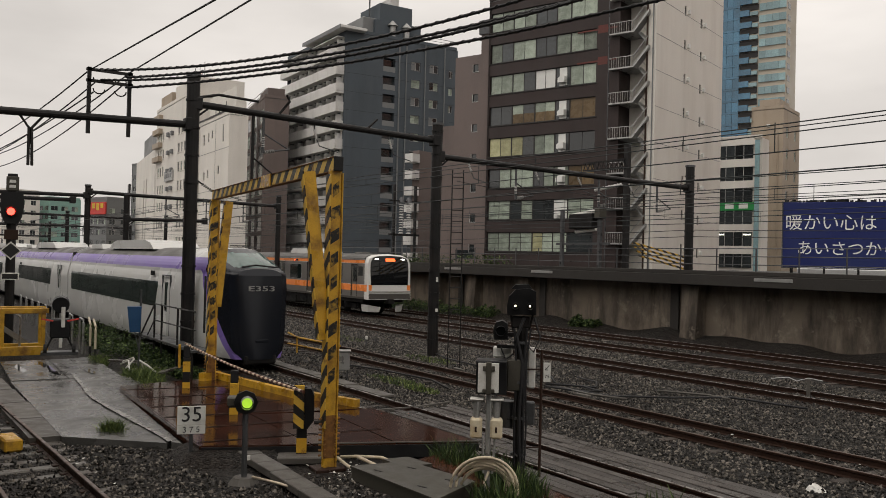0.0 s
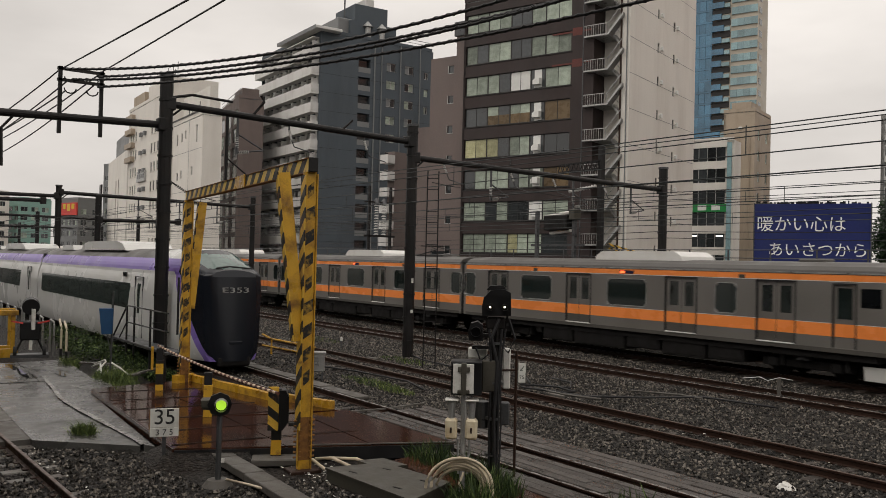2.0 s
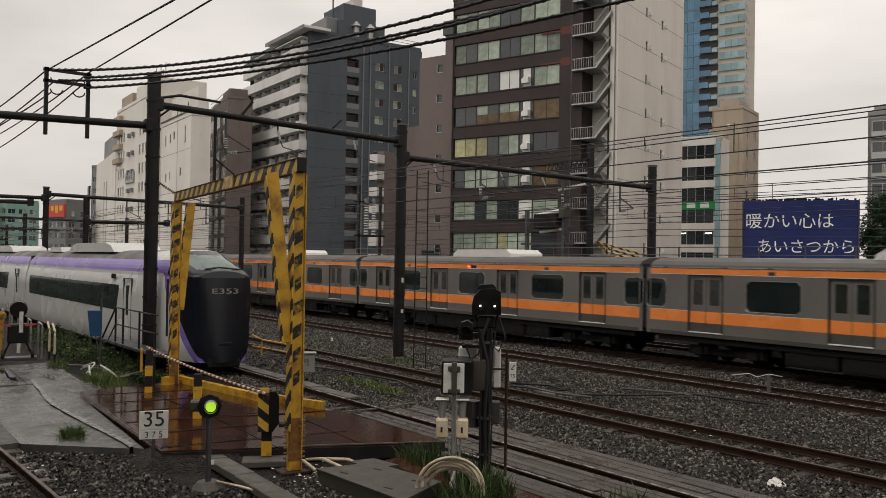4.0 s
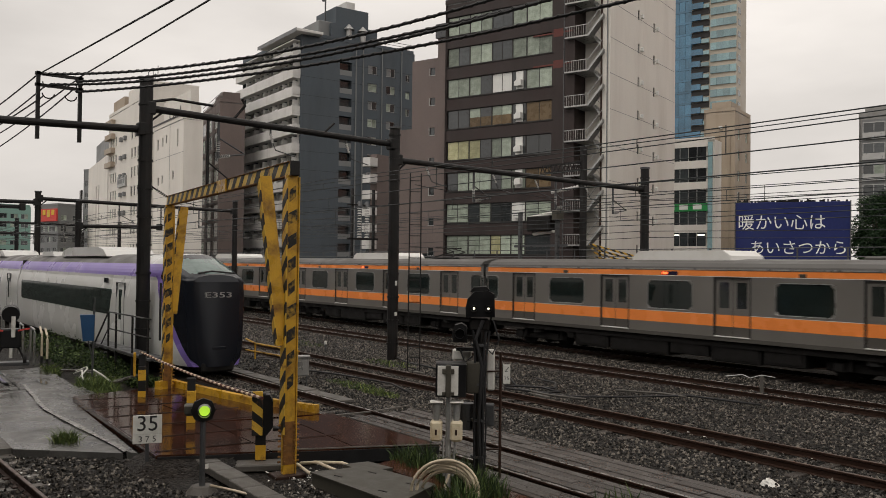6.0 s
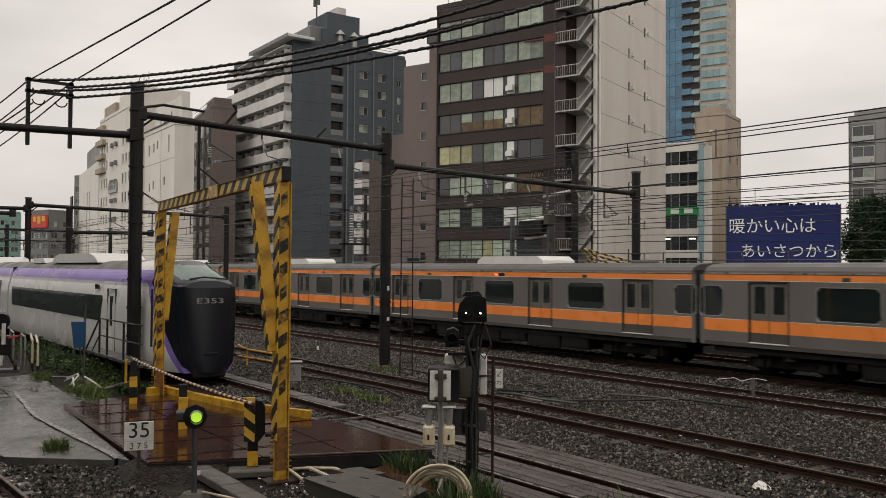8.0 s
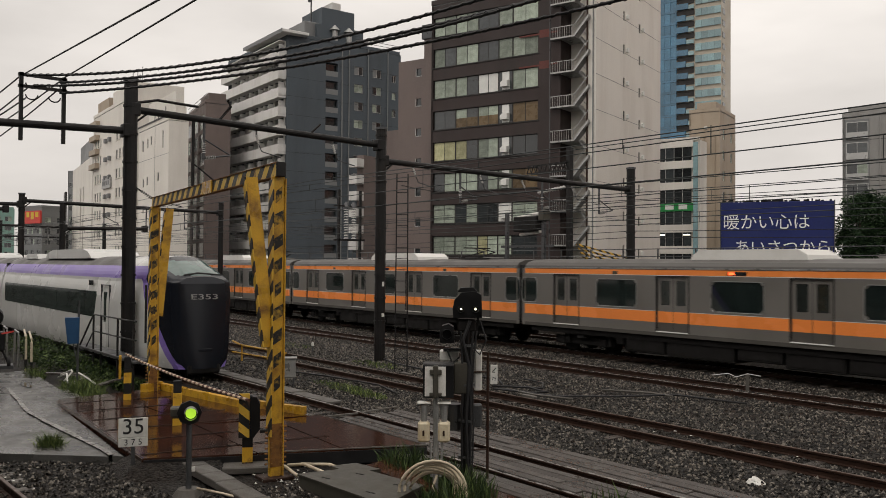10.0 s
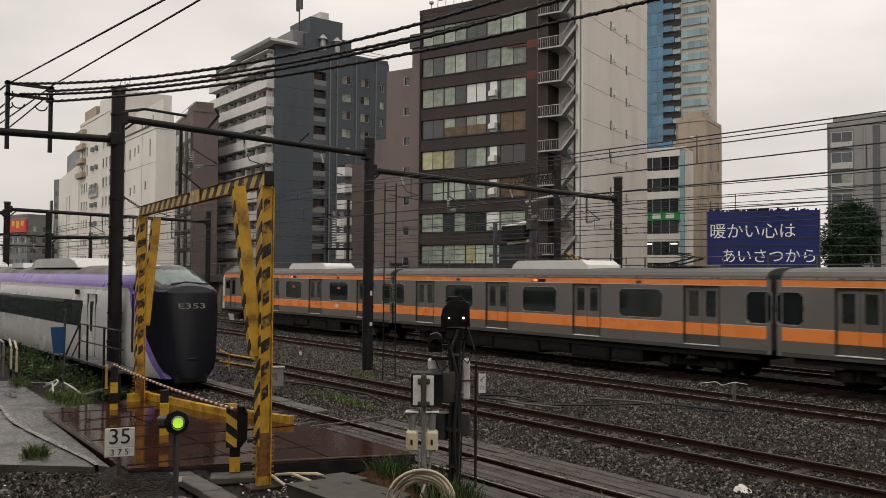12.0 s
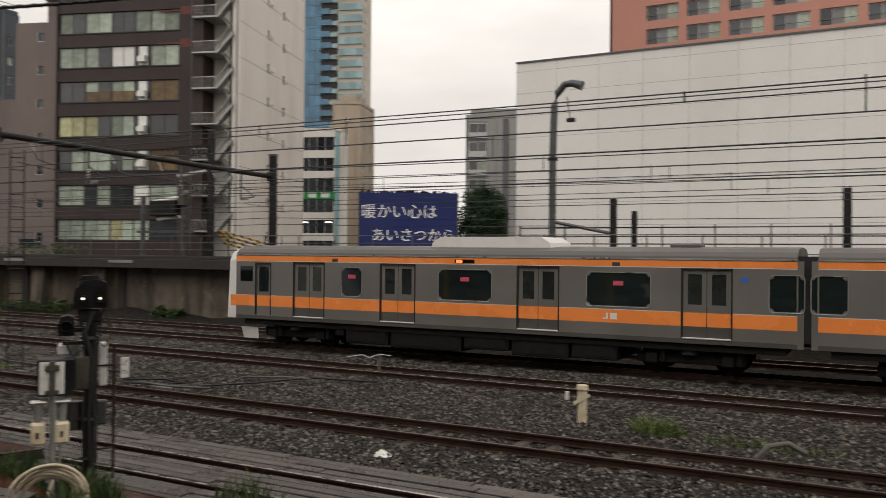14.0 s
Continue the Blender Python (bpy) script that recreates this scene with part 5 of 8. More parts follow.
    part("roof_box", Geo().box(15.5, W - 1.5, 3.6, 6.3, H + 0.5, H + 3.3, 0.1), M_GREYB, b)
    part("roof_box", Geo().box(19.5, W - 1.6, 8.5, 10.2, H + 5.9, H + 7.2, 0.1), M_BALC, b)
    part("mast", Geo().tube([(W - 4, 6.0, H + 4), (W - 4, 6.0, H + 15)], 0.14, 6).tube([(W - 4.7, 6.0, H + 7.5), (W - 4.7, 6.0, H + 10.5)], 0.28, 6).tube([(W - 3.3, 6.0, H + 7.5), (W - 3.3, 6.0, H + 10.5)], 0.28, 6).beam((W - 4.8, 6.0, H + 8.2), (W - 3.2, 6.0, H + 8.2), 0.14), M_GREYSTEEL, b)
    for y in (8.6, 11.2):
        part("vent_cowl", Geo().tube([(W - 0.7, y, H), (W - 0.7, y, H + 2.3)], 0.5, 10).tube([(W - 0.7, y, H + 2.3), (W - 0.7, y, H + 3.2)], 0.95, 10, 0.1), M_GALV, b)
    part("roof_rail", Geo().tube([(W - 0.3, 12.5, H + 1.5), (W - 0.3, D, H + 1.5)], 0.05, 5).tube([(W - 0.3, 12.5, H + 1.0), (W - 0.3, D, H + 1.0)], 0.04, 5), M_GREYSTEEL, b)
    return b


balcony_block()


def white_balconies():
    b = thing("small_balcony_building", "narrow block with deep white balconies between taller blocks", "building", ground_pose(-96.0, 57.6))
    part("body", Geo().box(1.9, 3.0, 0.8, 10, 0, 14.8), M_PINK, b)
    for k in range(7):
        z = 0.2 + 2.15 * k
        part("balcony", Geo().box(1.8, 3.1, -0.6, 0.8, z, z + 0.12).box(1.8, 3.1, -0.66, -0.55, z, z + 1.15).box(3.0, 3.1, -0.55, 0.8, z, z + 1.15), M_BALC, b)
    return b


white_balconies()


def grid_block(name, label, at, w, d, h, mat, f_cols, f_rows, s_cols, s_rows, ww=1.2, wh=1.4, base=2.0, panes=2, side_w=None, frame=M_WFRAME, mats=None, top_gap=1.0):
    """A block with regular windows on its front and right side."""
    mats = mats or (M_WIN, M_WIN, M_CURTAIN)

    def holes(width, cols, rows, wd):
        out = []
        if cols and rows:
            px, pz = width / cols, (h - base - top_gap) / rows
            for i in range(cols):
                for j in range(rows):
                    cx, z = px * (i + 0.5), base + pz * j
                    out.append((cx - wd / 2, cx + wd / 2, z, z + wh))
        return out

    fh, sh = holes(w, f_cols, f_rows, ww), holes(d, s_cols, s_rows, side_w or ww)
    b = shell(name, label, at, w, d, h, mat, fh, sh, 0.25)
    for xa, xb, za, zb in fh:
        window_unit(b, pose(xa, 0.1, za), xb - xa, zb - za, panes, (rnd.choice(mats), rnd.choice(mats)), frame, 0.05)
    for xa, xb, za, zb in sh:
        window_unit(b, side_pose(w) @ pose(xa, 0.1, za), xb - xa, zb - za, panes, (rnd.choice(mats), rnd.choice(mats)), frame, 0.05)
    return b


# the pale blocks beyond the parked train, their fronts along the tracks
def cream_block():
    W, D, H = 21.4, 9.0, 25.4
    cols = (1.3, 3.0, 4.7, 15.3, 17.2, 19.1)
    rows = [1.6 + 3.05 * k for k in range(7)]
    holes = [(x, x + 1.0, z, z + 1.55) for x in cols for z in rows]
    b = shell("cream_building", "cream tiled block with columns of narrow paired windows", ground_pose(-152.9, 41.65, -2.8), W, D, H, M_CREAMW, holes, (), 0.25)
    for xa, xb, za, zb in holes:
        window_unit(b, pose(xa, 0.1, za), xb - xa, zb - za, 1, (rnd.choice((M_WIN, M_WIN, M_CURTAIN)),), M_WFRAME, 0.06)
        part("sill", Geo().box(xa - 0.1, xb + 0.1, -0.1, 0.0, za - 0.12, za - 0.02), M_CREAMW, b)
    for z in rows[2:]:
        for q in (9.0, 11.5):
            part("condenser", Geo().box(q, q + 0.9, -0.45, -0.004, z + 0.2, z + 0.9, 0.04), M_GREYB, b)
    part("name_board", Geo().box(7.6, 13.0, -0.3, -0.004, 12.6, 14.3), M_GALV, b, "grey name board with unreadable marks")
    for q in range(4):
        part("board_mark", Geo().box(8.1 + 1.2 * q, 8.9 + 1.2 * q, -0.33, -0.3, 13.1, 13.8), M_GREYB, b)
    for q in range(4):
        part("corner_balcony", Geo().box(-0.3, 4.5, -0.7, -0.01, 16.4 + 2.4 * q, 17.3 + 2.4 * q, 0.03), M_TAN, b, "brownish stepped balcony")
    part("roof_house", Geo().box(0.4, 8.0, 0.6, 6.0, H, H + 2.6), M_TAN, b)
    part("roof_house", Geo().box(9.0, W - 0.5, 1.0, 9.0, H, H + 3.2), M_CREAMW, b)
    for q in range(6):
        part("aerial", Geo().tube([(12.0 + 1.4 * q, 3, H + 3), (12.0 + 1.4 * q, 3, H + 5.0 + (q % 2))], 0.06, 5), M_GREYSTEEL, b)
    return b


cream_block()


def blank_block():
    W, D, H = 14.6, 2.4, 19.7
    holes = [(2.0, 2.7, 16.6, 18.2), (4.4, 5.1, 16.9, 18.2), (6.2, 6.9, 17.2, 18.4), (2.4, 3.1, 11.4, 12.6), (4.4, 5.0, 11.6, 12.8), (2.4, 3.1, 7.6, 8.8), (9.6, 10.3, 11.8, 13.0), (11.6, 12.2, 16.2, 18.6)]
    b = shell("blank_building", "pale rendered block with a few scattered narrow windows", ground_pose(-126.0, 40.7, -2.8), W, D, H, M_CREAMW, holes, (), 0.25)
    for xa, xb, za, zb in holes:
        window_unit(b, pose(xa, 0.1, za), xb - xa, zb - za, 1, (M_WIN,), M_WFRAME, 0.06)
    for z in (4.0, 9.6, 15.2):
        part("wall_joint", Geo().box(0, W, -0.02, 0.0, z, z + 0.05), M_GREYB, b)
    part("wall_joint", Geo().box(8.3, 8.36, -0.02, 0.0, 0, H), M_GREYB, b)
    part("roof_house", Geo().box(1.0, W - 1.0, 1.2, 2.3, H, H + 4.2), M_CREAMW, b)
    part("dark_coping", Geo().box(-0.1, W + 0.1, -0.12, 0.3, H + 0.5, H + 0.75), M_FRAME, b)
    for q in range(4):
        part("roof_pipe", Geo().tube([(5.0 + 1.7 * q, 0.9, H), (5.0 + 1.7 * q, 0.9, H + 2.0 + 0.5 * (q % 2))], 0.06, 5), M_GREYSTEEL, b)
    return b


blank_block()
b = grid_block("taupe_building", "taupe tiled block with tall dark windows", ground_pose(-147.6, 56.1, -11.0), 17.3, 3.8, 26.4, M_PINK, 3, 8, 0, 0, 4.2, 2.3, 1.5, 3)
part("roof_house", Geo().box(10.0, 16.5, 0.6, 3.4, 26.4, 28.2), M_PINK, b)
part("roof_rail", Geo().tube([(0.4, 0.3, 28.0), (17.0, 0.3, 28.0)], 0.05, 5).tube([(0.4, 0.3, 27.4), (17.0, 0.3, 27.4)], 0.05, 5), M_GREYSTEEL, b)
b = thing("pale_building", "pale grey blank-sided block with two dark vertical slots", "building", ground_pose(-220.5, 55.3, -8.0))
part("body", Geo().wall(35.2, 23.0, [(15.5, 17.0, 1.0, 17.5), (20.0, 21.5, 1.0, 17.5)], 0.4), M_CREAMW, b)
part("core", Geo().box(0.4, 35.2, 0.42, 8.0, 0, 22.9).box(34.9, 35.19, 0.0, 0.4, 0, 22.9), M_CREAMW, b)
for q in (15.5, 20.0):
    part("slot_glass", Geo().box(q, q + 1.5, 0.3, 0.36, 1.0, 17.5), M_WIN, b)
part("roof_house", Geo().box(2.0, 33.0, 1.5, 7.0, 23.0, 28.5), M_GREYB, b)
part("blade_sign", Geo().box(-6.0, -2.6, -1.4, -1.0, 0, 18.0), M_FRAME, b)
grid_block("green_building", "pale green block with rows of windows", ground_pose(-265.3, 38.3), 9.0, 9.0, 15.2, M_GREENB, 3, 5, 3, 5, 2.0, 1.3)
grid_block("pink_building", "pale pink far block", ground_pose(-262.0, 27.0), 9.0, 9.0, 16.5, M_CREAMW, 3, 5, 3, 5, 1.4, 1.3)
b = grid_block("advert_building", "grey block with a red and yellow advertising board", ground_pose(-224.7, 44.0), 10.3, 6.0, 13.4, M_GREYB, 4, 4, 2, 4, 1.5, 1.3)
ad = part("advert_board", Geo().box(2.5, 10.6, -0.7, -0.3, 9.6, 12.6), M_ADRED, b, "red advertising board with yellow shapes")
for q in range(4):
    part("advert_shape", Geo().box(3.0 + 1.9 * q, 4.2 + 1.9 * q, -0.76, -0.702, 10.6 + 0.5 * (q % 2), 12.3), M_ADYEL, ad)
grid_block("grey_far_building", "far grey slab block", ground_pose(-236.0, 58.0), 8.0, 8.0, 24.0, M_GREYB, 3, 7, 3, 7, 1.4, 1.4)


# the right-hand group
def glass_front_block():
    W, D, H = 7.4, 3.2, 17.9
    b = thing("glass_front_building", "low white block with dark glazed storeys and a green sign band", "building", ground_pose(-76.4, 95.9))
    part("body", Geo().box(0, W, 0.3, D, 0, H), M_WHITEW, b)
    for k in range(6):
        z = 0.4 + 2.95 * k
        holes_z = (z, z + 1.85)
        for q in range(5):
            lit = k == 1 and q in (0, 1, 4)
            part("window", Geo().box(0.25 + 1.2 * q, 1.42 + 1.2 * q, 0.12, 0.25, *holes_z), M_WIN, b)
            part("mullion", Geo().box(0.19 + 1.2 * q, 0.25 + 1.2 * q, 0.02, 0.29, z, z + 1.85), M_WFRAME, b)
            if lit:
                part("ceiling_lamp", Geo().box(0.35 + 1.2 * q, 1.3 + 1.2 * q, 0.08, 0.115, z + 1.45, z + 1.62), M_OFFICE, b)
        part("spandrel", Geo().box(0, W - 0.9, 0.0, 0.29, z + 1.86, z + 2.94), M_WHITEW if k != 2 else M_GREENSIGN, b)
    for q in range(3):
        part("sign_mark", Geo().box(0.7 + 1.9 * q, 1.9 + 1.9 * q, -0.03, -0.004, 8.4, 9.1), M_AC, b, "pale unreadable sign marks")
    part("glass_strip", Geo().box(W - 0.88, W - 0.3, 0.0, 0.29, 0, H - 0.3), M_TOWERP, b)
    part("parapet", Geo().box(0, W, 0.0, 0.2, H, H + 0.4), M_WHITEW, b)
    return b


glass_front_block()
b = grid_block("tan_building", "tan tiled block with windows on its side", ground_pose(-76.8, 106.2), 4.5, 8.0, 23.4, M_TAN, 0, 0, 2, 6, 1.2, 1.5, 4.0)
part("roof_house", Geo().box(0.8, 3.6, 1, 6, 23.4, 25.0), M_TAN, b)
part("roof_lamp", Geo().box(2.2, 2.7, -0.3, 0, 20.8, 21.2, 0.05), M_AC, b)
for xq in (0.8, 2.2, 3.8):
    part("drain_pipe", Geo().tube([(xq, -0.12, 0), (xq, -0.12, 20)], 0.09, 6), M_TAN, b)


def tower():
    W, D, H = 28.6, 12.0, 128.0
    b = thing("glass_tower", "tall tower of blue glass and cream banded storeys", "building", ground_pose(-195.0, 240.5))
    part("core", Geo().box(0, W, 0.6, D, 0, H), M_TOWERF, b)
    pitch = 4.05
    for k in range(31):
        z = 1.0 + pitch * k
        for q in range(6):
            part("glass_panel", Geo().box(0.1 + 2.2 * q, 2.22 + 2.2 * q, 0.1, 0.5, z + 0.05, z + pitch - 0.75), M_TOWERG, b)
        part("floor_band", Geo().box(0, 13.3, 0.0, 0.58, z + pitch - 0.7, z + pitch), M_TOWERG, b)
        # flat dark panel, the shade of a deep balcony put into its colour
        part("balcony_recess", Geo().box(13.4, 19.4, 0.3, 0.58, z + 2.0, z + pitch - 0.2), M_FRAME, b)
        part("balcony_edge", Geo().box(13.4, 16.6 if k % 2 else 17.4, -0.5, 0.28, z, z + 2.0), M_TOWERG, b)
        part("balcony_edge", Geo().box(16.7 if k % 2 else 17.5, 19.4, -0.3, 0.28, z, z + 1.3), M_TOWERP, b)
        for q in range(4):
            part("glass_panel", Geo().box(19.8 + 2.2 * q, 21.95 + 2.2 * q, 0.2, 0.58, z + 1.3, z + pitch - 0.3), M_TOWERP, b)
        part("side_window", Geo().box(2.0, 5.0, -0.08, 0.0, z + 1.2, z + 3.2), M_WIN, b, at=side_pose(W))
    return b


tower()
b = grid_block("grey_building", "grey panelled block with dark window bays", ground_pose(-52.2, 103.4), 7.4, 9.0, 19.2, M_LGREY, 0, 0, 0, 0)
for k in range(7):
    window_unit(b, pose(0.4, -0.12, 1.2 + 2.55 * k), 2.5, 2.0, 2, (M_WIN, M_CURTAIN if k in (1, 4) else M_WIN), M_WFRAME, 0.09, 0.1)
    part("bay_rail", Geo().box(0.4, 2.9, -0.3, -0.22, 1.1 + 2.55 * k, 1.9 + 2.55 * k), M_WFRAME, b)
    part("panel_joint", Geo().box(0, 7.4, -0.006, 0.0, 0.9 + 2.55 * k, 0.96 + 2.55 * k), M_FRAME, b)
part("bay_recess", Geo().box(0.3, 3.0, -0.025, 0.05, 0.8, 18.8), M_GREYB, b)
part("dark_strip", Geo().box(5.1, 5.9, -0.06, 0.1, 0, 19.0), M_WIN, b)
part("pipe", Geo().tube([(4.2, -0.15, 0), (4.2, -0.15, 19)], 0.1, 6), M_LGREY, b)
part("roof_house", Geo().box(0.5, 7.0, 1.0, 6.0, 19.2, 20.6), M_LGREY, b)

mall = thing("department_store", "long pale grey windowless store building in large panels", "building", pose(-23.7, 55.0, TERRACE - 0.13))
part("front_wall", Geo().box(0, 120, 0, 45, 0, 14.0), M_MALL, mall)
part("coping", Geo().box(-0.06, 120, -0.08, 0.3, 14.0, 14.12), M_GREYSTEEL, mall)
for k in range(40):
    part("panel_joint", Geo().box(3.0 * k - 0.008, 3.0 * k + 0.008, -0.006, 0.0, 0, 13.95), M_GREYB, mall)
for k in range(9):
    part("panel_joint", Geo().box(0, 120, -0.005, 0.0, 1.55 * k + 0.992, 1.55 * k + 1.008), M_GREYB, mall)


def terracotta():
    W, H = 75.0, 62.0
    rows = [10.0 + 3.25 * k for k in range(13)]
    b = thing("terracotta_building", "reddish tiled tower with rows of wide windows behind the store", "building", pose(-35.6, 115.0, TERRACE - 0.13))
    holes = [(5.1 + 5.45 * q, 9.5 + 5.45 * q, z, z + 2.1) for q in range(12) for z in rows[4:]]
    part("front_wall", Geo().wall(W, H, holes, 0.5), M_REDB, b)
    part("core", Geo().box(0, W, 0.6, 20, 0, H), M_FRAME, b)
    part("left_wall", Geo().box(-0.02, 0.3, 0, 20, 0, H), M_REDB, b)
    for q in range(9):
        for z in rows[4:]:
            window_unit(b, pose(5.1 + 5.45 * q, 0.35, z), 4.4, 2.1, 3, (M_WIN, M_GREYB, M_CURTAIN), M_WFRAME)
            part("window_rail", Geo().box(5.1 + 5.45 * q, 9.5 + 5.45 * q, 0.1, 0.16, z + 0.7, z + 0.76), M_GREYSTEEL, b)
    return b


terracotta()


# ---- slogan board and tree on the terrace ----
board = thing("slogan_board", "navy blue board with two lines of white brush lettering", "billboard", pose(-30.1, 44.8, TERRACE - 0.12, 0, 0, 30.6))
part("panel", Geo().box(0, 6.25, 0, 0.12, 0.55, 4.38, 0.02), M_NAVY, board)
part("frame", Geo().box(-0.06, 0.0, -0.03, 0.15, 0.5, 4.42).box(6.25, 6.31, -0.03, 0.15, 0.5, 4.42).box(-0.06, 6.31, -0.03, 0.15, 0.48, 0.54), M_GREYSTEEL, board)
for xq in (0.4, 2.2, 4.0, 5.9):
    part("support", Geo().box(xq, xq + 0.12, 0.12, 0.24, 0, 4.2).beam((xq + 0.06, 0.2, 3.8), (xq + 0.06, 1.8, 0.0), 0.08), M_DARKSTEEL, board)
letters("lettering", "暖かい心は", 0.98, M_LETTER, board, pose(2.55, -0.012, 3.12), 0.006, "white lettering")
letters("lettering", "あいさつから", 0.90, M_LETTER, board, pose(3.45, -0.012, 1.62), 0.006, "white lettering")
g = Geo()
for k in range(60):
    xq, hq = rnd.uniform(0, 6.2), rnd.uniform(0.05, 0.16)
    g.box(xq, xq + rnd.uniform(0.05, 0.25), 0.02, 0.1, 4.38, 4.38 + hq)
part("lamp_clutter", g, M_DARKSTEEL, board)


def leaf_cloud(count, place, size, seed, flat=0.5):
    """Loose leaves, each a small bent pair of triangles, placed by place(rng)."""
    r = random.Random(seed)
    vs, fs = [], []
    for _ in range(count):
        p = Vector(place(r))
        a = Vector((r.gauss(0, 1), r.gauss(0, 1), r.gauss(0, flat))).normalized()
        b = a.cross(Vector((r.gauss(0, 1), r.gauss(0, 1), r.gauss(0, 1)))).normalized()
        s = size * r.uniform(0.6, 1.3)
        k = len(vs)
        vs += [tuple(p - a * s), tuple(p + b * s * 0.45), tuple(p + a * s), tuple(p - b * s * 0.45)]
        fs += [(k, k + 1, k + 2), (k, k + 2, k + 3)]
    g = Geo()
    g.v, g.f = vs, fs
    return g


def tree(x, y, z, height, radius, seed):
    r = random.Random(seed)
    t = thing("street_tree", "dense dark green evergreen tree beside the slogan board", "tree", pose(x, y, z))
    part("trunk", Geo().tube([(0, 0, 0), (0.05, 0.02, height * 0.35), (0.1, -0.05, height * 0.8)], 0.17, 8, 0.05), M_BARK, t)
    clumps = []
    for k in range(80):
        u, v = r.uniform(0, 2 * math.pi), r.uniform(-0.75, 1.0)
        rr = radius * math.sqrt(max(0.05, 1 - v * v)) * r.uniform(0.55, 1.0)
        clumps.append((rr * math.cos(u), rr * math.sin(u), height * 0.55 + v * height * 0.42, r.uniform(0.35, 0.7)))
    for cx, cy, cz, _ in clumps[:10]:
        part("limb", Geo().tube([(0.03, 0, height * 0.25), (cx * 0.5, cy * 0.5, (cz + height * 0.25) / 2), (cx * 0.9, cy * 0.9, cz)], 0.06, 5, 0.015), M_BARK, t)

    def place(q):
        cx, cy, cz, cr = q.choice(clumps)
        while True:
            v = Vector((q.uniform(-1, 1), q.uniform(-1, 1), q.uniform(-1, 1)))
            if v.length < 1:
                return (cx + v.x * cr, cy + v.y * cr, cz + v.z * cr)

    part("crown", leaf_cloud(24000, place, 0.085, seed), M_LEAF, t, "dark green leaves")
    return t


tree(-25.5, 53.4, TERRACE - 0.12, 5.0, 1.75, 3)


# ---- portals, overhead lines and cables ----
def sagging(p0, p1, sag, n=24):
    p0, p1 = Vector(p0), Vector(p1)
    return [tuple(p0.lerp(p1, k / n) - Vector((0, 0, 4 * sag * (k / n) * (1 - k / n)))) for k in range(n + 1)]


def insulator(geo, p0, p1, n=6, r=0.07):
    p0, p1 = Vector(p0), Vector(p1)
    for k in range(n):
        a, b = p0.lerp(p1, (k + 0.15) / n), p0.lerp(p1, (k + 0.7) / n)
        geo.tube([a, b], r, 8, r * 0.5)
    return geo


def portal(x, poles, beams, label, drops=(), r=0.2):
    """A row of steel poles across the tracks, joined by tubular beams. poles: y, foot, top; beams: y0, z0, y1, z1."""
    p = thing("catenary_portal", label, "catenary portal", pose(x, 0, 0), group="catenary portals")
    for y, z0, z1 in poles:
        o = part("pole", Geo().tube([(0, y, z0), (0, y, z1)], r, 14), M_DARKSTEEL, p)
        z = z0 + 0.6
        while z < z1 - 0.2:
            part("band", Geo().tube([(0, y, z), (0, y, z + 0.06)], r + 0.025, 14), M_DARKSTEEL, o)
            z += 0.85
        part("cap", Geo().tube([(0, y, z1), (0, y, z1 + 0.08)], r + 0.03, 14), M_GREYSTEEL, o)
    for y0, z0, y1, z1 in beams:
        bm_ = part("beam", Geo().tube([(0, y0, z0), (0, y1, z1)], 0.11, 12), M_DARKSTEEL, p)
        part("clamp", Geo().box(-0.2, 0.2, y0 - 0.06, y0 + 0.25, z0 - 0.2, z0 + 0.2, 0.03), M_DARKSTEEL, bm_)
        part("clamp", Geo().box(-0.2, 0.2, y1 - 0.25, y1 + 0.06, z1 - 0.2, z1 + 0.2, 0.03), M_DARKSTEEL, bm_)
        part("brace", Geo().tube([(0, y0, z0 - 0.5), (0, y0 + 0.5, z0 - 0.08)], 0.035, 6), M_DARKSTEEL, bm_)
    for y, z in drops:
        d = part("drop_arm", Geo().tube([(0, y, z), (0, y, z - 1.25)], 0.045, 8).tube([(0, y, z - 1.2), (0, y + 0.9, z - 1.05)], 0.03, 6).tube([(0, y, z - 0.6), (0, y + 0.9, z - 1.05)], 0.025, 6), M_GREYSTEEL, p)
        part("insulator", insulator(Geo(), (0, y + 0.05, z - 1.2), (0, y + 0.4, z - 1.14)), M_INSUL, d)
        part("insulator", insulator(Geo(), (0, y, z - 1.05), (0, y, z - 0.7)), M_INSUL, d)
    return p


near = portal(-25.8, [(8.1, -0.2, 8.82), (17.15, -0.2, 8.3), (31.2, 2.6, 7.9)],
              [(-9.0, 6.75, 8.1, 7.32), (8.1, 7.98, 17.15, 7.72), (17.15, 7.16, 31.2, 6.93)],
              "dark steel pole row with tubular beams across the tracks", ((10.4, 7.9), (20.9, 7.05), (25.4, 7.0), (29.0, 6.95)))
g = Geo()
for y in (5.08, 6.2):
    g.box(-0.05, 0.05, y - 0.05, y + 0.05, 6.75, 8.66)
for z in (8.6, 8.28):
    g.box(-0.05, 0.05, 5.0, 6.28, z - 0.04, z + 0.04)
part("cable_bracket", g, M_DARKSTEEL, near)
g = Geo()
for y in (5.35, 5.95):
    for z in (8.24, 8.56):
        g.tube([(0, y + 0.16 * math.cos(a), z - 0.18 + 0.14 * math.sin(a)) for a in (math.pi * q / 6 for q in range(6, 13))], 0.02, 5)
part("cable_hook", g, M_DARKSTEEL, near)
part("strut_arm", Geo().tube([(0, 8.1, 8.15), (0.0, 8.9, 8.35), (0.0, 10.2, 8.3)], 0.045, 6), M_DARKSTEEL, near)
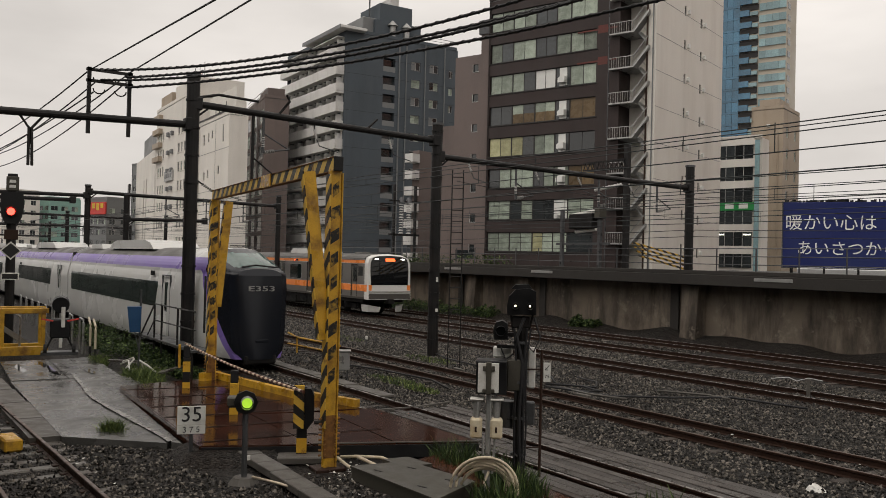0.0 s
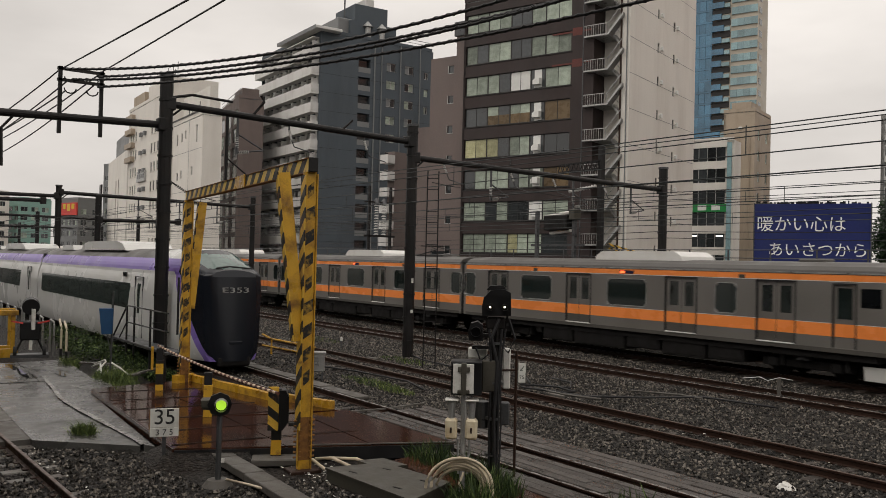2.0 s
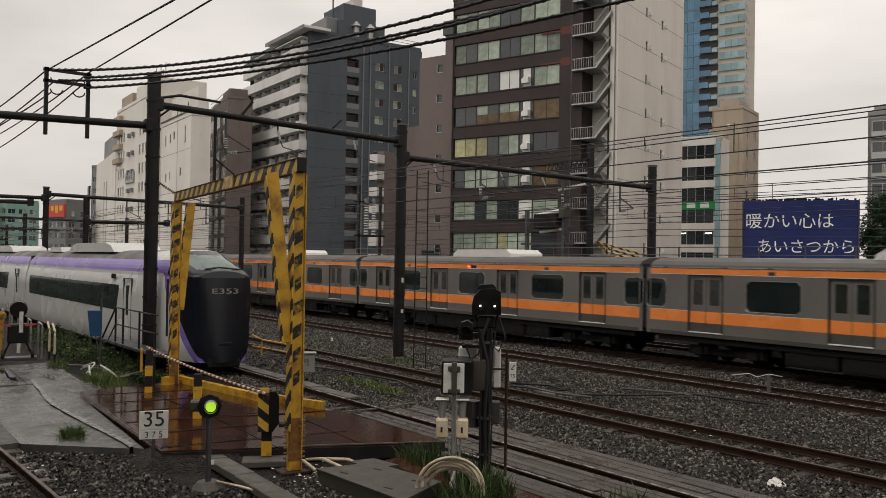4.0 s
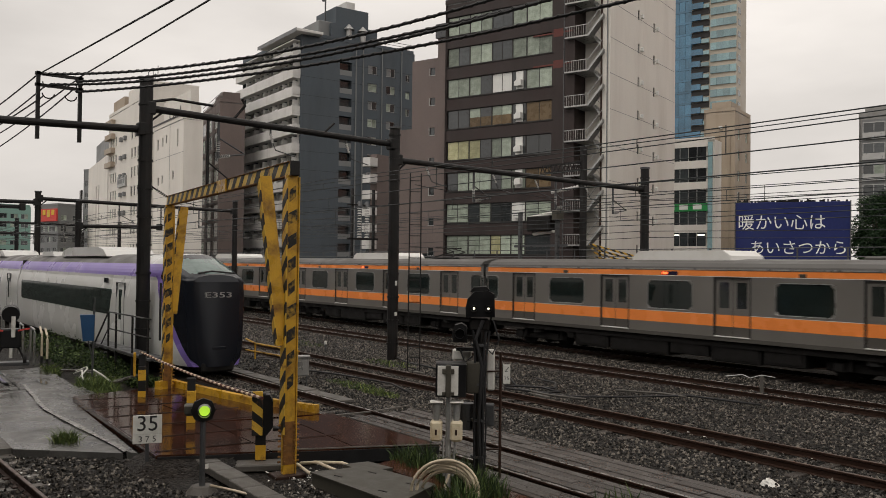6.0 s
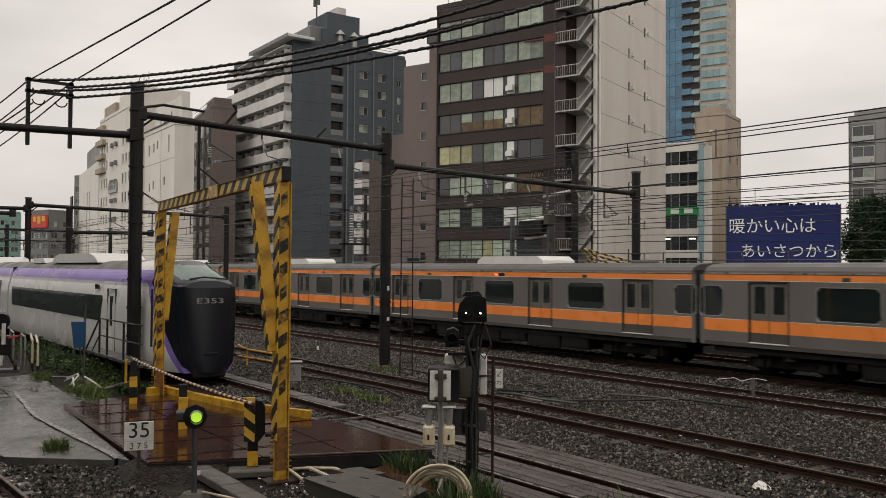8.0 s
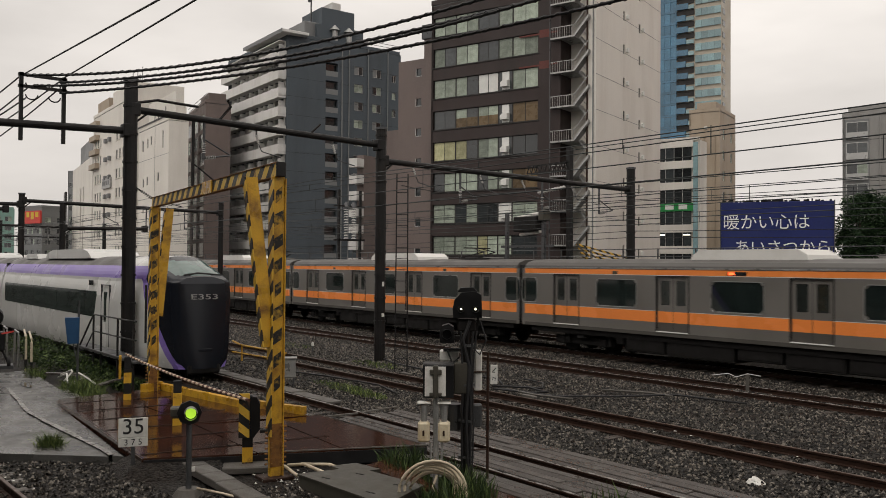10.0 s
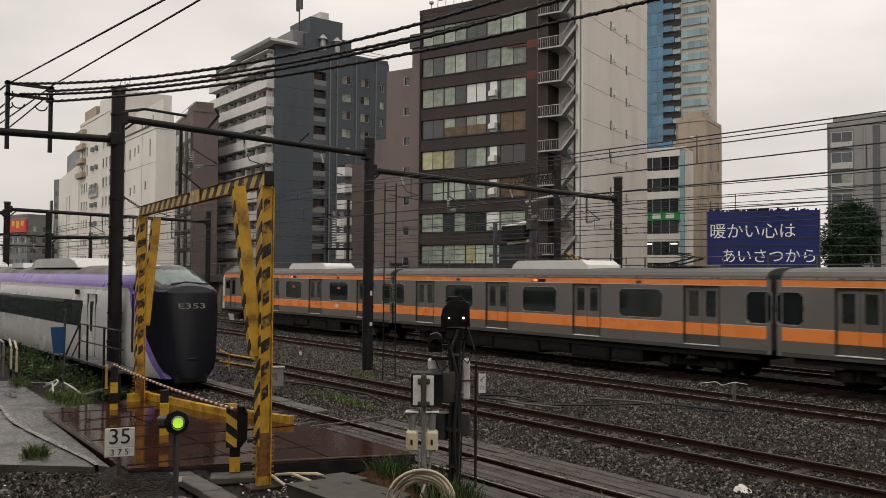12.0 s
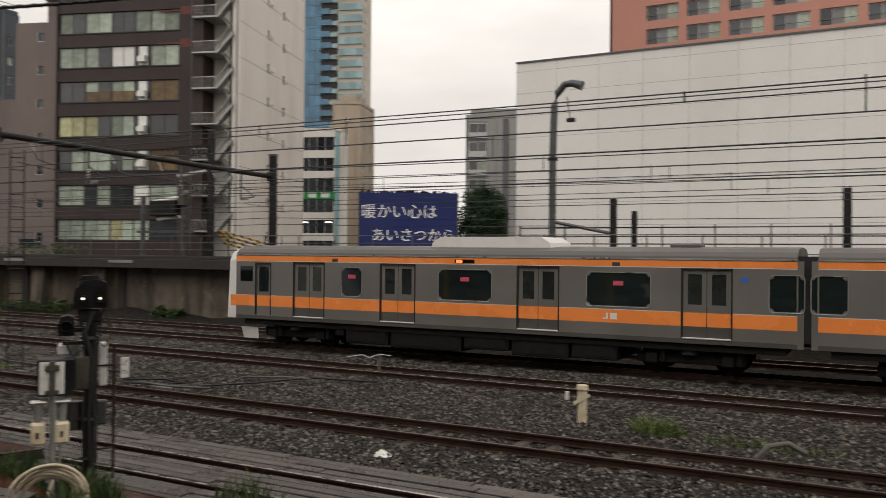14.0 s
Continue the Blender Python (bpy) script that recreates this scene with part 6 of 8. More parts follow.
part("insulator_arm", Geo().tube([(0, 10.9, 7.95), (0.2, 11.2, 8.4), (0.2, 11.1, 8.6)], 0.05, 6), M_DARKSTEEL, near)
part("insulator_arm", Geo().tube([(0, 14.2, 7.85), (0.2, 14.5, 8.2)], 0.04, 6), M_DARKSTEEL, near)
part("y_hanger", Geo().tube([(0, 3.3, 7.1), (0, 3.55, 6.75), (0, 3.55, 5.7)], 0.04, 6).tube([(0, 3.9, 7.1), (0, 3.62, 6.75), (0, 3.65, 5.7)], 0.04, 6), M_DARKSTEEL, near)
part("drop_tube", Geo().tube([(0, 10.05, 7.95), (0, 10.05, 5.55)], 0.05, 8).tube([(0, 10.05, 5.6), (0, 11.1, 5.75)], 0.03, 6).tube([(0, 10.05, 6.5), (0, 11.1, 5.75)], 0.025, 6), M_DARKSTEEL, near)
part("insulator", insulator(Geo(), (0, 10.15, 5.62), (0, 10.55, 5.68)), M_INSUL, near)
part("insulator", insulator(Geo(), (0, 8.45, 5.52), (0, 8.85, 5.28), 7, 0.055), M_BOXGREY, near)
part("line_stay", Geo().tube([(0, 8.2, 5.68), (0, 8.45, 5.52)], 0.025, 6).tube([(0, 8.85, 5.28), (0, 9.75, 5.1)], 0.014, 5), M_CABLE, near)
for y, z in ((12.2, 7.75), (15.1, 7.7), (18.6, 7.15), (21.9, 7.1), (24.2, 7.05), (27.2, 7.0)):
    part("insulator", insulator(Geo(), (0.0, y, z - 0.15), (0.2, y, z - 0.5), 5, 0.05), M_INSUL, near)
    part("pull_off", Geo().tube([(0.2, y, z - 0.5), (0.2, y + 0.1, z - 0.7), (0.2, y + 0.8, z - 0.85)], 0.018, 6).tube([(0, y, z), (0, y, z - 0.2)], 0.035, 6), M_GREYSTEEL, near)
for y0, y1 in ((18.0, 22.5), (23.0, 30.0)):
    part("span_wire", Geo().tube(sagging((0.1, y0, 6.3), (0.1, y1, 6.25), 0.12, 10), 0.013, 5), M_CABLE, near)
part("cable_tag", Geo().box(0.19, 0.22, 17.1, 17.2, 1.45, 1.57, 0.004).box(0.19, 0.22, 17.11, 17.19, 2.55, 2.72, 0.004), M_WHITEBOX, near)

portal(-54.0, [(10.75, -0.2, 7.3), (13.0, -0.2, 6.9), (23.0, -0.2, 7.4)], [(-6.0, 6.5, 10.75, 6.72), (10.75, 6.95, 23.0, 6.75), (13.0, 5.4, 18.0, 5.5), (-6.0, 6.25, 10.0, 6.4)],
       "dark steel portal further along the tracks", ((3.0, 6.5), (15.4, 6.8), (18.0, 6.8), (20.5, 6.8)), 0.17)
portal(-84.0, [(6.0, -0.2, 7.3), (15.0, -0.2, 7.0), (24.0, -0.2, 7.0)], [(-6.0, 6.6, 6.0, 6.6), (6.0, 6.7, 24.0, 6.6), (6.0, 5.6, 15.0, 5.7)], "distant dark steel portal", ((10.0, 6.6), (19.0, 6.6)), 0.17)
portal(-118.0, [(4.0, -0.2, 7.3), (19.0, -0.2, 7.0), (29.0, -0.2, 7.0)], [(-10.0, 6.6, 4.0, 6.6), (4.0, 6.7, 29.0, 6.6), (4.0, 5.2, 19.0, 5.2)], "distant dark steel portal", ((10.0, 6.6), (23.0, 6.6)), 0.17)


def overhead(y, zc, za, zm, seed):
    """Compound overhead line over one track: contact wire, auxiliary wire and carrying wire, with droppers between them."""
    o = thing("overhead_line", "contact wire hung by droppers from two carrying wires", "overhead line", group="overhead lines")
    spans = [-118.0, -84.0, -54.0, -25.8, 22.0, 60.0]
    pts = []
    for a, b in zip(spans, spans[1:]):
        pts += sagging((a, y, zm + 0.1), (b, y, zm + 0.1), 0.16, 12)[(1 if pts else 0):]
    thin = 0.55 if y < 12 else 1.0
    part("carrying_wire", Geo().tube(pts, 0.013 * thin, 5), M_WIRE, o)
    if za:
        part("auxiliary_wire", Geo().tube([(-118.0, y, za), (60.0, y, za)], 0.013, 5), M_WIRE, o)
    part("contact_wire", Geo().tube([(-118.0, y, zc), (60.0, y, zc)], 0.015 * thin, 5), M_WIRE, o)
    k = -78.0 + seed * 1.7
    while k < 20:
        part("dropper", Geo().tube([(k, y, za or zc), (k, y, zm)], 0.013, 4), M_WIRE, o)
        part("dropper", Geo().tube([(k + 3.3, y, zc), (k + 3.3, y, za or zm)], 0.009, 4), M_WIRE, o)
        k += 9.5
    return o


for k, (y, zc, za, zm) in enumerate(((9.75, 5.1, 0.0, 5.22), (14.27, 5.15, 5.56, 6.13), (20.85, 5.25, 5.56, 5.95), (25.3, 5.12, 5.56, 6.1), (28.9, 5.15, 5.56, 6.15))):
    overhead(y, zc, za, zm, k)


def cable(name, label, pts, r, mat=None, twist=0.0):
    c = thing(name, label, "cable", group="overhead cables")
    part("core", Geo().tube(pts, r, 6), mat or M_CABLE, c)
    if twist:
        ps = [Vector(p) for p in pts]
        run, n = [], len(ps)
        total = sum((ps[i + 1] - ps[i]).length for i in range(n - 1))
        m = int(total / twist * 7)
        for k in range(m + 1):
            f = k / m * (n - 1)
            i = min(int(f), n - 2)
            p = ps[i].lerp(ps[i + 1], f - i)
            a = 2 * math.pi * k / 7
            run.append(p + Vector((0, 0, 1)) * math.sin(a) * r * 0.9 + Vector((0.36, -0.93, 0)) * math.cos(a) * r * 0.9)
        part("wrap", Geo().tube(run, r * 0.6, 4), mat or M_CABLE, c)
    return c


for y0, y1, z0, b1, c2 in ((5.2, 16.6, 8.6, -0.1274, 0.0103), (6.1, 16.8, 8.5, -0.0796, 0.0067), (5.4, 16.7, 8.32, -0.110, 0.0090), (6.1, 16.9, 8.2, -0.0620, 0.0050)):
    run = [(-25.8 + u, y0 + (y1 - y0) * u / 26, z0 + b1 * u + c2 * u * u) for u in range(0, 31)]
    cable("feeder_cable", "thick black twisted cable hung across the yard", run, 0.033, None, 0.3)
for y0, y1, z1 in ((5.15, 5.15, 6.56), (6.15, 6.05, 7.91)):
    cable("feeder_wire", "thin black wire running over the yard", sagging((-25.8, y0, 8.62), (14.0, y1, z1), 0.02), 0.02)
for y0, z0, y1, z1 in ((5.1, 8.6, 3.2, 8.3), (6.15, 8.6, 4.6, 8.3), (5.3, 8.3, 3.8, 7.9), (6.0, 8.25, 5.4, 7.9), (5.2, 7.95, 2.6, 7.6)):
    cable("feeder_wire", "black wire running on towards the next portal", sagging((-25.8, y0, z0), (-54.0, y1, z1), 0.5), 0.022)
for y, z in ((31.2, 6.4), (31.2, 5.0), (31.2, 4.7)):
    cable("line_wire", "dark wire strung along the tracks", sagging((-118.0, y, z), (-25.8, y, z), 0.5) + sagging((-25.8, y, z), (24.0, y, z), 0.3)[1:], 0.016)
# clutter of low wires and hangers beyond the parked train
for k in range(9):
    y, z = -4.0 + 3.1 * k, 4.9 + 0.35 * ((k * 3) % 5)
    cable("far_wire", "dark wire far down the yard", sagging((-190.0, y, z + 0.6), (-54.0, y * 0.8 + 3.0, z), 0.6), 0.02)


# ---- posts on the wall top ----
lamp = thing("street_lamp", "dark curved street lamp on the wall top", "street lamp", pose(-12.5, 33.0, TERRACE - 0.02))
arc = [(0, 0, 0), (0, 0, 4.5), (0.05, 0, 6.6), (0.2, 0, 7.1), (0.5, 0, 7.42), (0.85, 0, 7.45)]
part("pole", Geo().tube(arc, 0.15, 12), M_GREYSTEEL, lamp)
part("lamp_head", Geo().tube([(0.8, 0, 7.46), (1.25, 0, 7.3)], 0.14, 10, 0.2), M_GREYSTEEL, lamp)
part("collar", Geo().tube([(0, 0, 4.3), (0, 0, 4.42)], 0.22, 12), M_DARKSTEEL, lamp)
part("side_arm", Geo().tube([(0.1, 0, 1.75), (2.6, 0, 1.25)], 0.07, 8), M_GREYSTEEL, lamp)
part("speaker", Geo().tube([(0.6, 0, 6.9), (0.75, 0, 6.0)], 0.02, 5).box(0.6, 0.95, -0.1, 0.1, 5.85, 6.02, 0.03), M_DARKSTEEL, lamp)
for x, h, w in ((-9.9, 2.65, 0.12), (-9.05, 2.15, 0.1), (-1.44, 2.85, 0.14), (9.0, 2.8, 0.14)):
    p = thing("steel_post", "short dark steel post on the wall top", "post", pose(x, 33.0, TERRACE - 0.02), group="wall top posts")
    part("shaft", Geo().box(-w, w, -w, w, 0, h, 0.02), M_DARKSTEEL, p)
    part("base_plate", Geo().box(-w * 1.8, w * 1.8, -w * 1.8, w * 1.8, 0, 0.05, 0.01), M_DARKSTEEL, p)
cross = thing("wire_rack", "low rack of dark pipes on the wall top", "pipe rack", pose(0, 33.0, TERRACE - 0.02))
for z in (0.85, 1.15, 1.5):
    part("pipe", Geo().tube([(-14.0, 0.1, z), (26.0, 0.1, z)], 0.03, 6), M_GREYSTEEL, cross)
for k in range(20):
    part("upright", Geo().box(-14 + 2 * k, -13.95 + 2 * k, 0.06, 0.14, 0, 1.6), M_GREYSTEEL, cross)

# lattice mast, transformer and pipework before the brown block
mast = thing("lattice_arm_mast", "steel mast with a lattice arm and hanging gear", "catenary mast", pose(-34.3, 36.0, TERRACE - 0.12))
part("column", Geo().box(-0.16, 0.16, -0.16, 0.16, 0, 7.4, 0.03), M_DARKSTEEL, mast)
arm = Geo()
for z in (6.1, 6.55):
    for y in (-0.2, 0.2):
        arm.beam((-3.4, y, z), (0, y, z), 0.06)
for k in range(9):
    arm.beam((-3.4 + 0.38 * k, -0.2, 6.1), (-3.21 + 0.38 * k, -0.2, 6.55), 0.04).beam((-3.21 + 0.38 * k, -0.2, 6.55), (-3.02 + 0.38 * k, -0.2, 6.1), 0.04)
part("lattice_arm", arm, M_DARKSTEEL, mast)
part("bush", insulator(Geo(), (-2.6, 0, 4.9), (-0.3, 0, 5.1), 10, 0.12), M_INSUL, mast)
gear = thing("line_switch_gear", "grey line switch with white tubes on a frame", "switch gear", pose(-38.6, 35.0, TERRACE - 0.12))
part("frame", Geo().box(-0.1, 0.1, -0.1, 0.1, 0, 3.7).box(3.1, 3.3, -0.1, 0.1, 0, 3.9).box(-0.5, 4.0, -0.06, 0.06, 1.55, 1.7), M_GREYSTEEL, gear)
part("case", Geo().box(0.9, 2.9, -0.35, 0.35, 2.5, 3.4, 0.05), M_UNDER, gear)
part("tube", Geo().tube([(0.7, 0, 3.3), (3.0, 0, 3.55)], 0.13, 10), M_WHITEBOX, gear)
part("tube", Geo().tube([(1.2, 0, 2.35), (2.9, 0, 2.5)], 0.12, 10), M_WHITEBOX, gear)
part("box", Geo().box(3.0, 3.45, -0.3, 0.3, 3.1, 3.7, 0.04), M_BOXGREY, gear)
arr = thing("line_arrester", "pair of tall pale ribbed insulators on a dark frame", "insulator", pose(-54.0, 33.0, TERRACE - 0.12))
part("frame", Geo().box(-0.1, 0.1, -0.9, -0.75, 0, 6.0).box(-0.1, 0.1, 0.95, 1.1, 0, 6.0).box(-0.1, 0.1, -1.2, 1.4, 2.2, 2.35).box(-0.1, 0.1, -1.2, 1.4, 4.75, 4.85), M_DARKSTEEL, arr)
for y in (-0.2, 0.45):
    part("insulator", insulator(Geo(), (0, y, 2.35), (0, y, 4.7), 12, 0.2), M_INSUL, arr)
    part("cap", Geo().tube([(0, y, 4.7), (0, y, 4.95), (0, y, 5.1)], 0.26, 10, 0.08), M_GREYSTEEL, arr)
barrier = thing("hazard_barrier", "striped yellow and black barrier leaning on the wall top", "barrier", pose(-29.5, 33.2, TERRACE + 0.0))
for k in range(4):
    part("bar", Geo().beam((-1.6, 0.15 * k, 1.5 - 0.22 * k), (1.9, 0.15 * k, 0.75 - 0.22 * k), 0.09), M_HAZARD_D, barrier)


# ---- foreground: paving, deck, crossing boards ----
def facing(x, y, z=0.0, extra=0.0):
    """A pose at (x, y, z) whose -y side looks back to where the line of sight comes from, the viewing platform at the origin."""
    return pose(x, y, z, 0, 0, math.degrees(math.atan2(-x, y)) + extra)


paving = thing("concrete_paving", "wet grey concrete slabs with dark joints and puddles", "paving", kind="structure")
for poly in (((-28.3, 3.3), (-24.1, 3.08), (-24.0, 4.42), (-28.4, 4.6)), ((-28.4, 4.64), (-24.0, 4.46), (-23.9, 5.75), (-28.7, 6.0)),
             ((-24.06, 3.06), (-16.6, 2.98), (-15.2, 4.48), (-15.76, 4.5), (-18.02, 4.39), (-20.48, 4.28), (-22.56, 4.46), (-23.96, 4.58)),
             ((-23.96, 4.66), (-22.56, 4.54), (-20.48, 4.36), (-18.02, 4.47), (-15.76, 4.58), (-15.15, 4.54), (-14.95, 4.66), (-21.2, 5.08), (-21.5, 5.9), (-23.86, 5.9))):
    part("slab", Geo().prism(poly, -0.28, -0.02 + rnd.uniform(-0.012, 0.012)), M_CONC, paving)
M_MORTAR = node_mat("pale_mortar", (0.22, 0.215, 0.20), 0.3, 0, 0.3, 6, 50, 0.3, dirt=(0.05, 0.048, 0.045), dirt_amount=0.95, dirt_scale=2.5, spec=0.6)
g = Geo()
seam = [(-24.9, 4.69), (-23.7, 4.58), (-22.56, 4.5), (-21.5, 4.38), (-20.48, 4.32), (-19.2, 4.36), (-18.02, 4.43), (-16.9, 4.47), (-15.76, 4.54), (-15.2, 4.52)]
for k, (x, y) in enumerate(seam):
    w = 0.035 + 0.05 * abs(noise.noise((x * 1.7, y, 3.1)))
    g.v += [(x, y - w, -0.003), (x, y + w * 1.3, -0.003)]
    if k:
        g.f.append((2 * k - 2, 2 * k, 2 * k + 1, 2 * k - 1))
part("mortar_seam", g, M_MORTAR, paving, "pale washed-out mortar seam")
g = Geo()
for k, (x, y) in enumerate([(-23.2, 4.62), (-22.9, 4.95), (-22.1, 5.15), (-21.6, 5.5)]):
    g.v += [(x, y - 0.05, -0.002), (x + 0.08, y + 0.05, -0.002)]
    if k:
        g.f.append((2 * k - 2, 2 * k, 2 * k + 1, 2 * k - 1))
part("mortar_seam", g, M_MORTAR, paving)
kerb = thing("siding_kerb", "pale concrete slabs along the siding rail", "kerb", kind="structure")
for k in range(6):
    xa = -29.0 + 2.05 * k
    part("slab", Geo().prism(((xa, 2.25 + 0.036 * k), (xa + 2.0, 2.28 + 0.036 * k), (xa + 2.0, 2.9 + 0.03 * k), (xa, 2.9 + 0.03 * k)), -0.25, -0.04), M_KERB, kerb)

puddle_mat = node_mat("puddle", (0.02, 0.02, 0.02), 0.03, 0, 0.2, 2, 10, 0.0, 0.02, spec=0.8)
pud = thing("puddles", "shallow rain puddles lying on the slabs", "puddle", kind="stuff")
for cx, cy, rx, ry in ((-26.3, 4.3, 1.6, 0.1), (-25.2, 5.2, 0.6, 0.1), (-26.5, 3.6, 0.9, 0.1)):
    n = 26
    part("puddle", Geo().add([(cx + rx * math.cos(2 * math.pi * k / n) * (1 + 0.25 * noise.noise((cx, k * 0.6, 1))), cy + ry * math.sin(2 * math.pi * k / n) * (1 + 0.3 * noise.noise((cy, k * 0.6, 2))), -0.004) for k in range(n)], [tuple(range(n))]), puddle_mat, pud)

deck = thing("steel_deck", "wet reddish-brown plate deck with a raised edge over the ballast", "deck", kind="structure")
plates = [((-21.3, 5.12), (-19.0, 5.0), (-19.2, 6.4), (-21.5, 6.3)), ((-18.97, 5.0), (-16.6, 4.86), (-16.5, 6.5), (-19.17, 6.4)), ((-16.57, 4.86), (-14.1, 4.72), (-13.35, 6.4), (-16.47, 6.5)),
          ((-21.5, 6.33), (-19.2, 6.43), (-18.9, 8.1), (-21.75, 7.45)), ((-19.17, 6.43), (-16.47, 6.53), (-16.0, 8.85), (-18.87, 8.1)), ((-16.44, 6.53), (-13.33, 6.43), (-12.75, 7.75), (-15.98, 8.0)), ((-15.98, 8.03), (-12.74, 7.78), (-12.15, 9.12), (-15.95, 9.08))]
for poly in plates:
    part("deck_plate", Geo().prism(poly, 0.07, 0.11 + rnd.uniform(-0.006, 0.006)), M_DECK, deck)
# the right-hand bar is black in place of the dark gap under the raised edge
for p0, p1 in (((-14.1, 4.72), (-12.15, 9.12)), ((-21.3, 5.12), (-14.1, 4.72))):
    low = p1[0] > -13
    part("edge_bar", Geo().beam((*p0, -0.03 if low else 0.03), (*p1, -0.03 if low else 0.03), 0.06, 0.22 if low else 0.14), M_BLACKP if low else M_DECK, deck)
part("edge_strip", Geo().beam((-13.35, 6.43, 0.118), (-12.15, 9.12, 0.118), 0.03, 0.02), M_KERB, deck, "worn pale edge strip")
for k in range(6):
    part("seam", Geo().beam((-20.6 + 1.25 * k, 5.1 - 0.07 * k, 0.119), (-20.2 + 1.25 * k, 7.4 + 0.15 * k, 0.119), 0.02, 0.01), M_UNDER, deck)
part("side_plate", Geo().prism(((-12.0, 7.7), (-7.0, 7.55), (-7.0, 8.35), (-12.2, 8.55)), -0.14, -0.02), M_DECK, deck)

g = Geo()
rim = [((-14.85, 4.79), (-14.8, 4.3)), ((-14.12, 4.69), (-13.85, 4.25)), ((-13.95, 5.1), (-13.35, 4.95)), ((-13.62, 5.85), (-13.1, 5.75))]
for k, (a, b) in enumerate(rim):
    g.v += [(*a, 0.05), ((a[0] + b[0]) / 2, (a[1] + b[1]) / 2, -0.03), (*b, -0.17)]
    if k:
        q = 3 * k
        g.f += [(q - 3, q - 2, q + 1, q), (q - 2, q - 1, q + 2, q + 1)]
solid("ballast_shoulder", g, M_BALLAST, "ballast banked up against the plate deck edge", "ballast", kind="stuff")

boards = thing("crossing_boards", "weathered grey timber boards laid between and beside the rails", "boards", kind="structure")
for y0, y1 in ((8.62, 8.84), (8.86, 9.10), (9.32, 9.52), (9.54, 9.74), (9.76, 9.96), (9.98, 10.17), (10.40, 10.62), (10.64, 10.86), (10.88, 11.1), (11.12, 11.34)):
    x = -16.1 + rnd.uniform(-0.15, 0.15)
    while x < 13:
        ln = rnd.uniform(3.2, 4.4)
        h = -0.03 + rnd.uniform(-0.012, 0.012)
        part("board", Geo().box(x, x + ln - 0.02, y0 + 0.012, y1 - 0.012, h - 0.1, h, 0.008), M_PLANK, boards)
        x += ln
part("end_strip", Geo().beam((-16.25, 8.6, 0.0), (-16.2, 10.2, 0.0), 0.05, 0.03), M_KERB, boards)
part("end_strip", Geo().beam((-16.2, 10.3, 0.0), (-16.4, 11.4, 0.0), 0.05, 0.03), M_KERB, boards)
part("bearer", Geo().box(-16.0, 13, 8.5, 8.62, -0.16, -0.03), M_WOODSLEEPER, boards)

trough = thing("cable_trough", "concrete cable trough with grey lids in the ballast", "cable trough", kind="structure")
for k in range(9):
    part("lid", Geo().box(-0.28, 0.28, -0.17, 0.17, -0.1, 0.02 + rnd.uniform(-0.01, 0.01), 0.012), M_KERB, trough, at=pose(-13.75 + 0.58 * k, 5.42 - 0.018 * k, 0, 0, 0, -1.5 + rnd.uniform(-2, 2)))
for k in range(9):
    part("lid", Geo().box(-0.48, 0.48, -0.2, 0.2, -0.1, -0.03, 0.012) if k == 0 else bpy.data.meshes["lid_long"], M_KERB, trough, at=pose(-26.5 + 1.0 * k, 10.85 - 0.02 * k, rnd.uniform(-0.01, 0.01), 0, 0, rnd.uniform(-1, 1))).data.name = "lid_long"


M_RUSTY = node_mat("rusty_yellow", (0.22, 0.10, 0.025), 0.65, 0, 0.3, 5, 60, 0.2, dirt=(0.06, 0.025, 0.012), dirt_amount=0.9, dirt_scale=6)


# ---- the striped clearance gate ----
gate = thing("clearance_gate", "tall worn yellow steel gate with black hazard stripes over the deck", "gate", pose(-12.57, 6.34, 0, 0, 0, 173.4))
GL = 8.9
for x0 in (0.0, GL):
    leg = part("leg", Geo().box(x0 - 0.06, x0 + 0.06, -0.098, 0.098, -0.15, 4.78, 0.01), M_YELLOW, gate)
    part("edge_stripe", Geo().box(x0 - 0.12, x0 + 0.10, 0.100, 0.120, 0.55, 4.72), M_HAZARD_Z, leg, "striped edge plate")
    part("flange", Geo().box(x0 - 0.09, x0 + 0.09, -0.118, -0.1, -0.15, 4.75), M_YELLOW, leg)
    e0, e1 = (0.12, 0.46) if x0 == 0.0 else (-0.12, -0.36)
    br = part("brace", Geo().beam((x0, e0, 2.0), (x0, e1, 4.74), 0.1, 0.2), M_YELLOW, gate)
    part("edge_stripe", Geo().beam((x0, e0 + 0.112, 2.0), (x0, e1 + 0.112, 4.74), 0.13, 0.02), M_HAZARD_Z, br)
    part("foot_plate", Geo().box(x0 - 0.2, x0 + 0.2, -0.26, 0.26, -0.16, -0.1, 0.01), M_RAIL, leg)
    part("rust_patch", Geo().box(x0 - 0.066, x0 - 0.06, -0.11, 0.11, 0.05, 0.75), M_RUSTY, leg, "rusted lower plate")
    for k in range(8):
        z = 0.1 + 0.085 * k
        for q in (-0.08, 0.08):
            part("bolt", Geo().tube([(x0 - 0.10, q, z), (x0 - 0.06, q, z)], 0.02, 6), M_RUSTY, leg)
            part("bolt", Geo().tube([(x0 - 0.03, q * 1.7, z), (x0 - 0.03, q * 2.25, z)], 0.018, 6), M_RUSTY, leg)
    for k in range(9):
        z = 1.3 + 0.385 * k
        w = 0.055 + 0.03 * ((k * 5) % 4) / 3
        part("stencil_mark", Geo().along_x([(-w, z + 0.05), (w, z - 0.05), (w, z + 0.15), (-w, z + 0.24)], x0 - 0.064, x0 - 0.06), M_CHIPBLACK, leg, "chipped black mark")
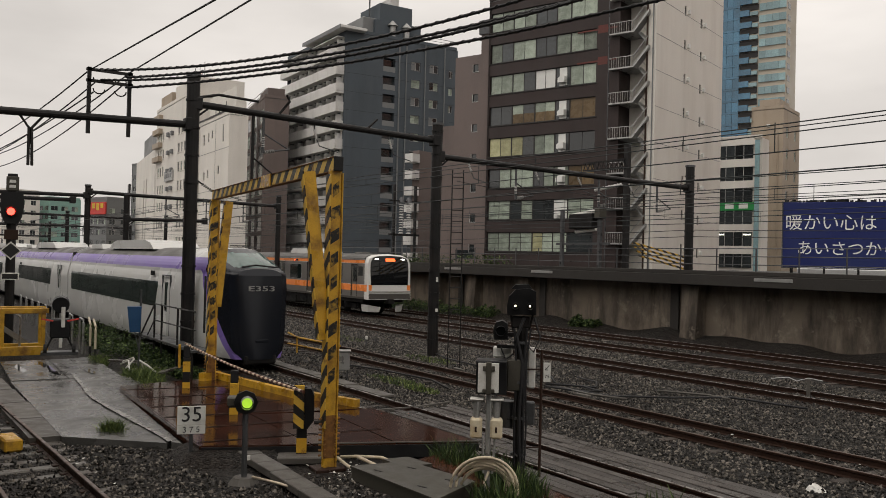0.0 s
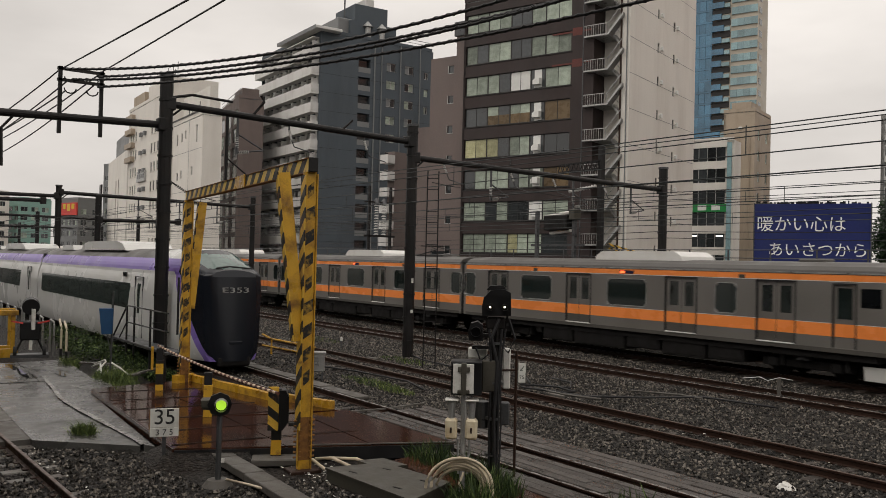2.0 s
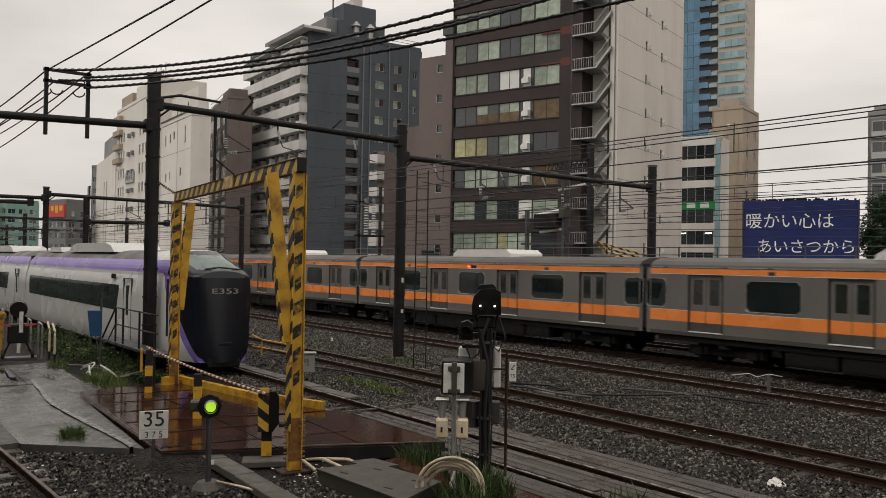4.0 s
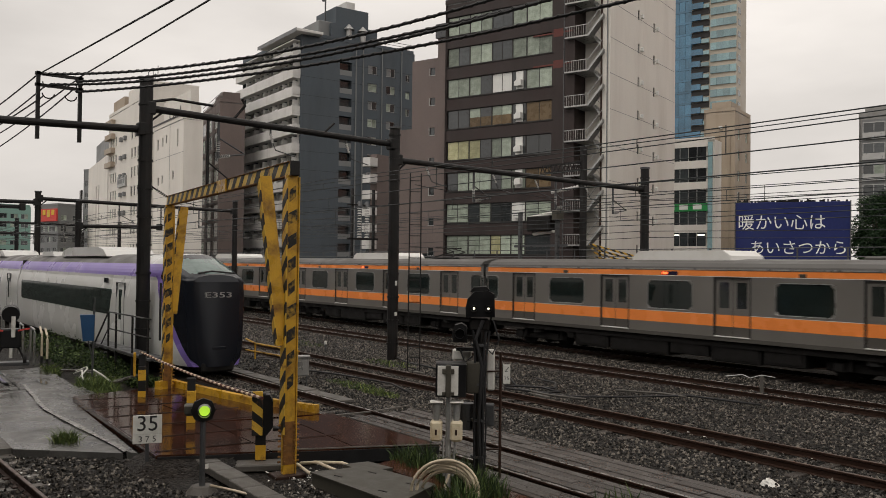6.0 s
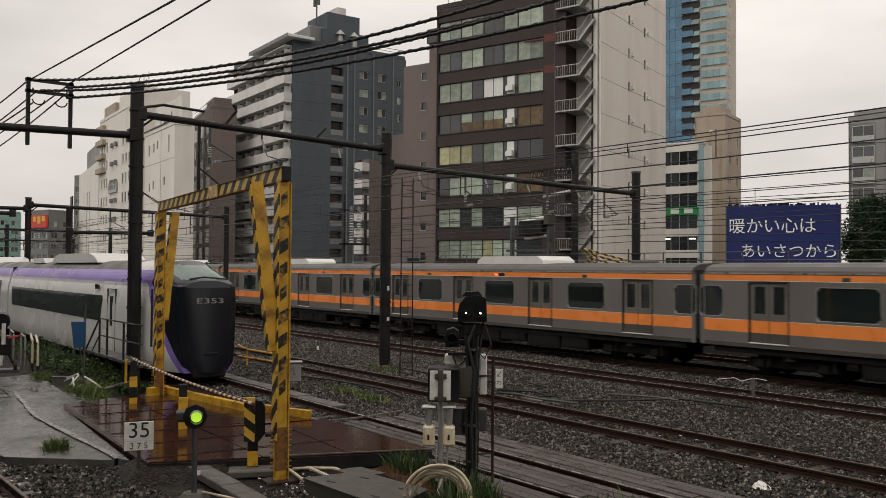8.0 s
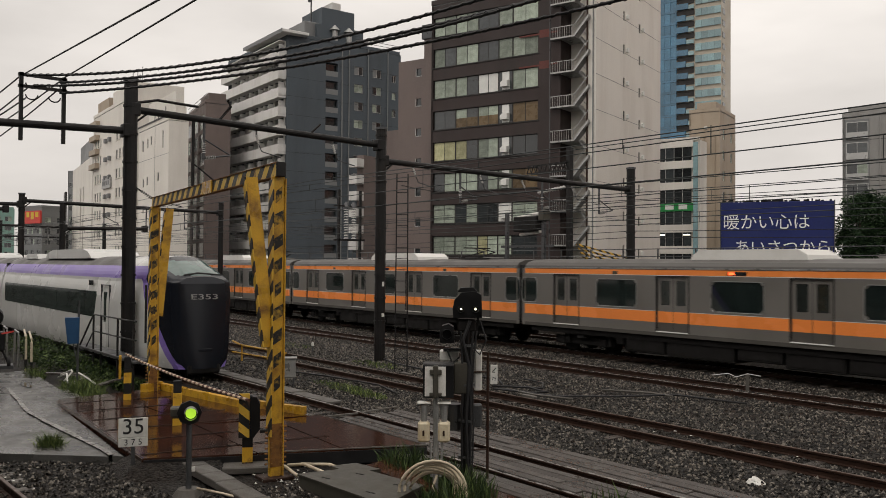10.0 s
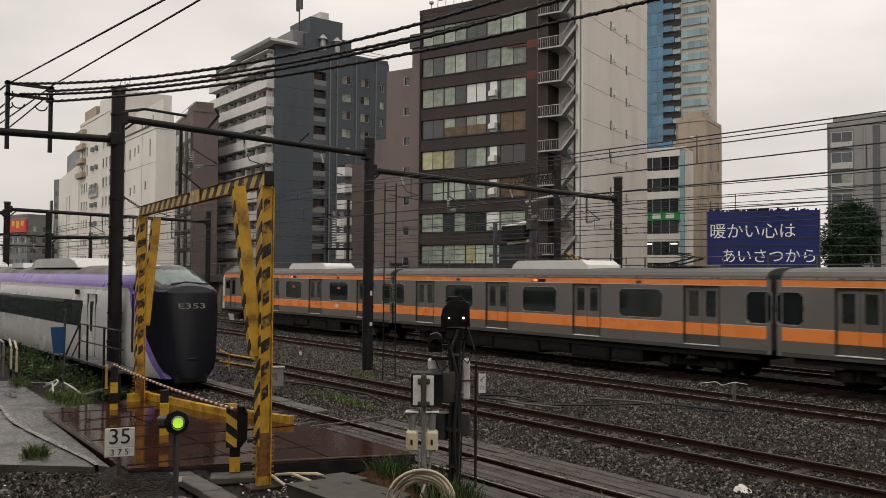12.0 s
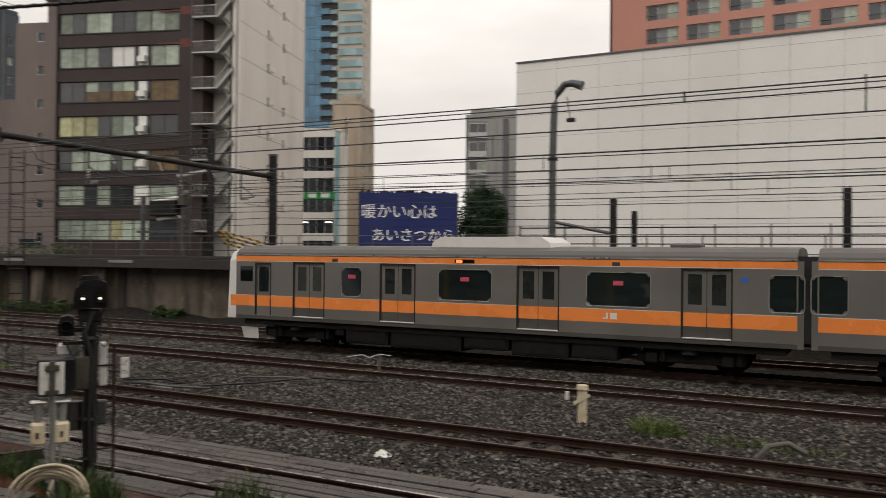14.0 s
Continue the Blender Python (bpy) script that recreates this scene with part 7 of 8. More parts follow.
part("beam", Geo().box(-0.12, GL + 0.15, -0.05, 0.05, 4.78, 5.0, 0.01), M_HAZARD_X, gate, "striped beam")
part("beam_flange", Geo().box(-0.12, GL + 0.15, -0.07, 0.07, 5.0, 5.012).box(-0.12, GL + 0.15, -0.07, 0.07, 4.768, 4.78), M_RUSTY, gate)
part("splice_plate", Geo().box(3.6, 4.25, 0.05, 0.08, 4.76, 5.02, 0.006), M_YELLOW, gate)
part("end_box", Geo().box(-0.17, -0.12, -0.08, 0.08, 4.77, 5.01, 0.01), M_DARKSTEEL, gate)

# crossing bar with its striped posts
for x, y, h in ((-20.4, 6.42, 1.12), (-16.62, 6.22, 1.0), (-13.34, 6.215, 1.12)):
    p = thing("striped_post", "short yellow and black striped steel post on the deck", "post", facing(x, y, 0.0), group="striped posts")
    part("shaft", Geo().box(-0.088, 0.088, -0.08, 0.08, -0.14, h * 0.75, 0.012), M_HAZARD_P, p)
    part("head", Geo().box(-0.08, 0.08, -0.075, 0.075, h * 0.75, h, 0.012), M_BLACKP, p)
    if x > -14:
        part("stripe_plate", Geo().box(-0.15, 0.03, -0.13, -0.09, 0.42, 1.16, 0.006), M_HAZARD_D, p)
        part("motor_box", Geo().along_y([(0.035, 0.42), (0.1, 0.42), (0.2, 0.55), (0.2, 0.98), (0.14, 1.1), (0.035, 1.1)], -0.13, 0.16), M_BLACKBOX, p)
        part("shaft_end", Geo().tube([(0.2, 0, 0.5), (0.36, 0, 0.5)], 0.035, 8), M_DARKSTEEL, p)
        part("foot_slab", Geo().box(-0.4, 0.5, -0.35, 0.35, -0.14, -0.02, 0.02), M_KERB, p)
    elif x < -20:
        part("fork", Geo().box(-0.2, -0.14, -0.06, 0.06, 0.6, 1.16, 0.006), M_YELLOW, p)
bar = thing("crossing_bar", "thin striped bar lying across the striped posts", "barrier bar", pose(-20.4, 6.42, 1.1, 0, 0, math.degrees(math.atan2(-0.4, 7.0))))
part("bar", Geo().tube(sagging((-0.15, 0, 0.06), (7.6, 0, 0.02), 0.06, 12), 0.027, 8), M_BAR, bar)

ykerb = thing("yellow_kerb", "worn yellow steel kerb along the deck edge", "kerb")
for p0, p1 in (((-21.6, 7.62), (-17.75, 8.15)), ((-18.0, 8.25), (-16.2, 8.85))):
    part("kerb_bar", Geo().beam((*p0, 0.19), (*p1, 0.19), 0.14, 0.17), M_YELLOW, ykerb)
part("kerb_bar", Geo().beam((-21.6, 7.62, 0.21), (-21.3, 7.1, 0.21), 0.2, 0.2), M_YELLOW, ykerb)


# ---- signals and signs ----
d = thing("distance_sign", "square white sign with black numbers on a short post", "sign", facing(-14.18, 4.57))
part("plate", Geo().box(-0.23, 0.23, -0.012, 0.012, 0.46, 0.78, 0.006), M_SIGNWHITE, d)
part("lower_plate", Geo().box(-0.23, 0.23, -0.012, 0.012, 0.31, 0.456, 0.004), M_SIGNWHITE, d)
part("post", Geo().box(-0.03, 0.03, 0.014, 0.06, -0.2, 0.75), M_GREYSTEEL, d)
letters("number", "35", 0.36, M_INK, d, pose(0, -0.014, 0.63), 0.002)
letters("number", "3 7 5", 0.14, M_INK, d, pose(0, -0.014, 0.38), 0.002)

s = thing("dwarf_signal", "round black dwarf signal with a lit yellow-green lens on a post", "signal lamp", facing(-12.42, 4.84))
part("post", Geo().tube([(0, 0.05, -0.15), (0, 0.05, 0.95)], 0.045, 10), M_GREYSTEEL, s)
part("base", Geo().tube([(0, 0.05, -0.16), (0, 0.05, -0.06)], 0.24, 14, 0.16), M_KERB, s)
part("disc", Geo().tube([(0, -0.02, 1.09), (0, 0.03, 1.09)], 0.185, 8), M_BLACKBOX, s, at=pose(0, 0, 0))
part("hood", Geo().tube([(0.02, -0.17, 1.09), (0.02, -0.02, 1.09)], 0.092, 18, 0.1, cap=False), M_GALV, s, "pale metal lens hood")
part("lens", Geo().tube([(0.02, -0.08, 1.09), (0.02, -0.03, 1.09)], 0.078, 18), M_LAMP_G, s, "glowing yellow-green lens")
part("rear_case", Geo().box(-0.28, -0.02, 0.03, 0.28, 1.02, 1.16, 0.02), M_BOXGREY, s)
part("tag", Geo().box(0.04, 0.09, 0.0, 0.02, 0.2, 0.27), M_WHITEBOX, s)

m = thing("yard_signal", "tall dark signal post with a two-lamp black head and cable boxes", "signal", facing(-10.02, 8.28))
part("post", Geo().tube([(0, 0, -0.2), (0.02, 0, 2.45)], 0.075, 12), M_DARKSTEEL, m)
head = part("head", Geo().along_y([(-0.21, 2.54), (-0.22, 2.68), (-0.19, 2.82), (-0.09, 2.93), (0.12, 2.95), (0.22, 2.9), (0.23, 2.55)], -0.14, 0.2), M_BLACKBOX, m)
for q in (-0.09, 0.13):
    part("hood", Geo().tube([(q, -0.22, 2.68), (q, -0.13, 2.68)], 0.05, 12, 0.05, cap=False), M_BLACKBOX, m)
    part("lamp", Geo().tube([(q, -0.165, 2.68), (q, -0.145, 2.68)], 0.015, 12), M_LAMP_W, m, "small lit white lamp")
part("bracket", Geo().box(-0.14, 0.14, -0.08, 0.1, 2.34, 2.52, 0.02), M_DARKSTEEL, m)
part("side_lamp", Geo().along_y([(-0.40, 2.16), (-0.42, 2.3), (-0.38, 2.42), (-0.28, 2.45), (-0.2, 2.4), (-0.19, 2.16)], -0.16, 0.14), M_BLACKBOX, m)
part("side_lamp_hood", Geo().tube([(-0.3, -0.27, 2.3), (-0.3, -0.15, 2.3)], 0.075, 12, 0.075, cap=False), M_BLACKBOX, m)
part("side_arm", Geo().box(-0.2, 0.0, -0.04, 0.04, 2.2, 2.26).box(-0.36, 0.0, -0.04, 0.04, 2.02, 2.07), M_DARKSTEEL, m)
part("rear_hood", Geo().along_y([(-0.16, 2.93), (-0.1, 3.0), (0.1, 3.01), (0.16, 2.94)], -0.05, 0.2), M_BLACKBOX, m)
part("head_brace", Geo().beam((-0.12, -0.02, 2.3), (-0.16, -0.05, 2.56), 0.03).beam((0.12, -0.02, 2.3), (0.18, -0.05, 2.56), 0.03), M_DARKSTEEL, m)
for q, w in ((-0.07, 0.02), (0.07, 0.022), (0.11, 0.016)):
    part("bound_cable", Geo().tube([(q * 1.4, -0.09, 2.34), (q, -0.1, 2.0), (q * 0.8, -0.1, 1.5), (q, -0.09, 0.9), (q * 0.8, -0.09, -0.1)], w, 6), M_CABLE, m)
for z in (0.4, 0.95, 1.5, 2.1):
    part("cable_band", Geo().tube([(0.0, 0, z), (0.0, 0, z + 0.035)], 0.13, 12), M_GREYSTEEL, m)
part("white_case", Geo().box(-0.42, -0.12, 0.1, 0.34, 1.86, 2.02, 0.02), M_WHITEBOX, m)
part("white_case", Geo().box(0.12, 0.24, 0.1, 0.34, 1.4, 2.02, 0.02), M_WHITEBOX, m)
part("grey_case", Geo().box(-0.2, 0.04, -0.12, 0.12, 1.38, 1.86, 0.02), M_BOXGREY, m)
part("transformer", Geo().tube([(-0.19, 0.12, 0.8), (-0.19, 0.12, 1.2)], 0.12, 14), M_GREYSTEEL, m)
part("side_case", Geo().box(0.1, 0.24, 0.06, 0.2, 0.85, 1.2, 0.02), M_GREYSTEEL, m)
part("conduit", Geo().tube([(0.05, -0.1, 2.5), (-0.06, -0.13, 2.2), (0.04, -0.12, 1.8), (0.0, -0.12, 1.0), (0.04, -0.1, -0.1)], 0.028, 8), M_CABLE, m)
part("loop_cable", Geo().tube([(0.2, 0, 2.5), (0.3, -0.03, 2.2), (0.2, -0.05, 1.98), (0.08, -0.05, 2.1)], 0.016, 6).tube([(-0.3, -0.05, 2.05), (-0.22, -0.06, 1.85), (-0.1, -0.06, 1.95)], 0.016, 6), M_CABLE, m)
part("ladder_rod", Geo().tube([(0.33, 0.12, 0.05), (0.33, 0.12, 2.0)], 0.022, 8), M_RAIL, m)
for z in (0.5, 1.1, 1.7):
    part("ladder_rung", Geo().tube([(0.02, 0.05, z), (0.33, 0.12, z)], 0.014, 6), M_RAIL, m)

bx = thing("lamp_box_post", "post with a white-backed black case and two cream lamp housings", "signal box", facing(-10.0, 7.68))
part("post", Geo().tube([(0.0, 0, -0.2), (0.0, 0, 1.4)], 0.045, 10), M_GALV, bx)
part("case", Geo().box(-0.2, 0.26, -0.06, 0.34, 1.37, 1.87, 0.015), M_BLACKBOX, bx)
part("white_back", Geo().box(-0.17, 0.14, -0.082, -0.062, 1.4, 1.84, 0.006), M_WHITEBOX, bx)
part("bracket", Geo().box(-0.05, 0.03, -0.13, -0.084, 1.38, 1.86, 0.01).box(-0.1, 0.08, -0.12, -0.09, 1.72, 1.8, 0.01).box(-0.1, 0.08, -0.12, -0.09, 1.4, 1.46, 0.01), M_BOXGREY, bx)
for q, mt in ((-0.17, M_WHITEBOX), (0.13, M_CREAM)):
    hs = part("housing", Geo().box(q - 0.1, q + 0.08, -0.1, 0.1, 0.72, 1.02, 0.03), M_CREAM, bx, "cream lamp housing")
    part("clear_cover", Geo().tube([(q - 0.01, 0, 1.02), (q - 0.01, 0, 1.27)], 0.045, 12, 0.065), M_GALV, hs)
    part("lid", Geo().box(q - 0.11, q + 0.09, -0.1, 0.1, 1.285, 1.31, 0.01), M_WHITEBOX, hs)
    part("catch", Geo().box(q - 0.03, q + 0.0, -0.115, -0.1, 0.82, 0.9, 0.004), M_RAIL, hs)
part("thin_pipe", Geo().tube([(0.02, -0.06, 0.68), (0.02, -0.06, 1.4)], 0.014, 6).tube([(-0.08, -0.02, 0.72), (-0.06, -0.02, 0.2)], 0.02, 6).tube([(0.1, -0.02, 0.72), (0.07, -0.02, 0.2)], 0.02, 6), M_GALV, bx)

coil = thing("hose_coil", "coil of cream-coloured hose leaning by the lamp post", "hose", facing(-9.78, 7.46, -0.04))
for k in range(7):
    r0, ox, oz, oy = 0.30 + 0.022 * k, 0.03 * math.sin(k * 2.1), 0.012 * k - 0.02, -0.03 * k + 0.08
    pts = [(ox + r0 * 1.12 * math.cos(2 * math.pi * q / 28), oy + 0.03 * math.sin(4 * math.pi * q / 28 + k), 0.08 + oz + r0 * math.sin(2 * math.pi * q / 28)) for q in range(29)]
    smooth(part("hose_turn", Geo().tube(pts, 0.022, 7), M_HOSE, coil))
part("hose_tail", Geo().tube([(0.06, -0.1, 0.36), (0.0, -0.12, 0.2), (0.1, -0.14, 0.0), (0.2, -0.15, -0.14)], 0.02, 6), M_HOSE, coil)

pit = thing("cable_pit", "low grey-green steel cable pit with a ridged cover", "cable pit")
top = ((-11.75, 6.35), (-11.6, 7.3), (-10.1, 7.5), (-9.6, 6.5))
part("box", Geo().prism(top, -0.25, 0.05), M_BOXGREY, pit)
cx, cy = sum(p[0] for p in top) / 4, sum(p[1] for p in top) / 4
part("cover", Geo().prism([(cx + (x - cx) * 1.03, cy + (y - cy) * 1.03) for x, y in top], 0.05, 0.08), M_BOXGREY, pit)
for x, y in ((-11.3, 6.55), (-11.2, 7.1), (-10.3, 7.2), (-10.2, 6.65)):
    part("slot", Geo().beam((x - 0.08, y - 0.01, 0.083), (x + 0.08, y + 0.03, 0.083), 0.03, 0.006), M_UNDER, pit)
solid("pit_step", Geo().prism(((-12.0, 7.05), (-11.95, 7.5), (-11.35, 7.6), (-11.4, 7.1)), -0.2, 0.06), M_BOXGREY, "grey concrete block beside the cable pit", "concrete block")

for k, (pts, r) in enumerate((([(-12.9, 6.75, -0.06), (-12.5, 6.85, 0.02), (-12.0, 6.95, -0.04), (-11.7, 7.15, -0.05)], 0.03), ([(-12.8, 6.95, -0.05), (-12.2, 7.15, 0.03), (-11.9, 7.3, -0.04)], 0.03), ([(-13.1, 6.5, -0.07), (-12.75, 6.62, -0.03), (-12.2, 6.55, -0.06)], 0.028), ([(-12.35, 4.95, -0.05), (-11.8, 5.1, -0.03), (-11.2, 5.35, -0.06)], 0.02))):
    smooth(solid("loose_pipe", Geo().tube(pts, r, 7), M_HOSE, "cream plastic pipe lying on the ballast", "pipe", group="loose pipes"))
for pts in ([(-24.4, 12.7, -0.08), (-22.5, 13.0, -0.05), (-20.0, 13.3, -0.06), (-18.6, 12.9, -0.08)], [(-25.6, 17.2, -0.08), (-24.0, 16.6, -0.05), (-21.5, 16.4, -0.06), (-19.0, 16.9, -0.05), (-18.0, 16.2, -0.07)],
            [(-18.0, 15.8, -0.06), (-17.0, 16.3, -0.03), (-16.2, 16.2, -0.05), (-16.4, 15.7, -0.04), (-17.4, 15.6, -0.05)], [(-17.6, 15.5, -0.06), (-15.4, 15.75, -0.02), (-14.6, 17.1, -0.04), (-13.9, 18.6, -0.04), (-12.0, 19.0, -0.06)],
            [(-18.6, 17.6, -0.06), (-17.4, 17.2, -0.02), (-16.8, 16.6, -0.05), (-17.8, 16.0, -0.05)]):
    smooth(solid("ground_cable", Geo().tube(pts, 0.028, 6), M_CABLE, "black cable lying loose on the ballast", "cable", group="ground cables"))
for pts in ([(-17.3, 15.7, -0.05), (-16.0, 15.5, -0.03), (-15.0, 15.9, -0.05)], [(-15.6, 17.7, -0.04), (-14.4, 18.3, -0.03), (-13.8, 18.4, -0.05)]):
    smooth(solid("grey_pipe", Geo().tube(pts, 0.03, 6), M_KERB, "grey pipe lying on the ballast", "pipe", group="loose pipes"))

km = thing("track_marker", "small white marker post with a black arrow and number", "marker", facing(-18.03, 15.89))
part("plate", Geo().box(-0.1, 0.1, -0.02, 0.02, -0.02, 0.52, 0.006), M_SIGNWHITE, km)
part("stake", Geo().box(-0.02, 0.02, 0.022, 0.05, -0.2, 0.4), M_GREYSTEEL, km)
letters("number", "75", 0.14, M_INK, km, pose(0, -0.022, 0.13), 0.002)
part("arrow", Geo().beam((0.06, -0.022, 0.45), (-0.04, -0.022, 0.33), 0.006, 0.02).beam((-0.05, -0.022, 0.32), (-0.05, -0.022, 0.40), 0.006, 0.02).beam((-0.05, -0.022, 0.32), (0.03, -0.022, 0.32), 0.006, 0.02), M_INK, km)

hyd = thing("cream_standpipe", "short cream-painted standpipe with a slanted arm", "standpipe", facing(-5.67, 17.03))
part("body", Geo().tube([(0, 0, -0.2), (0, 0, 0.55)], 0.1, 14), M_CREAM, hyd)
part("cap", Geo().tube([(0, 0, 0.55), (0, 0, 0.64)], 0.13, 14, 0.11), M_CREAM, hyd)
part("arm", Geo().beam((-0.17, -0.08, 0.26), (0.14, -0.1, 0.45), 0.06, 0.07), M_CREAM, hyd)
part("tag", Geo().box(-0.36, -0.28, 0.1, 0.13, 0.3, 0.48, 0.006), M_WHITEBOX, hyd)

bond = thing("rail_bond_post", "short pale stake with a white cable tee between the tracks", "stake", facing(-13.35, 21.15))
part("stake", Geo().box(-0.05, 0.05, -0.04, 0.04, -0.2, 0.36, 0.01), M_KERB, bond)
part("lead", Geo().tube([(-0.95, 0, 0.3), (-0.5, 0.05, 0.36), (-0.3, 0, 0.28), (0, 0, 0.38), (0.35, 0, 0.33)], 0.013, 6), M_GALV, bond)
solid("white_rubbish", Geo().tube([(-7.72, 12.5, -0.16), (-7.72, 12.5, -0.12), (-7.71, 12.5, -0.1), (-7.7, 12.5, -0.085)], 0.16, 12, 0.05), M_WHITEBOX, "crumpled white rubbish on the ballast", "rubbish")
solid("white_rubbish", Geo().tube([(-2.0, 15.4, -0.12), (-1.8, 15.5, 0.1), (-1.5, 15.6, 0.16), (-1.2, 15.6, 0.02)], 0.05, 8), M_KERB, "pale broken pipe on the ballast", "rubbish")
for x, y, c in ((-24.6, 14.9, 0.05), (-21.0, 14.95, 0.06), (-15.7, 15.05, 0.04)):
    solid("junction_lead", Geo().box(x - 0.25, x + 0.25, y - 0.05, y + 0.05, -0.12, c, 0.015), M_KERB, "pale rail joint cover beside the rail", "rail joint", group="rail joints")
gb = thing("relay_box", "small grey-green relay box beside the track", "relay box", facing(-21.9, 11.4))
part("case", Geo().box(-0.24, 0.24, -0.15, 0.15, 0.1, 0.62, 0.02), M_GALV, gb)
part("lid", Geo().box(-0.27, 0.27, -0.18, 0.18, 0.62, 0.67, 0.01), M_GALV, gb)
part("legs", Geo().box(-0.2, -0.15, -0.1, 0.1, -0.2, 0.1).box(0.15, 0.2, -0.1, 0.1, -0.2, 0.1), M_GREYSTEEL, gb)
yr = thing("low_yellow_rail", "low yellow pipe rail beside the track", "rail")
part("rail", Geo().tube([(-29.3, 13.0, 0.5), (-28.5, 13.0, 0.4), (-25.1, 13.0, 0.42)], 0.035, 8), M_YELLOW, yr)
part("rail", Geo().tube([(-29.3, 13.0, 0.1), (-25.1, 13.0, 0.16)], 0.03, 8), M_YELLOW, yr)
for x in (-28.5, -25.2):
    part("leg", Geo().tube([(x, 13.0, -0.2), (x, 13.0, 0.42)], 0.035, 8), M_YELLOW, yr)
ladder = thing("mast_ladder", "thin dark steel ladder standing beside the track", "ladder", pose(-22.5, 15.8, 0, 0, 0, 60))
for q in (-0.2, 0.2):
    part("stile", Geo().tube([(q, 0, -0.2), (q * 0.9, 0, 6.3)], 0.022, 6), M_DARKSTEEL, ladder)
for k in range(17):
    part("rung", Geo().tube([(-0.2, 0, 0.3 + 0.36 * k), (0.2, 0, 0.3 + 0.36 * k)], 0.014, 5), M_DARKSTEEL, ladder)
# white signal lamp pair far down beside the main track
for x, y in ((-29.6, 16.5),):
    t = thing("ground_lamp", "tiny pale ground lamp between the tracks", "lamp", facing(x, y))
    part("stem", Geo().box(-0.03, 0.03, -0.03, 0.03, -0.2, 0.1), M_GREYSTEEL, t)
    part("lamp", Geo().box(-0.05, 0.05, -0.05, 0.05, 0.1, 0.24, 0.02), M_WHITEBOX, t)


# ---- the left corner: work frame, signal, hoops, service platform ----
fr = thing("yellow_work_frame", "yellow steel work frame on the paving", "work frame", pose(-30.2, 3.5, 0.05, 0, 0, 86))
for x in (0.05, 1.25):
    for y in (0.0, 1.1):
        part("upright", Geo().box(x - 0.06, x + 0.06, y - 0.06, y + 0.06, -0.1, 1.35, 0.01), M_YELLOW, fr)
part("base_beam", Geo().box(-0.9, 1.4, -0.1, 0.1, -0.1, 0.18, 0.01), M_YELLOW, fr)
part("base_beam", Geo().box(-0.9, 1.4, 1.0, 1.2, -0.1, 0.18, 0.01), M_YELLOW, fr)
part("top_beam", Geo().box(-0.9, 1.4, -0.08, 0.08, 1.25, 1.42, 0.01), M_YELLOW, fr)
part("top_beam", Geo().box(-0.9, 1.4, 1.02, 1.18, 1.25, 1.42, 0.01), M_YELLOW, fr)
part("cross_beam", Geo().box(-0.05, 0.1, 0.08, 1.02, 1.26, 1.38, 0.01).box(1.2, 1.32, 0.08, 1.02, 1.26, 1.38, 0.01), M_RAIL, fr)
part("stair_side", Geo().beam((-0.9, 0.3, 1.5), (0.9, 1.6, 0.1), 0.05, 0.16), M_GALV, fr)
part("post_pipe", Geo().tube([(0.6, 0.5, -0.1), (0.6, 0.5, 1.1), (0.5, 0.5, 1.2)], 0.035, 8), M_GALV, fr)
rs = thing("red_signal", "trackside signal showing red on a dark post with plates", "signal", facing(-32.75, 4.05))
part("post", Geo().tube([(0, 0.1, -0.2), (0, 0.1, 6.0)], 0.16, 10), M_DARKSTEEL, rs)
part("head", Geo().along_y([(-0.32, 4.5), (-0.2, 4.25), (0.2, 4.25), (0.32, 4.5), (0.38, 4.9), (0.34, 5.35), (-0.34, 5.35), (-0.38, 4.9)], -0.1, 0.08), M_BLACKBOX, rs)
part("lens", Geo().tube([(-0.03, -0.14, 4.68), (-0.03, -0.1, 4.68)], 0.13, 16), M_LAMP_R, rs, "glowing red lens")
part("hood", Geo().tube([(-0.03, -0.3, 4.68), (-0.03, -0.1, 4.68)], 0.17, 16, 0.17, cap=False), M_BLACKBOX, rs)
part("number_case", Geo().box(-0.2, 0.2, -0.1, 0.05, 5.4, 5.9, 0.02), M_BOXGREY, rs)
for q in (5.5, 5.68):
    part("number_bar", Geo().box(-0.1, 0.1, -0.104, -0.1, q, q + 0.1), M_WHITEBOX, rs)
part("rear_plate", Geo().box(-0.22, 0.22, -0.06, 0.0, 3.7, 4.05, 0.01), M_RAIL, rs)
part("diamond_plate", Geo().along_y([(0, 3.0), (0.34, 3.32), (0, 3.64), (-0.34, 3.32)], -0.1, -0.07), M_WHITEBOX, rs)
part("diamond_inner", Geo().along_y([(0, 3.06), (0.28, 3.32), (0, 3.58), (-0.28, 3.32)], -0.11, -0.1), M_INK, rs)
part("small_plate", Geo().box(-0.28, 0.28, -0.12, -0.06, 2.3, 2.55, 0.006), M_WHITEBOX, rs)
part("small_plate_inner", Geo().box(-0.24, 0.24, -0.126, -0.12, 2.34, 2.51), M_INK, rs)
mc = thing("point_machine_stand", "dark wheeled machine with a round cover and white tube", "machine", facing(-29.5, 5.15, 0.05))
part("base", Geo().box(-0.55, 0.55, -0.3, 0.3, -0.04, 0.06, 0.01), M_GREYSTEEL, mc)
part("body", Geo().box(-0.3, 0.3, -0.2, 0.25, 0.5, 1.1, 0.04), M_BLACKBOX, mc)
part("round_cover", Geo().tube([(0.0, -0.1, 1.55), (0.0, 0.25, 1.6)], 0.26, 14), M_BLACKBOX, mc)
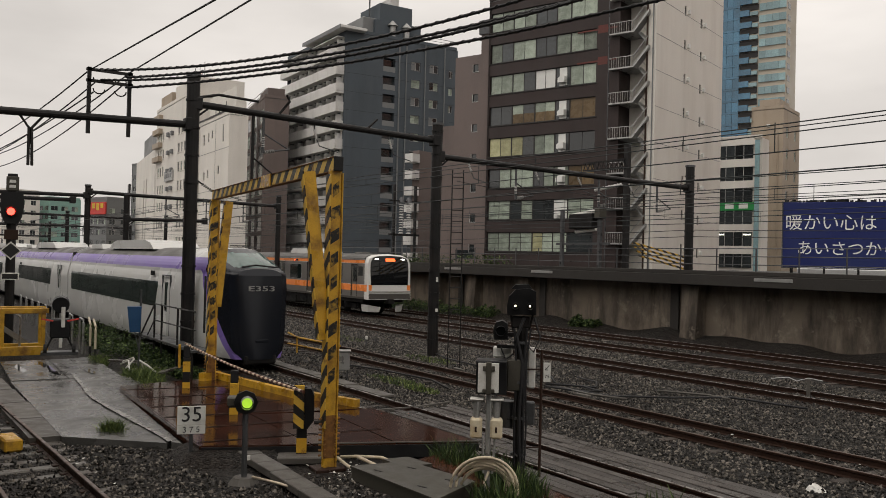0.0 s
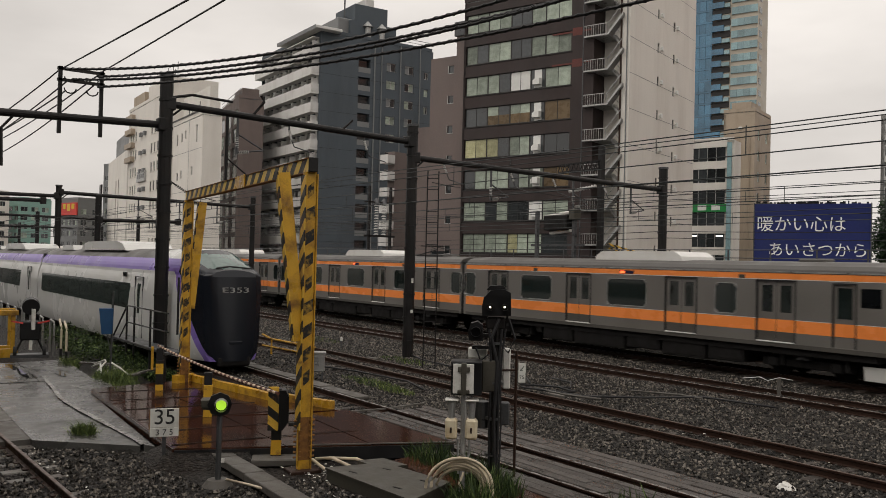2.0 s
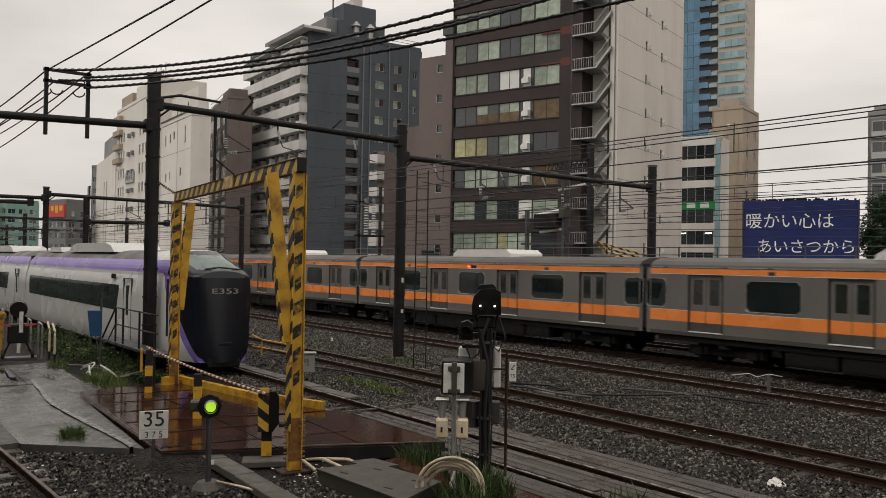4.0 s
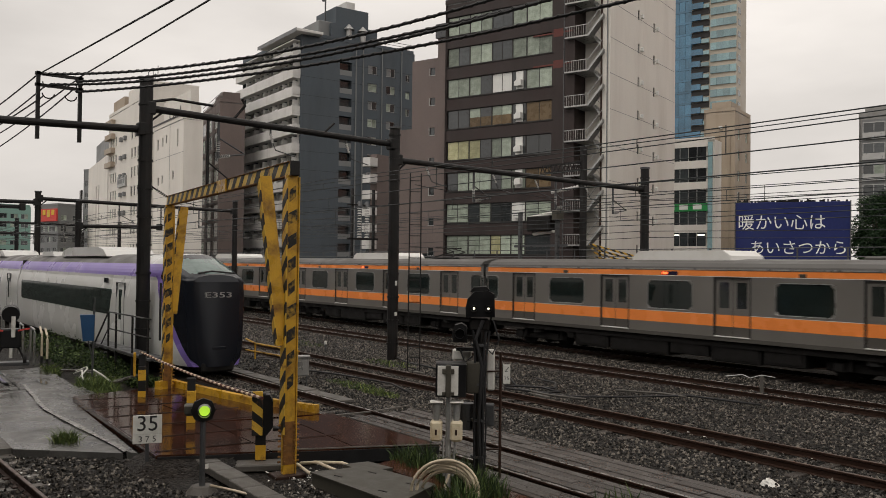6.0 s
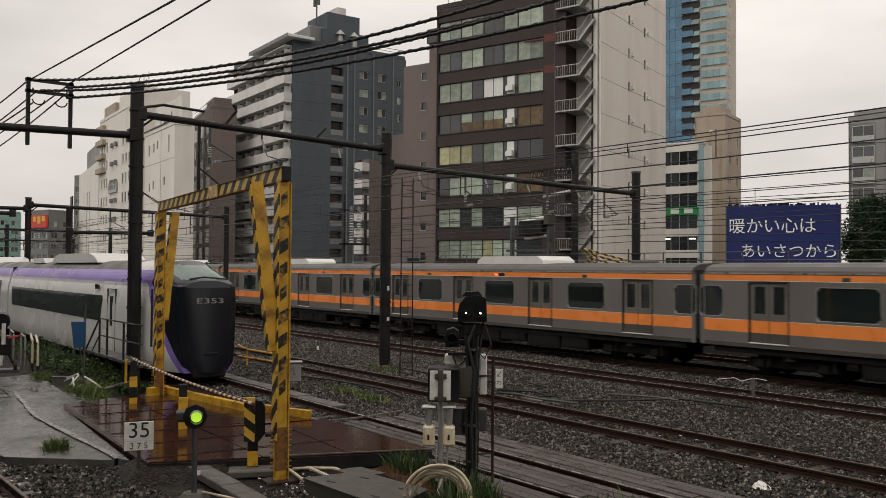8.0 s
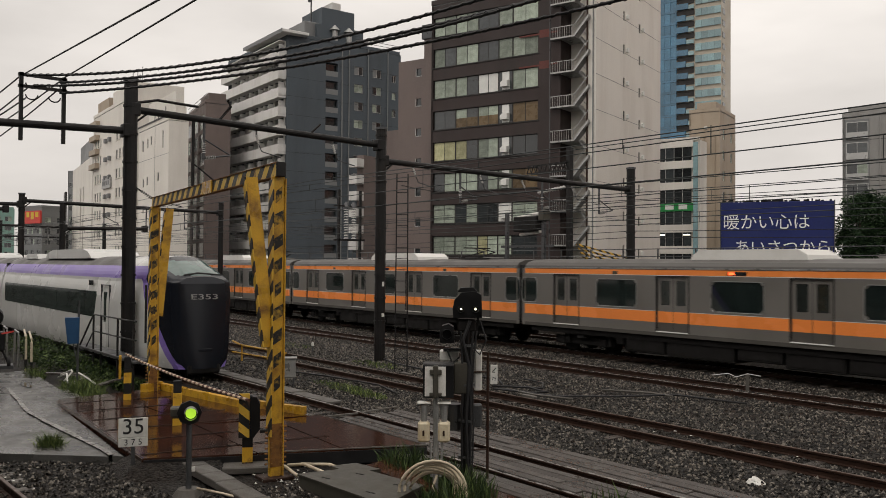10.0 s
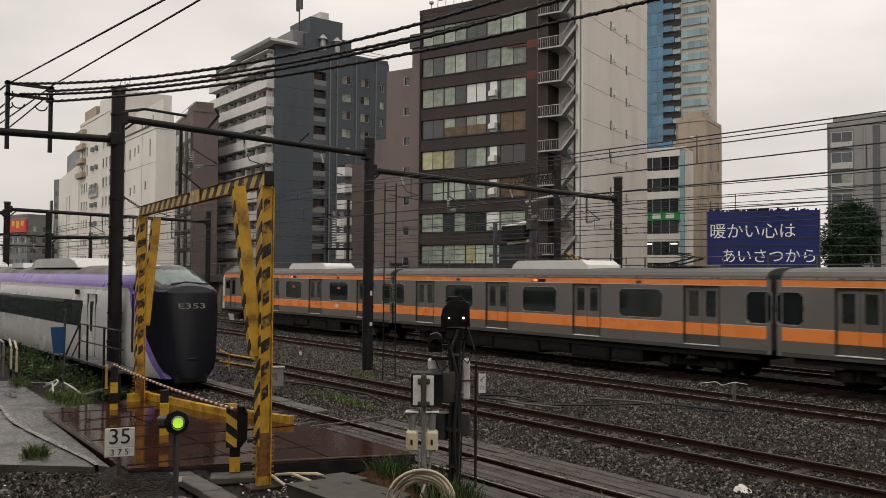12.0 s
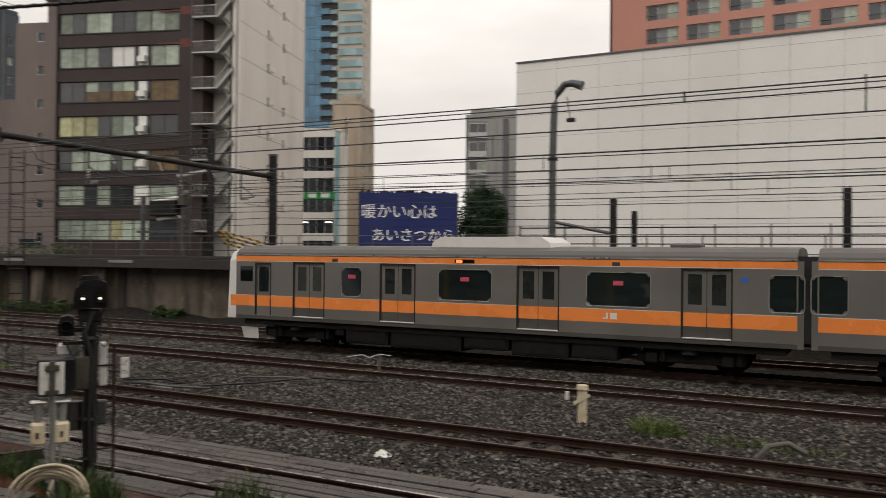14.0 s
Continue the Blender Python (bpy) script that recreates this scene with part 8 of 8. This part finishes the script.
part("white_tube", Geo().tube([(0.08, -0.25, 0.85), (0.08, -0.25, 1.5)], 0.06, 8).tube([(0.02, -0.25, 0.2), (0.02, -0.25, 0.5)], 0.05, 8), M_WHITEBOX, mc)
for q in (-0.42, 0.42):
    part("wheel", Geo().tube([(q - 0.05, -0.2, 0.16), (q + 0.05, -0.2, 0.16)], 0.16, 12), M_RUBBER, mc)
    part("strut", Geo().beam((q, -0.1, 0.1), (q * 0.3, 0, 0.75), 0.05), M_DARKSTEEL, mc)
    part("red_arm", Geo().beam((q * 0.5, -0.2, 1.05), (q * 1.3, -0.25, 1.12), 0.05), M_ADRED, mc)
for k in range(9):
    x = -31.0 - 2.1 * k
    hp = thing("hoop_rail", "low pale pipe hoop rail beside the parked train", "rail", pose(x, 6.15 + 0.04 * k, 0, 0, 0, 90 + 84), group="hoop rails")
    part("hoop", Geo().tube([(0, 0, -0.2), (0, 0, 0.9), (0.06, 0, 0.98), (1.3, 0, 0.98), (1.36, 0, 0.9), (1.36, 0, -0.2)], 0.035, 8), M_GALV, hp)
for x, y in ((-28.9, 5.95), (-28.0, 5.92)):
    hp = thing("hoop_rail", "low yellowed pipe hoop rail with a black and white foot", "rail", pose(x, y, 0, 0, 0, 172), group="hoop rails")
    part("hoop", Geo().tube([(0, 0, -0.2), (0, 0, 0.9), (0.06, 0, 1.0), (1.0, 0, 1.15)], 0.035, 8), M_HOSE, hp)
    part("foot_band", Geo().tube([(0, 0, 0.0), (0, 0, 0.3)], 0.042, 8), M_BLACKP, hp)
bb = thing("blue_bin", "dark blue tapered bin on a thin post", "bin", facing(-24.8, 6.3))
part("post", Geo().tube([(0.12, 0, -0.2), (0.14, 0, 2.3)], 0.03, 8), M_GREYSTEEL, bb)
part("bin", Geo().add([(-0.14, -0.13, 1.1), (0.14, -0.13, 1.1), (0.14, 0.13, 1.1), (-0.14, 0.13, 1.1), (-0.22, -0.18, 1.82), (0.16, -0.18, 1.82), (0.16, 0.18, 1.82), (-0.22, 0.18, 1.82)],
                      [(0, 3, 2, 1), (4, 5, 6, 7), (0, 1, 5, 4), (1, 2, 6, 5), (2, 3, 7, 6), (3, 0, 4, 7)]), M_BLUEBIN, bb)
part("stay", Geo().tube([(0.0, 0, 1.1), (0.11, 0, 0.6)], 0.016, 6), M_GREYSTEEL, bb)
sp = thing("service_platform", "small dark steel service platform with rails beside the train", "platform")
part("floor", Geo().box(-29.0, -23.0, 7.4, 7.95, 0.62, 0.7, 0.01), M_GREYSTEEL, sp)
for x in (-27.0, -26.2, -24.6, -23.2):
    part("rail_post", Geo().box(x - 0.025, x + 0.025, 7.42, 7.47, -0.2, 1.78), M_DARKSTEEL, sp)
for z in (1.25, 1.76):
    part("rail_bar", Geo().tube([(-27.0, 7.445, z), (-23.0, 7.445, z)], 0.022, 6), M_DARKSTEEL, sp)
part("stair_rail", Geo().tube([(-27.0, 7.445, 1.76), (-28.7, 7.445, 0.55)], 0.03, 6).tube([(-27.0, 7.445, 1.25), (-28.2, 7.445, 0.4)], 0.022, 6), M_DARKSTEEL, sp)
for k in range(3):
    part("stair_tread", Geo().box(-29.3 + 0.25 * k, -29.05 + 0.25 * k, 7.45, 7.95, 0.1 + 0.2 * k, 0.13 + 0.2 * k), M_GREYSTEEL, sp)
for k, (x, y, a) in enumerate(((-25.9, 6.9, 20), (-25.2, 6.6, -35), (-26.6, 6.7, 60), (-24.1, 7.2, -50))):
    solid("loose_plank", Geo().box(-0.7, 0.7, -0.1, 0.1, -0.03, 0.02, 0.006), M_PLANK, "grey weathered plank lying in the weeds", "plank", pose(x, y, -0.02 + 0.03 * k, 0, 2, a), group="loose planks")
for pts in ([(-25.3, 6.2, 0.0), (-25.6, 6.5, 0.22), (-26.1, 6.6, 0.2), (-26.5, 6.4, 0.05)], [(-24.6, 6.4, 0.3), (-24.4, 6.6, 0.15), (-24.2, 6.75, 0.0)], [(-24.5, 6.1, 0.05), (-25.0, 6.2, 0.25), (-25.5, 6.1, 0.1)]):
    smooth(solid("plastic_sheet_roll", Geo().tube(pts, 0.026, 7), M_WHITEBOX, "pale crumpled plastic wrapping in the weeds", "rubbish", group="rubbish"))
solid("yellow_box", Geo().box(-0.35, 0.35, -0.15, 0.15, -0.16, 0.06, 0.03), M_YELLOW, "yellow plastic device between the siding rails", "device", pose(-16.6, 2.12, 0, 0, 0, 5))

# far roofs and platforms beyond the parked train
for x0, x1, y0, z in ((-150, -62, 15.9, 3.6), (-190, -95, 4.0, 3.7), (-200, -110, -2.0, 3.9)):
    c = thing("platform_canopy", "long pale platform canopy roof in the distance", "canopy", group="platform canopies")
    part("roof", Geo().along_x([(y0 - 1.2, z), (y0, z + 0.35), (y0 + 1.2, z), (y0 + 1.2, z - 0.2), (y0 - 1.2, z - 0.2)], x0, x1), M_CANOPY, c)
    k = x0 + 2
    while k < x1:
        part("column", Geo().box(k - 0.1, k + 0.1, y0 - 0.1, y0 + 0.1, -0.16, z - 0.1), M_GREYSTEEL, c)
        k += 10


# ---- weeds and loose stones ----
def tufts(name, label, spots, count, height, spread, mat, seed, lean=0.5, width=0.008):
    r = random.Random(seed)
    g = Geo()
    for cx, cy, rx, ry, dens in spots:
        for _ in range(int(count * dens)):
            a, q = r.uniform(0, 2 * math.pi), math.sqrt(r.random())
            x, y = cx + rx * q * math.cos(a), cy + ry * q * math.sin(a)
            h = height * r.uniform(0.4, 1.15) * (1.1 - 0.5 * q)
            dx, dy = r.gauss(0, lean) * h, r.gauss(0, lean) * h
            w, b = width * r.uniform(0.6, 1.5), r.uniform(0, math.pi)
            wx, wy = w * math.cos(b), w * math.sin(b)
            z0 = -0.16
            k = len(g.v)
            g.v += [(x - wx, y - wy, z0), (x + wx, y + wy, z0), (x + dx * 0.4 + wx * 0.7, y + dy * 0.4 + wy * 0.7, z0 + h * 0.6), (x + dx * 0.4 - wx * 0.7, y + dy * 0.4 - wy * 0.7, z0 + h * 0.6), (x + dx, y + dy, z0 + h * (1 - 0.25 * lean))]
            g.f += [(k, k + 1, k + 2, k + 3), (k + 3, k + 2, k + 4)]
    return solid(name, g, mat, label, "weeds", kind="stuff")


tufts("grass", "pale green grass tufts on the paving edges", ((-23.4, 6.2, 1.4, 0.45, 1.5), (-16.8, 3.9, 0.32, 0.22, 0.7), (-21.0, 5.6, 0.5, 0.16, 0.3), (-24.8, 6.6, 1.2, 0.5, 0.8), (-27.6, 5.95, 0.9, 0.2, 0.5)), 900, 0.46, 0.3, M_GRASS, 11)
tufts("tall_weeds", "dark green weeds around the signal posts", ((-10.3, 8.2, 0.6, 0.35, 1.0), (-11.5, 8.3, 0.8, 0.3, 0.7), (-9.6, 8.0, 0.5, 0.3, 0.8), (-9.2, 7.3, 0.6, 0.3, 0.6), (-7.6, 8.9, 0.6, 0.25, 0.3)), 600, 0.6, 0.3, M_WEED, 12, 0.28, 0.012)
tufts("yellow_grass", "yellow-green grass clump between the tracks", ((-4.0, 16.7, 0.5, 0.35, 1.0), (-4.4, 16.9, 0.2, 0.15, 0.3)), 500, 0.42, 0.3, M_GRASS, 13, 0.55)
tufts("moss_grass", "low sparse weeds in the ballast", ((-20.6, 12.5, 1.6, 0.4, 0.8), (-19.0, 12.3, 0.8, 0.3, 0.4), (-24.6, 16.3, 1.5, 0.5, 0.4), (-33.0, 17.0, 2.0, 0.7, 0.4), (-2.0, 16.6, 1.6, 0.4, 0.4)), 700, 0.16, 0.3, M_GRASS, 14, 0.6, 0.01)


def bush_place(boxes):
    def place(r):
        x0, x1, y0, y1, h = r.choice(boxes)
        x, y = r.uniform(x0, x1), r.uniform(y0, y1)
        top = h * (0.45 + 0.75 * abs(noise.noise((x * 1.1, y * 1.6, 3.0))) + 0.2)
        return (x, y, -0.16 + top * r.random() ** 0.6)
    return place


solid("undergrowth", leaf_cloud(9000, bush_place([(-31.0, -28.0, 6.3, 7.9, 0.65), (-28.0, -25.0, 6.9, 7.9, 0.55), (-25.6, -23.2, 7.2, 8.0, 0.3), (-38.0, -31.0, 6.6, 8.0, 0.7)]), 0.05, 21, 0.8), M_WEED, "dark green leafy undergrowth along the parked train", "undergrowth", kind="stuff")
solid("wall_foot_weeds", leaf_cloud(7000, bush_place([(-52.0, -44.0, 29.9, 31.4, 0.9), (-44.0, -40.0, 30.6, 31.5, 0.8), (-33.5, -31.5, 30.9, 31.5, 0.7), (-66.0, -52.0, 29.8, 31.4, 1.0)]), 0.08, 22, 0.8), M_WEED, "weeds along the foot of the retaining wall", "weeds", kind="stuff")
solid("wall_top_weeds", leaf_cloud(3000, lambda r: (r.uniform(-64, -40), r.uniform(31.0, 32.6), 3.0 + 0.7 * r.random() ** 1.5), 0.08, 23, 0.8), M_WEED, "weeds on the wall top behind the railing", "weeds", kind="stuff")


def scatter_stones(count, seed, region, size):
    rs = np.random.RandomState(seed)
    x0, x1, y0, y1 = region
    base = np.array([(1, 0, 0), (-1, 0, 0), (0, 1, 0), (0, -1, 0), (0, 0, 1), (0, 0, -1)], float)
    tri = np.array([(0, 2, 4), (2, 1, 4), (1, 3, 4), (3, 0, 4), (2, 0, 5), (1, 2, 5), (3, 1, 5), (0, 3, 5)])
    px, py = rs.uniform(x0, x1, count), rs.uniform(y0, y1, count)
    keep = np.ones(count, bool)
    for c in (9.75, 14.27, 20.85):
        for s in (-0.5655, 0.5655):
            keep &= np.abs(py - c - s) > 0.08
    keep &= ~((px > -16.3) & (py > 8.5) & (py < 11.4))
    keep &= ~((px < -12.2) & (py > 4.6) & (py < 9.2) & (px > -21.8))
    keep &= ~((px < -14.9) & (py < 6.0) & (py > 2.2) & (px + 14.9 < (py - 4.7) * 1.0))
    keep &= ~((px > -11.8) & (px < -9.6) & (py > 6.3) & (py < 7.6))
    px, py = px[keep], py[keep]
    n = len(px)
    pz = np.array([ground_height(float(a), float(b)) for a, b in zip(px, py)]) + rs.uniform(-0.005, 0.02, n)
    sc = size * rs.uniform(0.55, 1.3, (n, 1, 1)) * rs.uniform(0.7, 1.3, (n, 6, 1)) * rs.uniform(0.6, 1.2, (n, 1, 3))
    ang = rs.uniform(0, 2 * np.pi, n)
    tilt = rs.uniform(-0.7, 0.7, n)
    v = base[None] * sc
    y2, z2 = v[..., 1] * np.cos(tilt)[:, None] - v[..., 2] * np.sin(tilt)[:, None], v[..., 1] * np.sin(tilt)[:, None] + v[..., 2] * np.cos(tilt)[:, None]
    x3, y3 = v[..., 0] * np.cos(ang)[:, None] - y2 * np.sin(ang)[:, None], v[..., 0] * np.sin(ang)[:, None] + y2 * np.cos(ang)[:, None]
    v = np.stack([x3 + px[:, None], y3 + py[:, None], z2 + pz[:, None]], -1).reshape(-1, 3)
    f = (tri[None] + 6 * np.arange(n)[:, None, None]).reshape(-1, 3)
    g = Geo()
    g.v, g.f = v.tolist(), f.tolist()
    return g


solid("ballast_stones", scatter_stones(72000, 5, (-22.0, 4.0, 3.0, 13.5), 0.034), M_STONE, "loose broken ballast stones, wet and grey", "ballast", kind="stuff")
solid("far_ballast_stones", scatter_stones(80000, 6, (-30.0, 6.0, 13.5, 24.0), 0.033), M_STONE, "loose broken ballast stones, wet and grey", "ballast", kind="stuff")
solid("distant_ballast_stones", scatter_stones(56000, 9, (-66.0, -22.0, 9.6, 30.0), 0.045), M_STONE, "loose broken ballast stones, wet and grey", "ballast", kind="stuff")
solid("siding_ballast_stones", scatter_stones(9000, 8, (-30.0, -9.0, 0.0, 3.0), 0.035), M_STONE, "loose broken ballast stones between the siding sleepers", "ballast", kind="stuff")


def flecks():
    """Scraps of pale litter and chippings around the gate foot and along the trough."""
    r = random.Random(31)
    g = Geo()
    for cx, cy, sx, sy, n in ((-12.3, 6.5, 0.5, 0.25, 60), (-12.0, 6.9, 0.7, 0.3, 30), (-14.0, 14.9, 6.0, 0.2, 40), (-16.0, 3.0, 2.5, 0.15, 40), (-10.5, 7.9, 0.8, 0.3, 30)):
        for _ in range(n):
            x, y, q = r.gauss(cx, sx), r.gauss(cy, sy), r.uniform(0.012, 0.04)
            a = r.uniform(0, math.pi)
            z = ground_height(x, y) + 0.035
            g.add([(x + q * math.cos(a + t), y + q * math.sin(a + t) * 0.8, z + r.uniform(-0.008, 0.012)) for t in (0, 1.4, 3.1, 4.5)], [(0, 1, 2, 3)])
    return solid("pale_litter", g, M_WHITEBOX, "scraps of pale litter lying on the ballast", "litter", kind="stuff")


flecks()


def motions():
    """The orange train runs through at about 57 km/h."""
    walk(orange_train, [(t, pose(x, 25.325, 0)) for t, x in ((0.0, -42.8), (1.5, -19.2), (6.5, 59.25), (12.5, 154.25), (14.0, 178.08))])


motions()
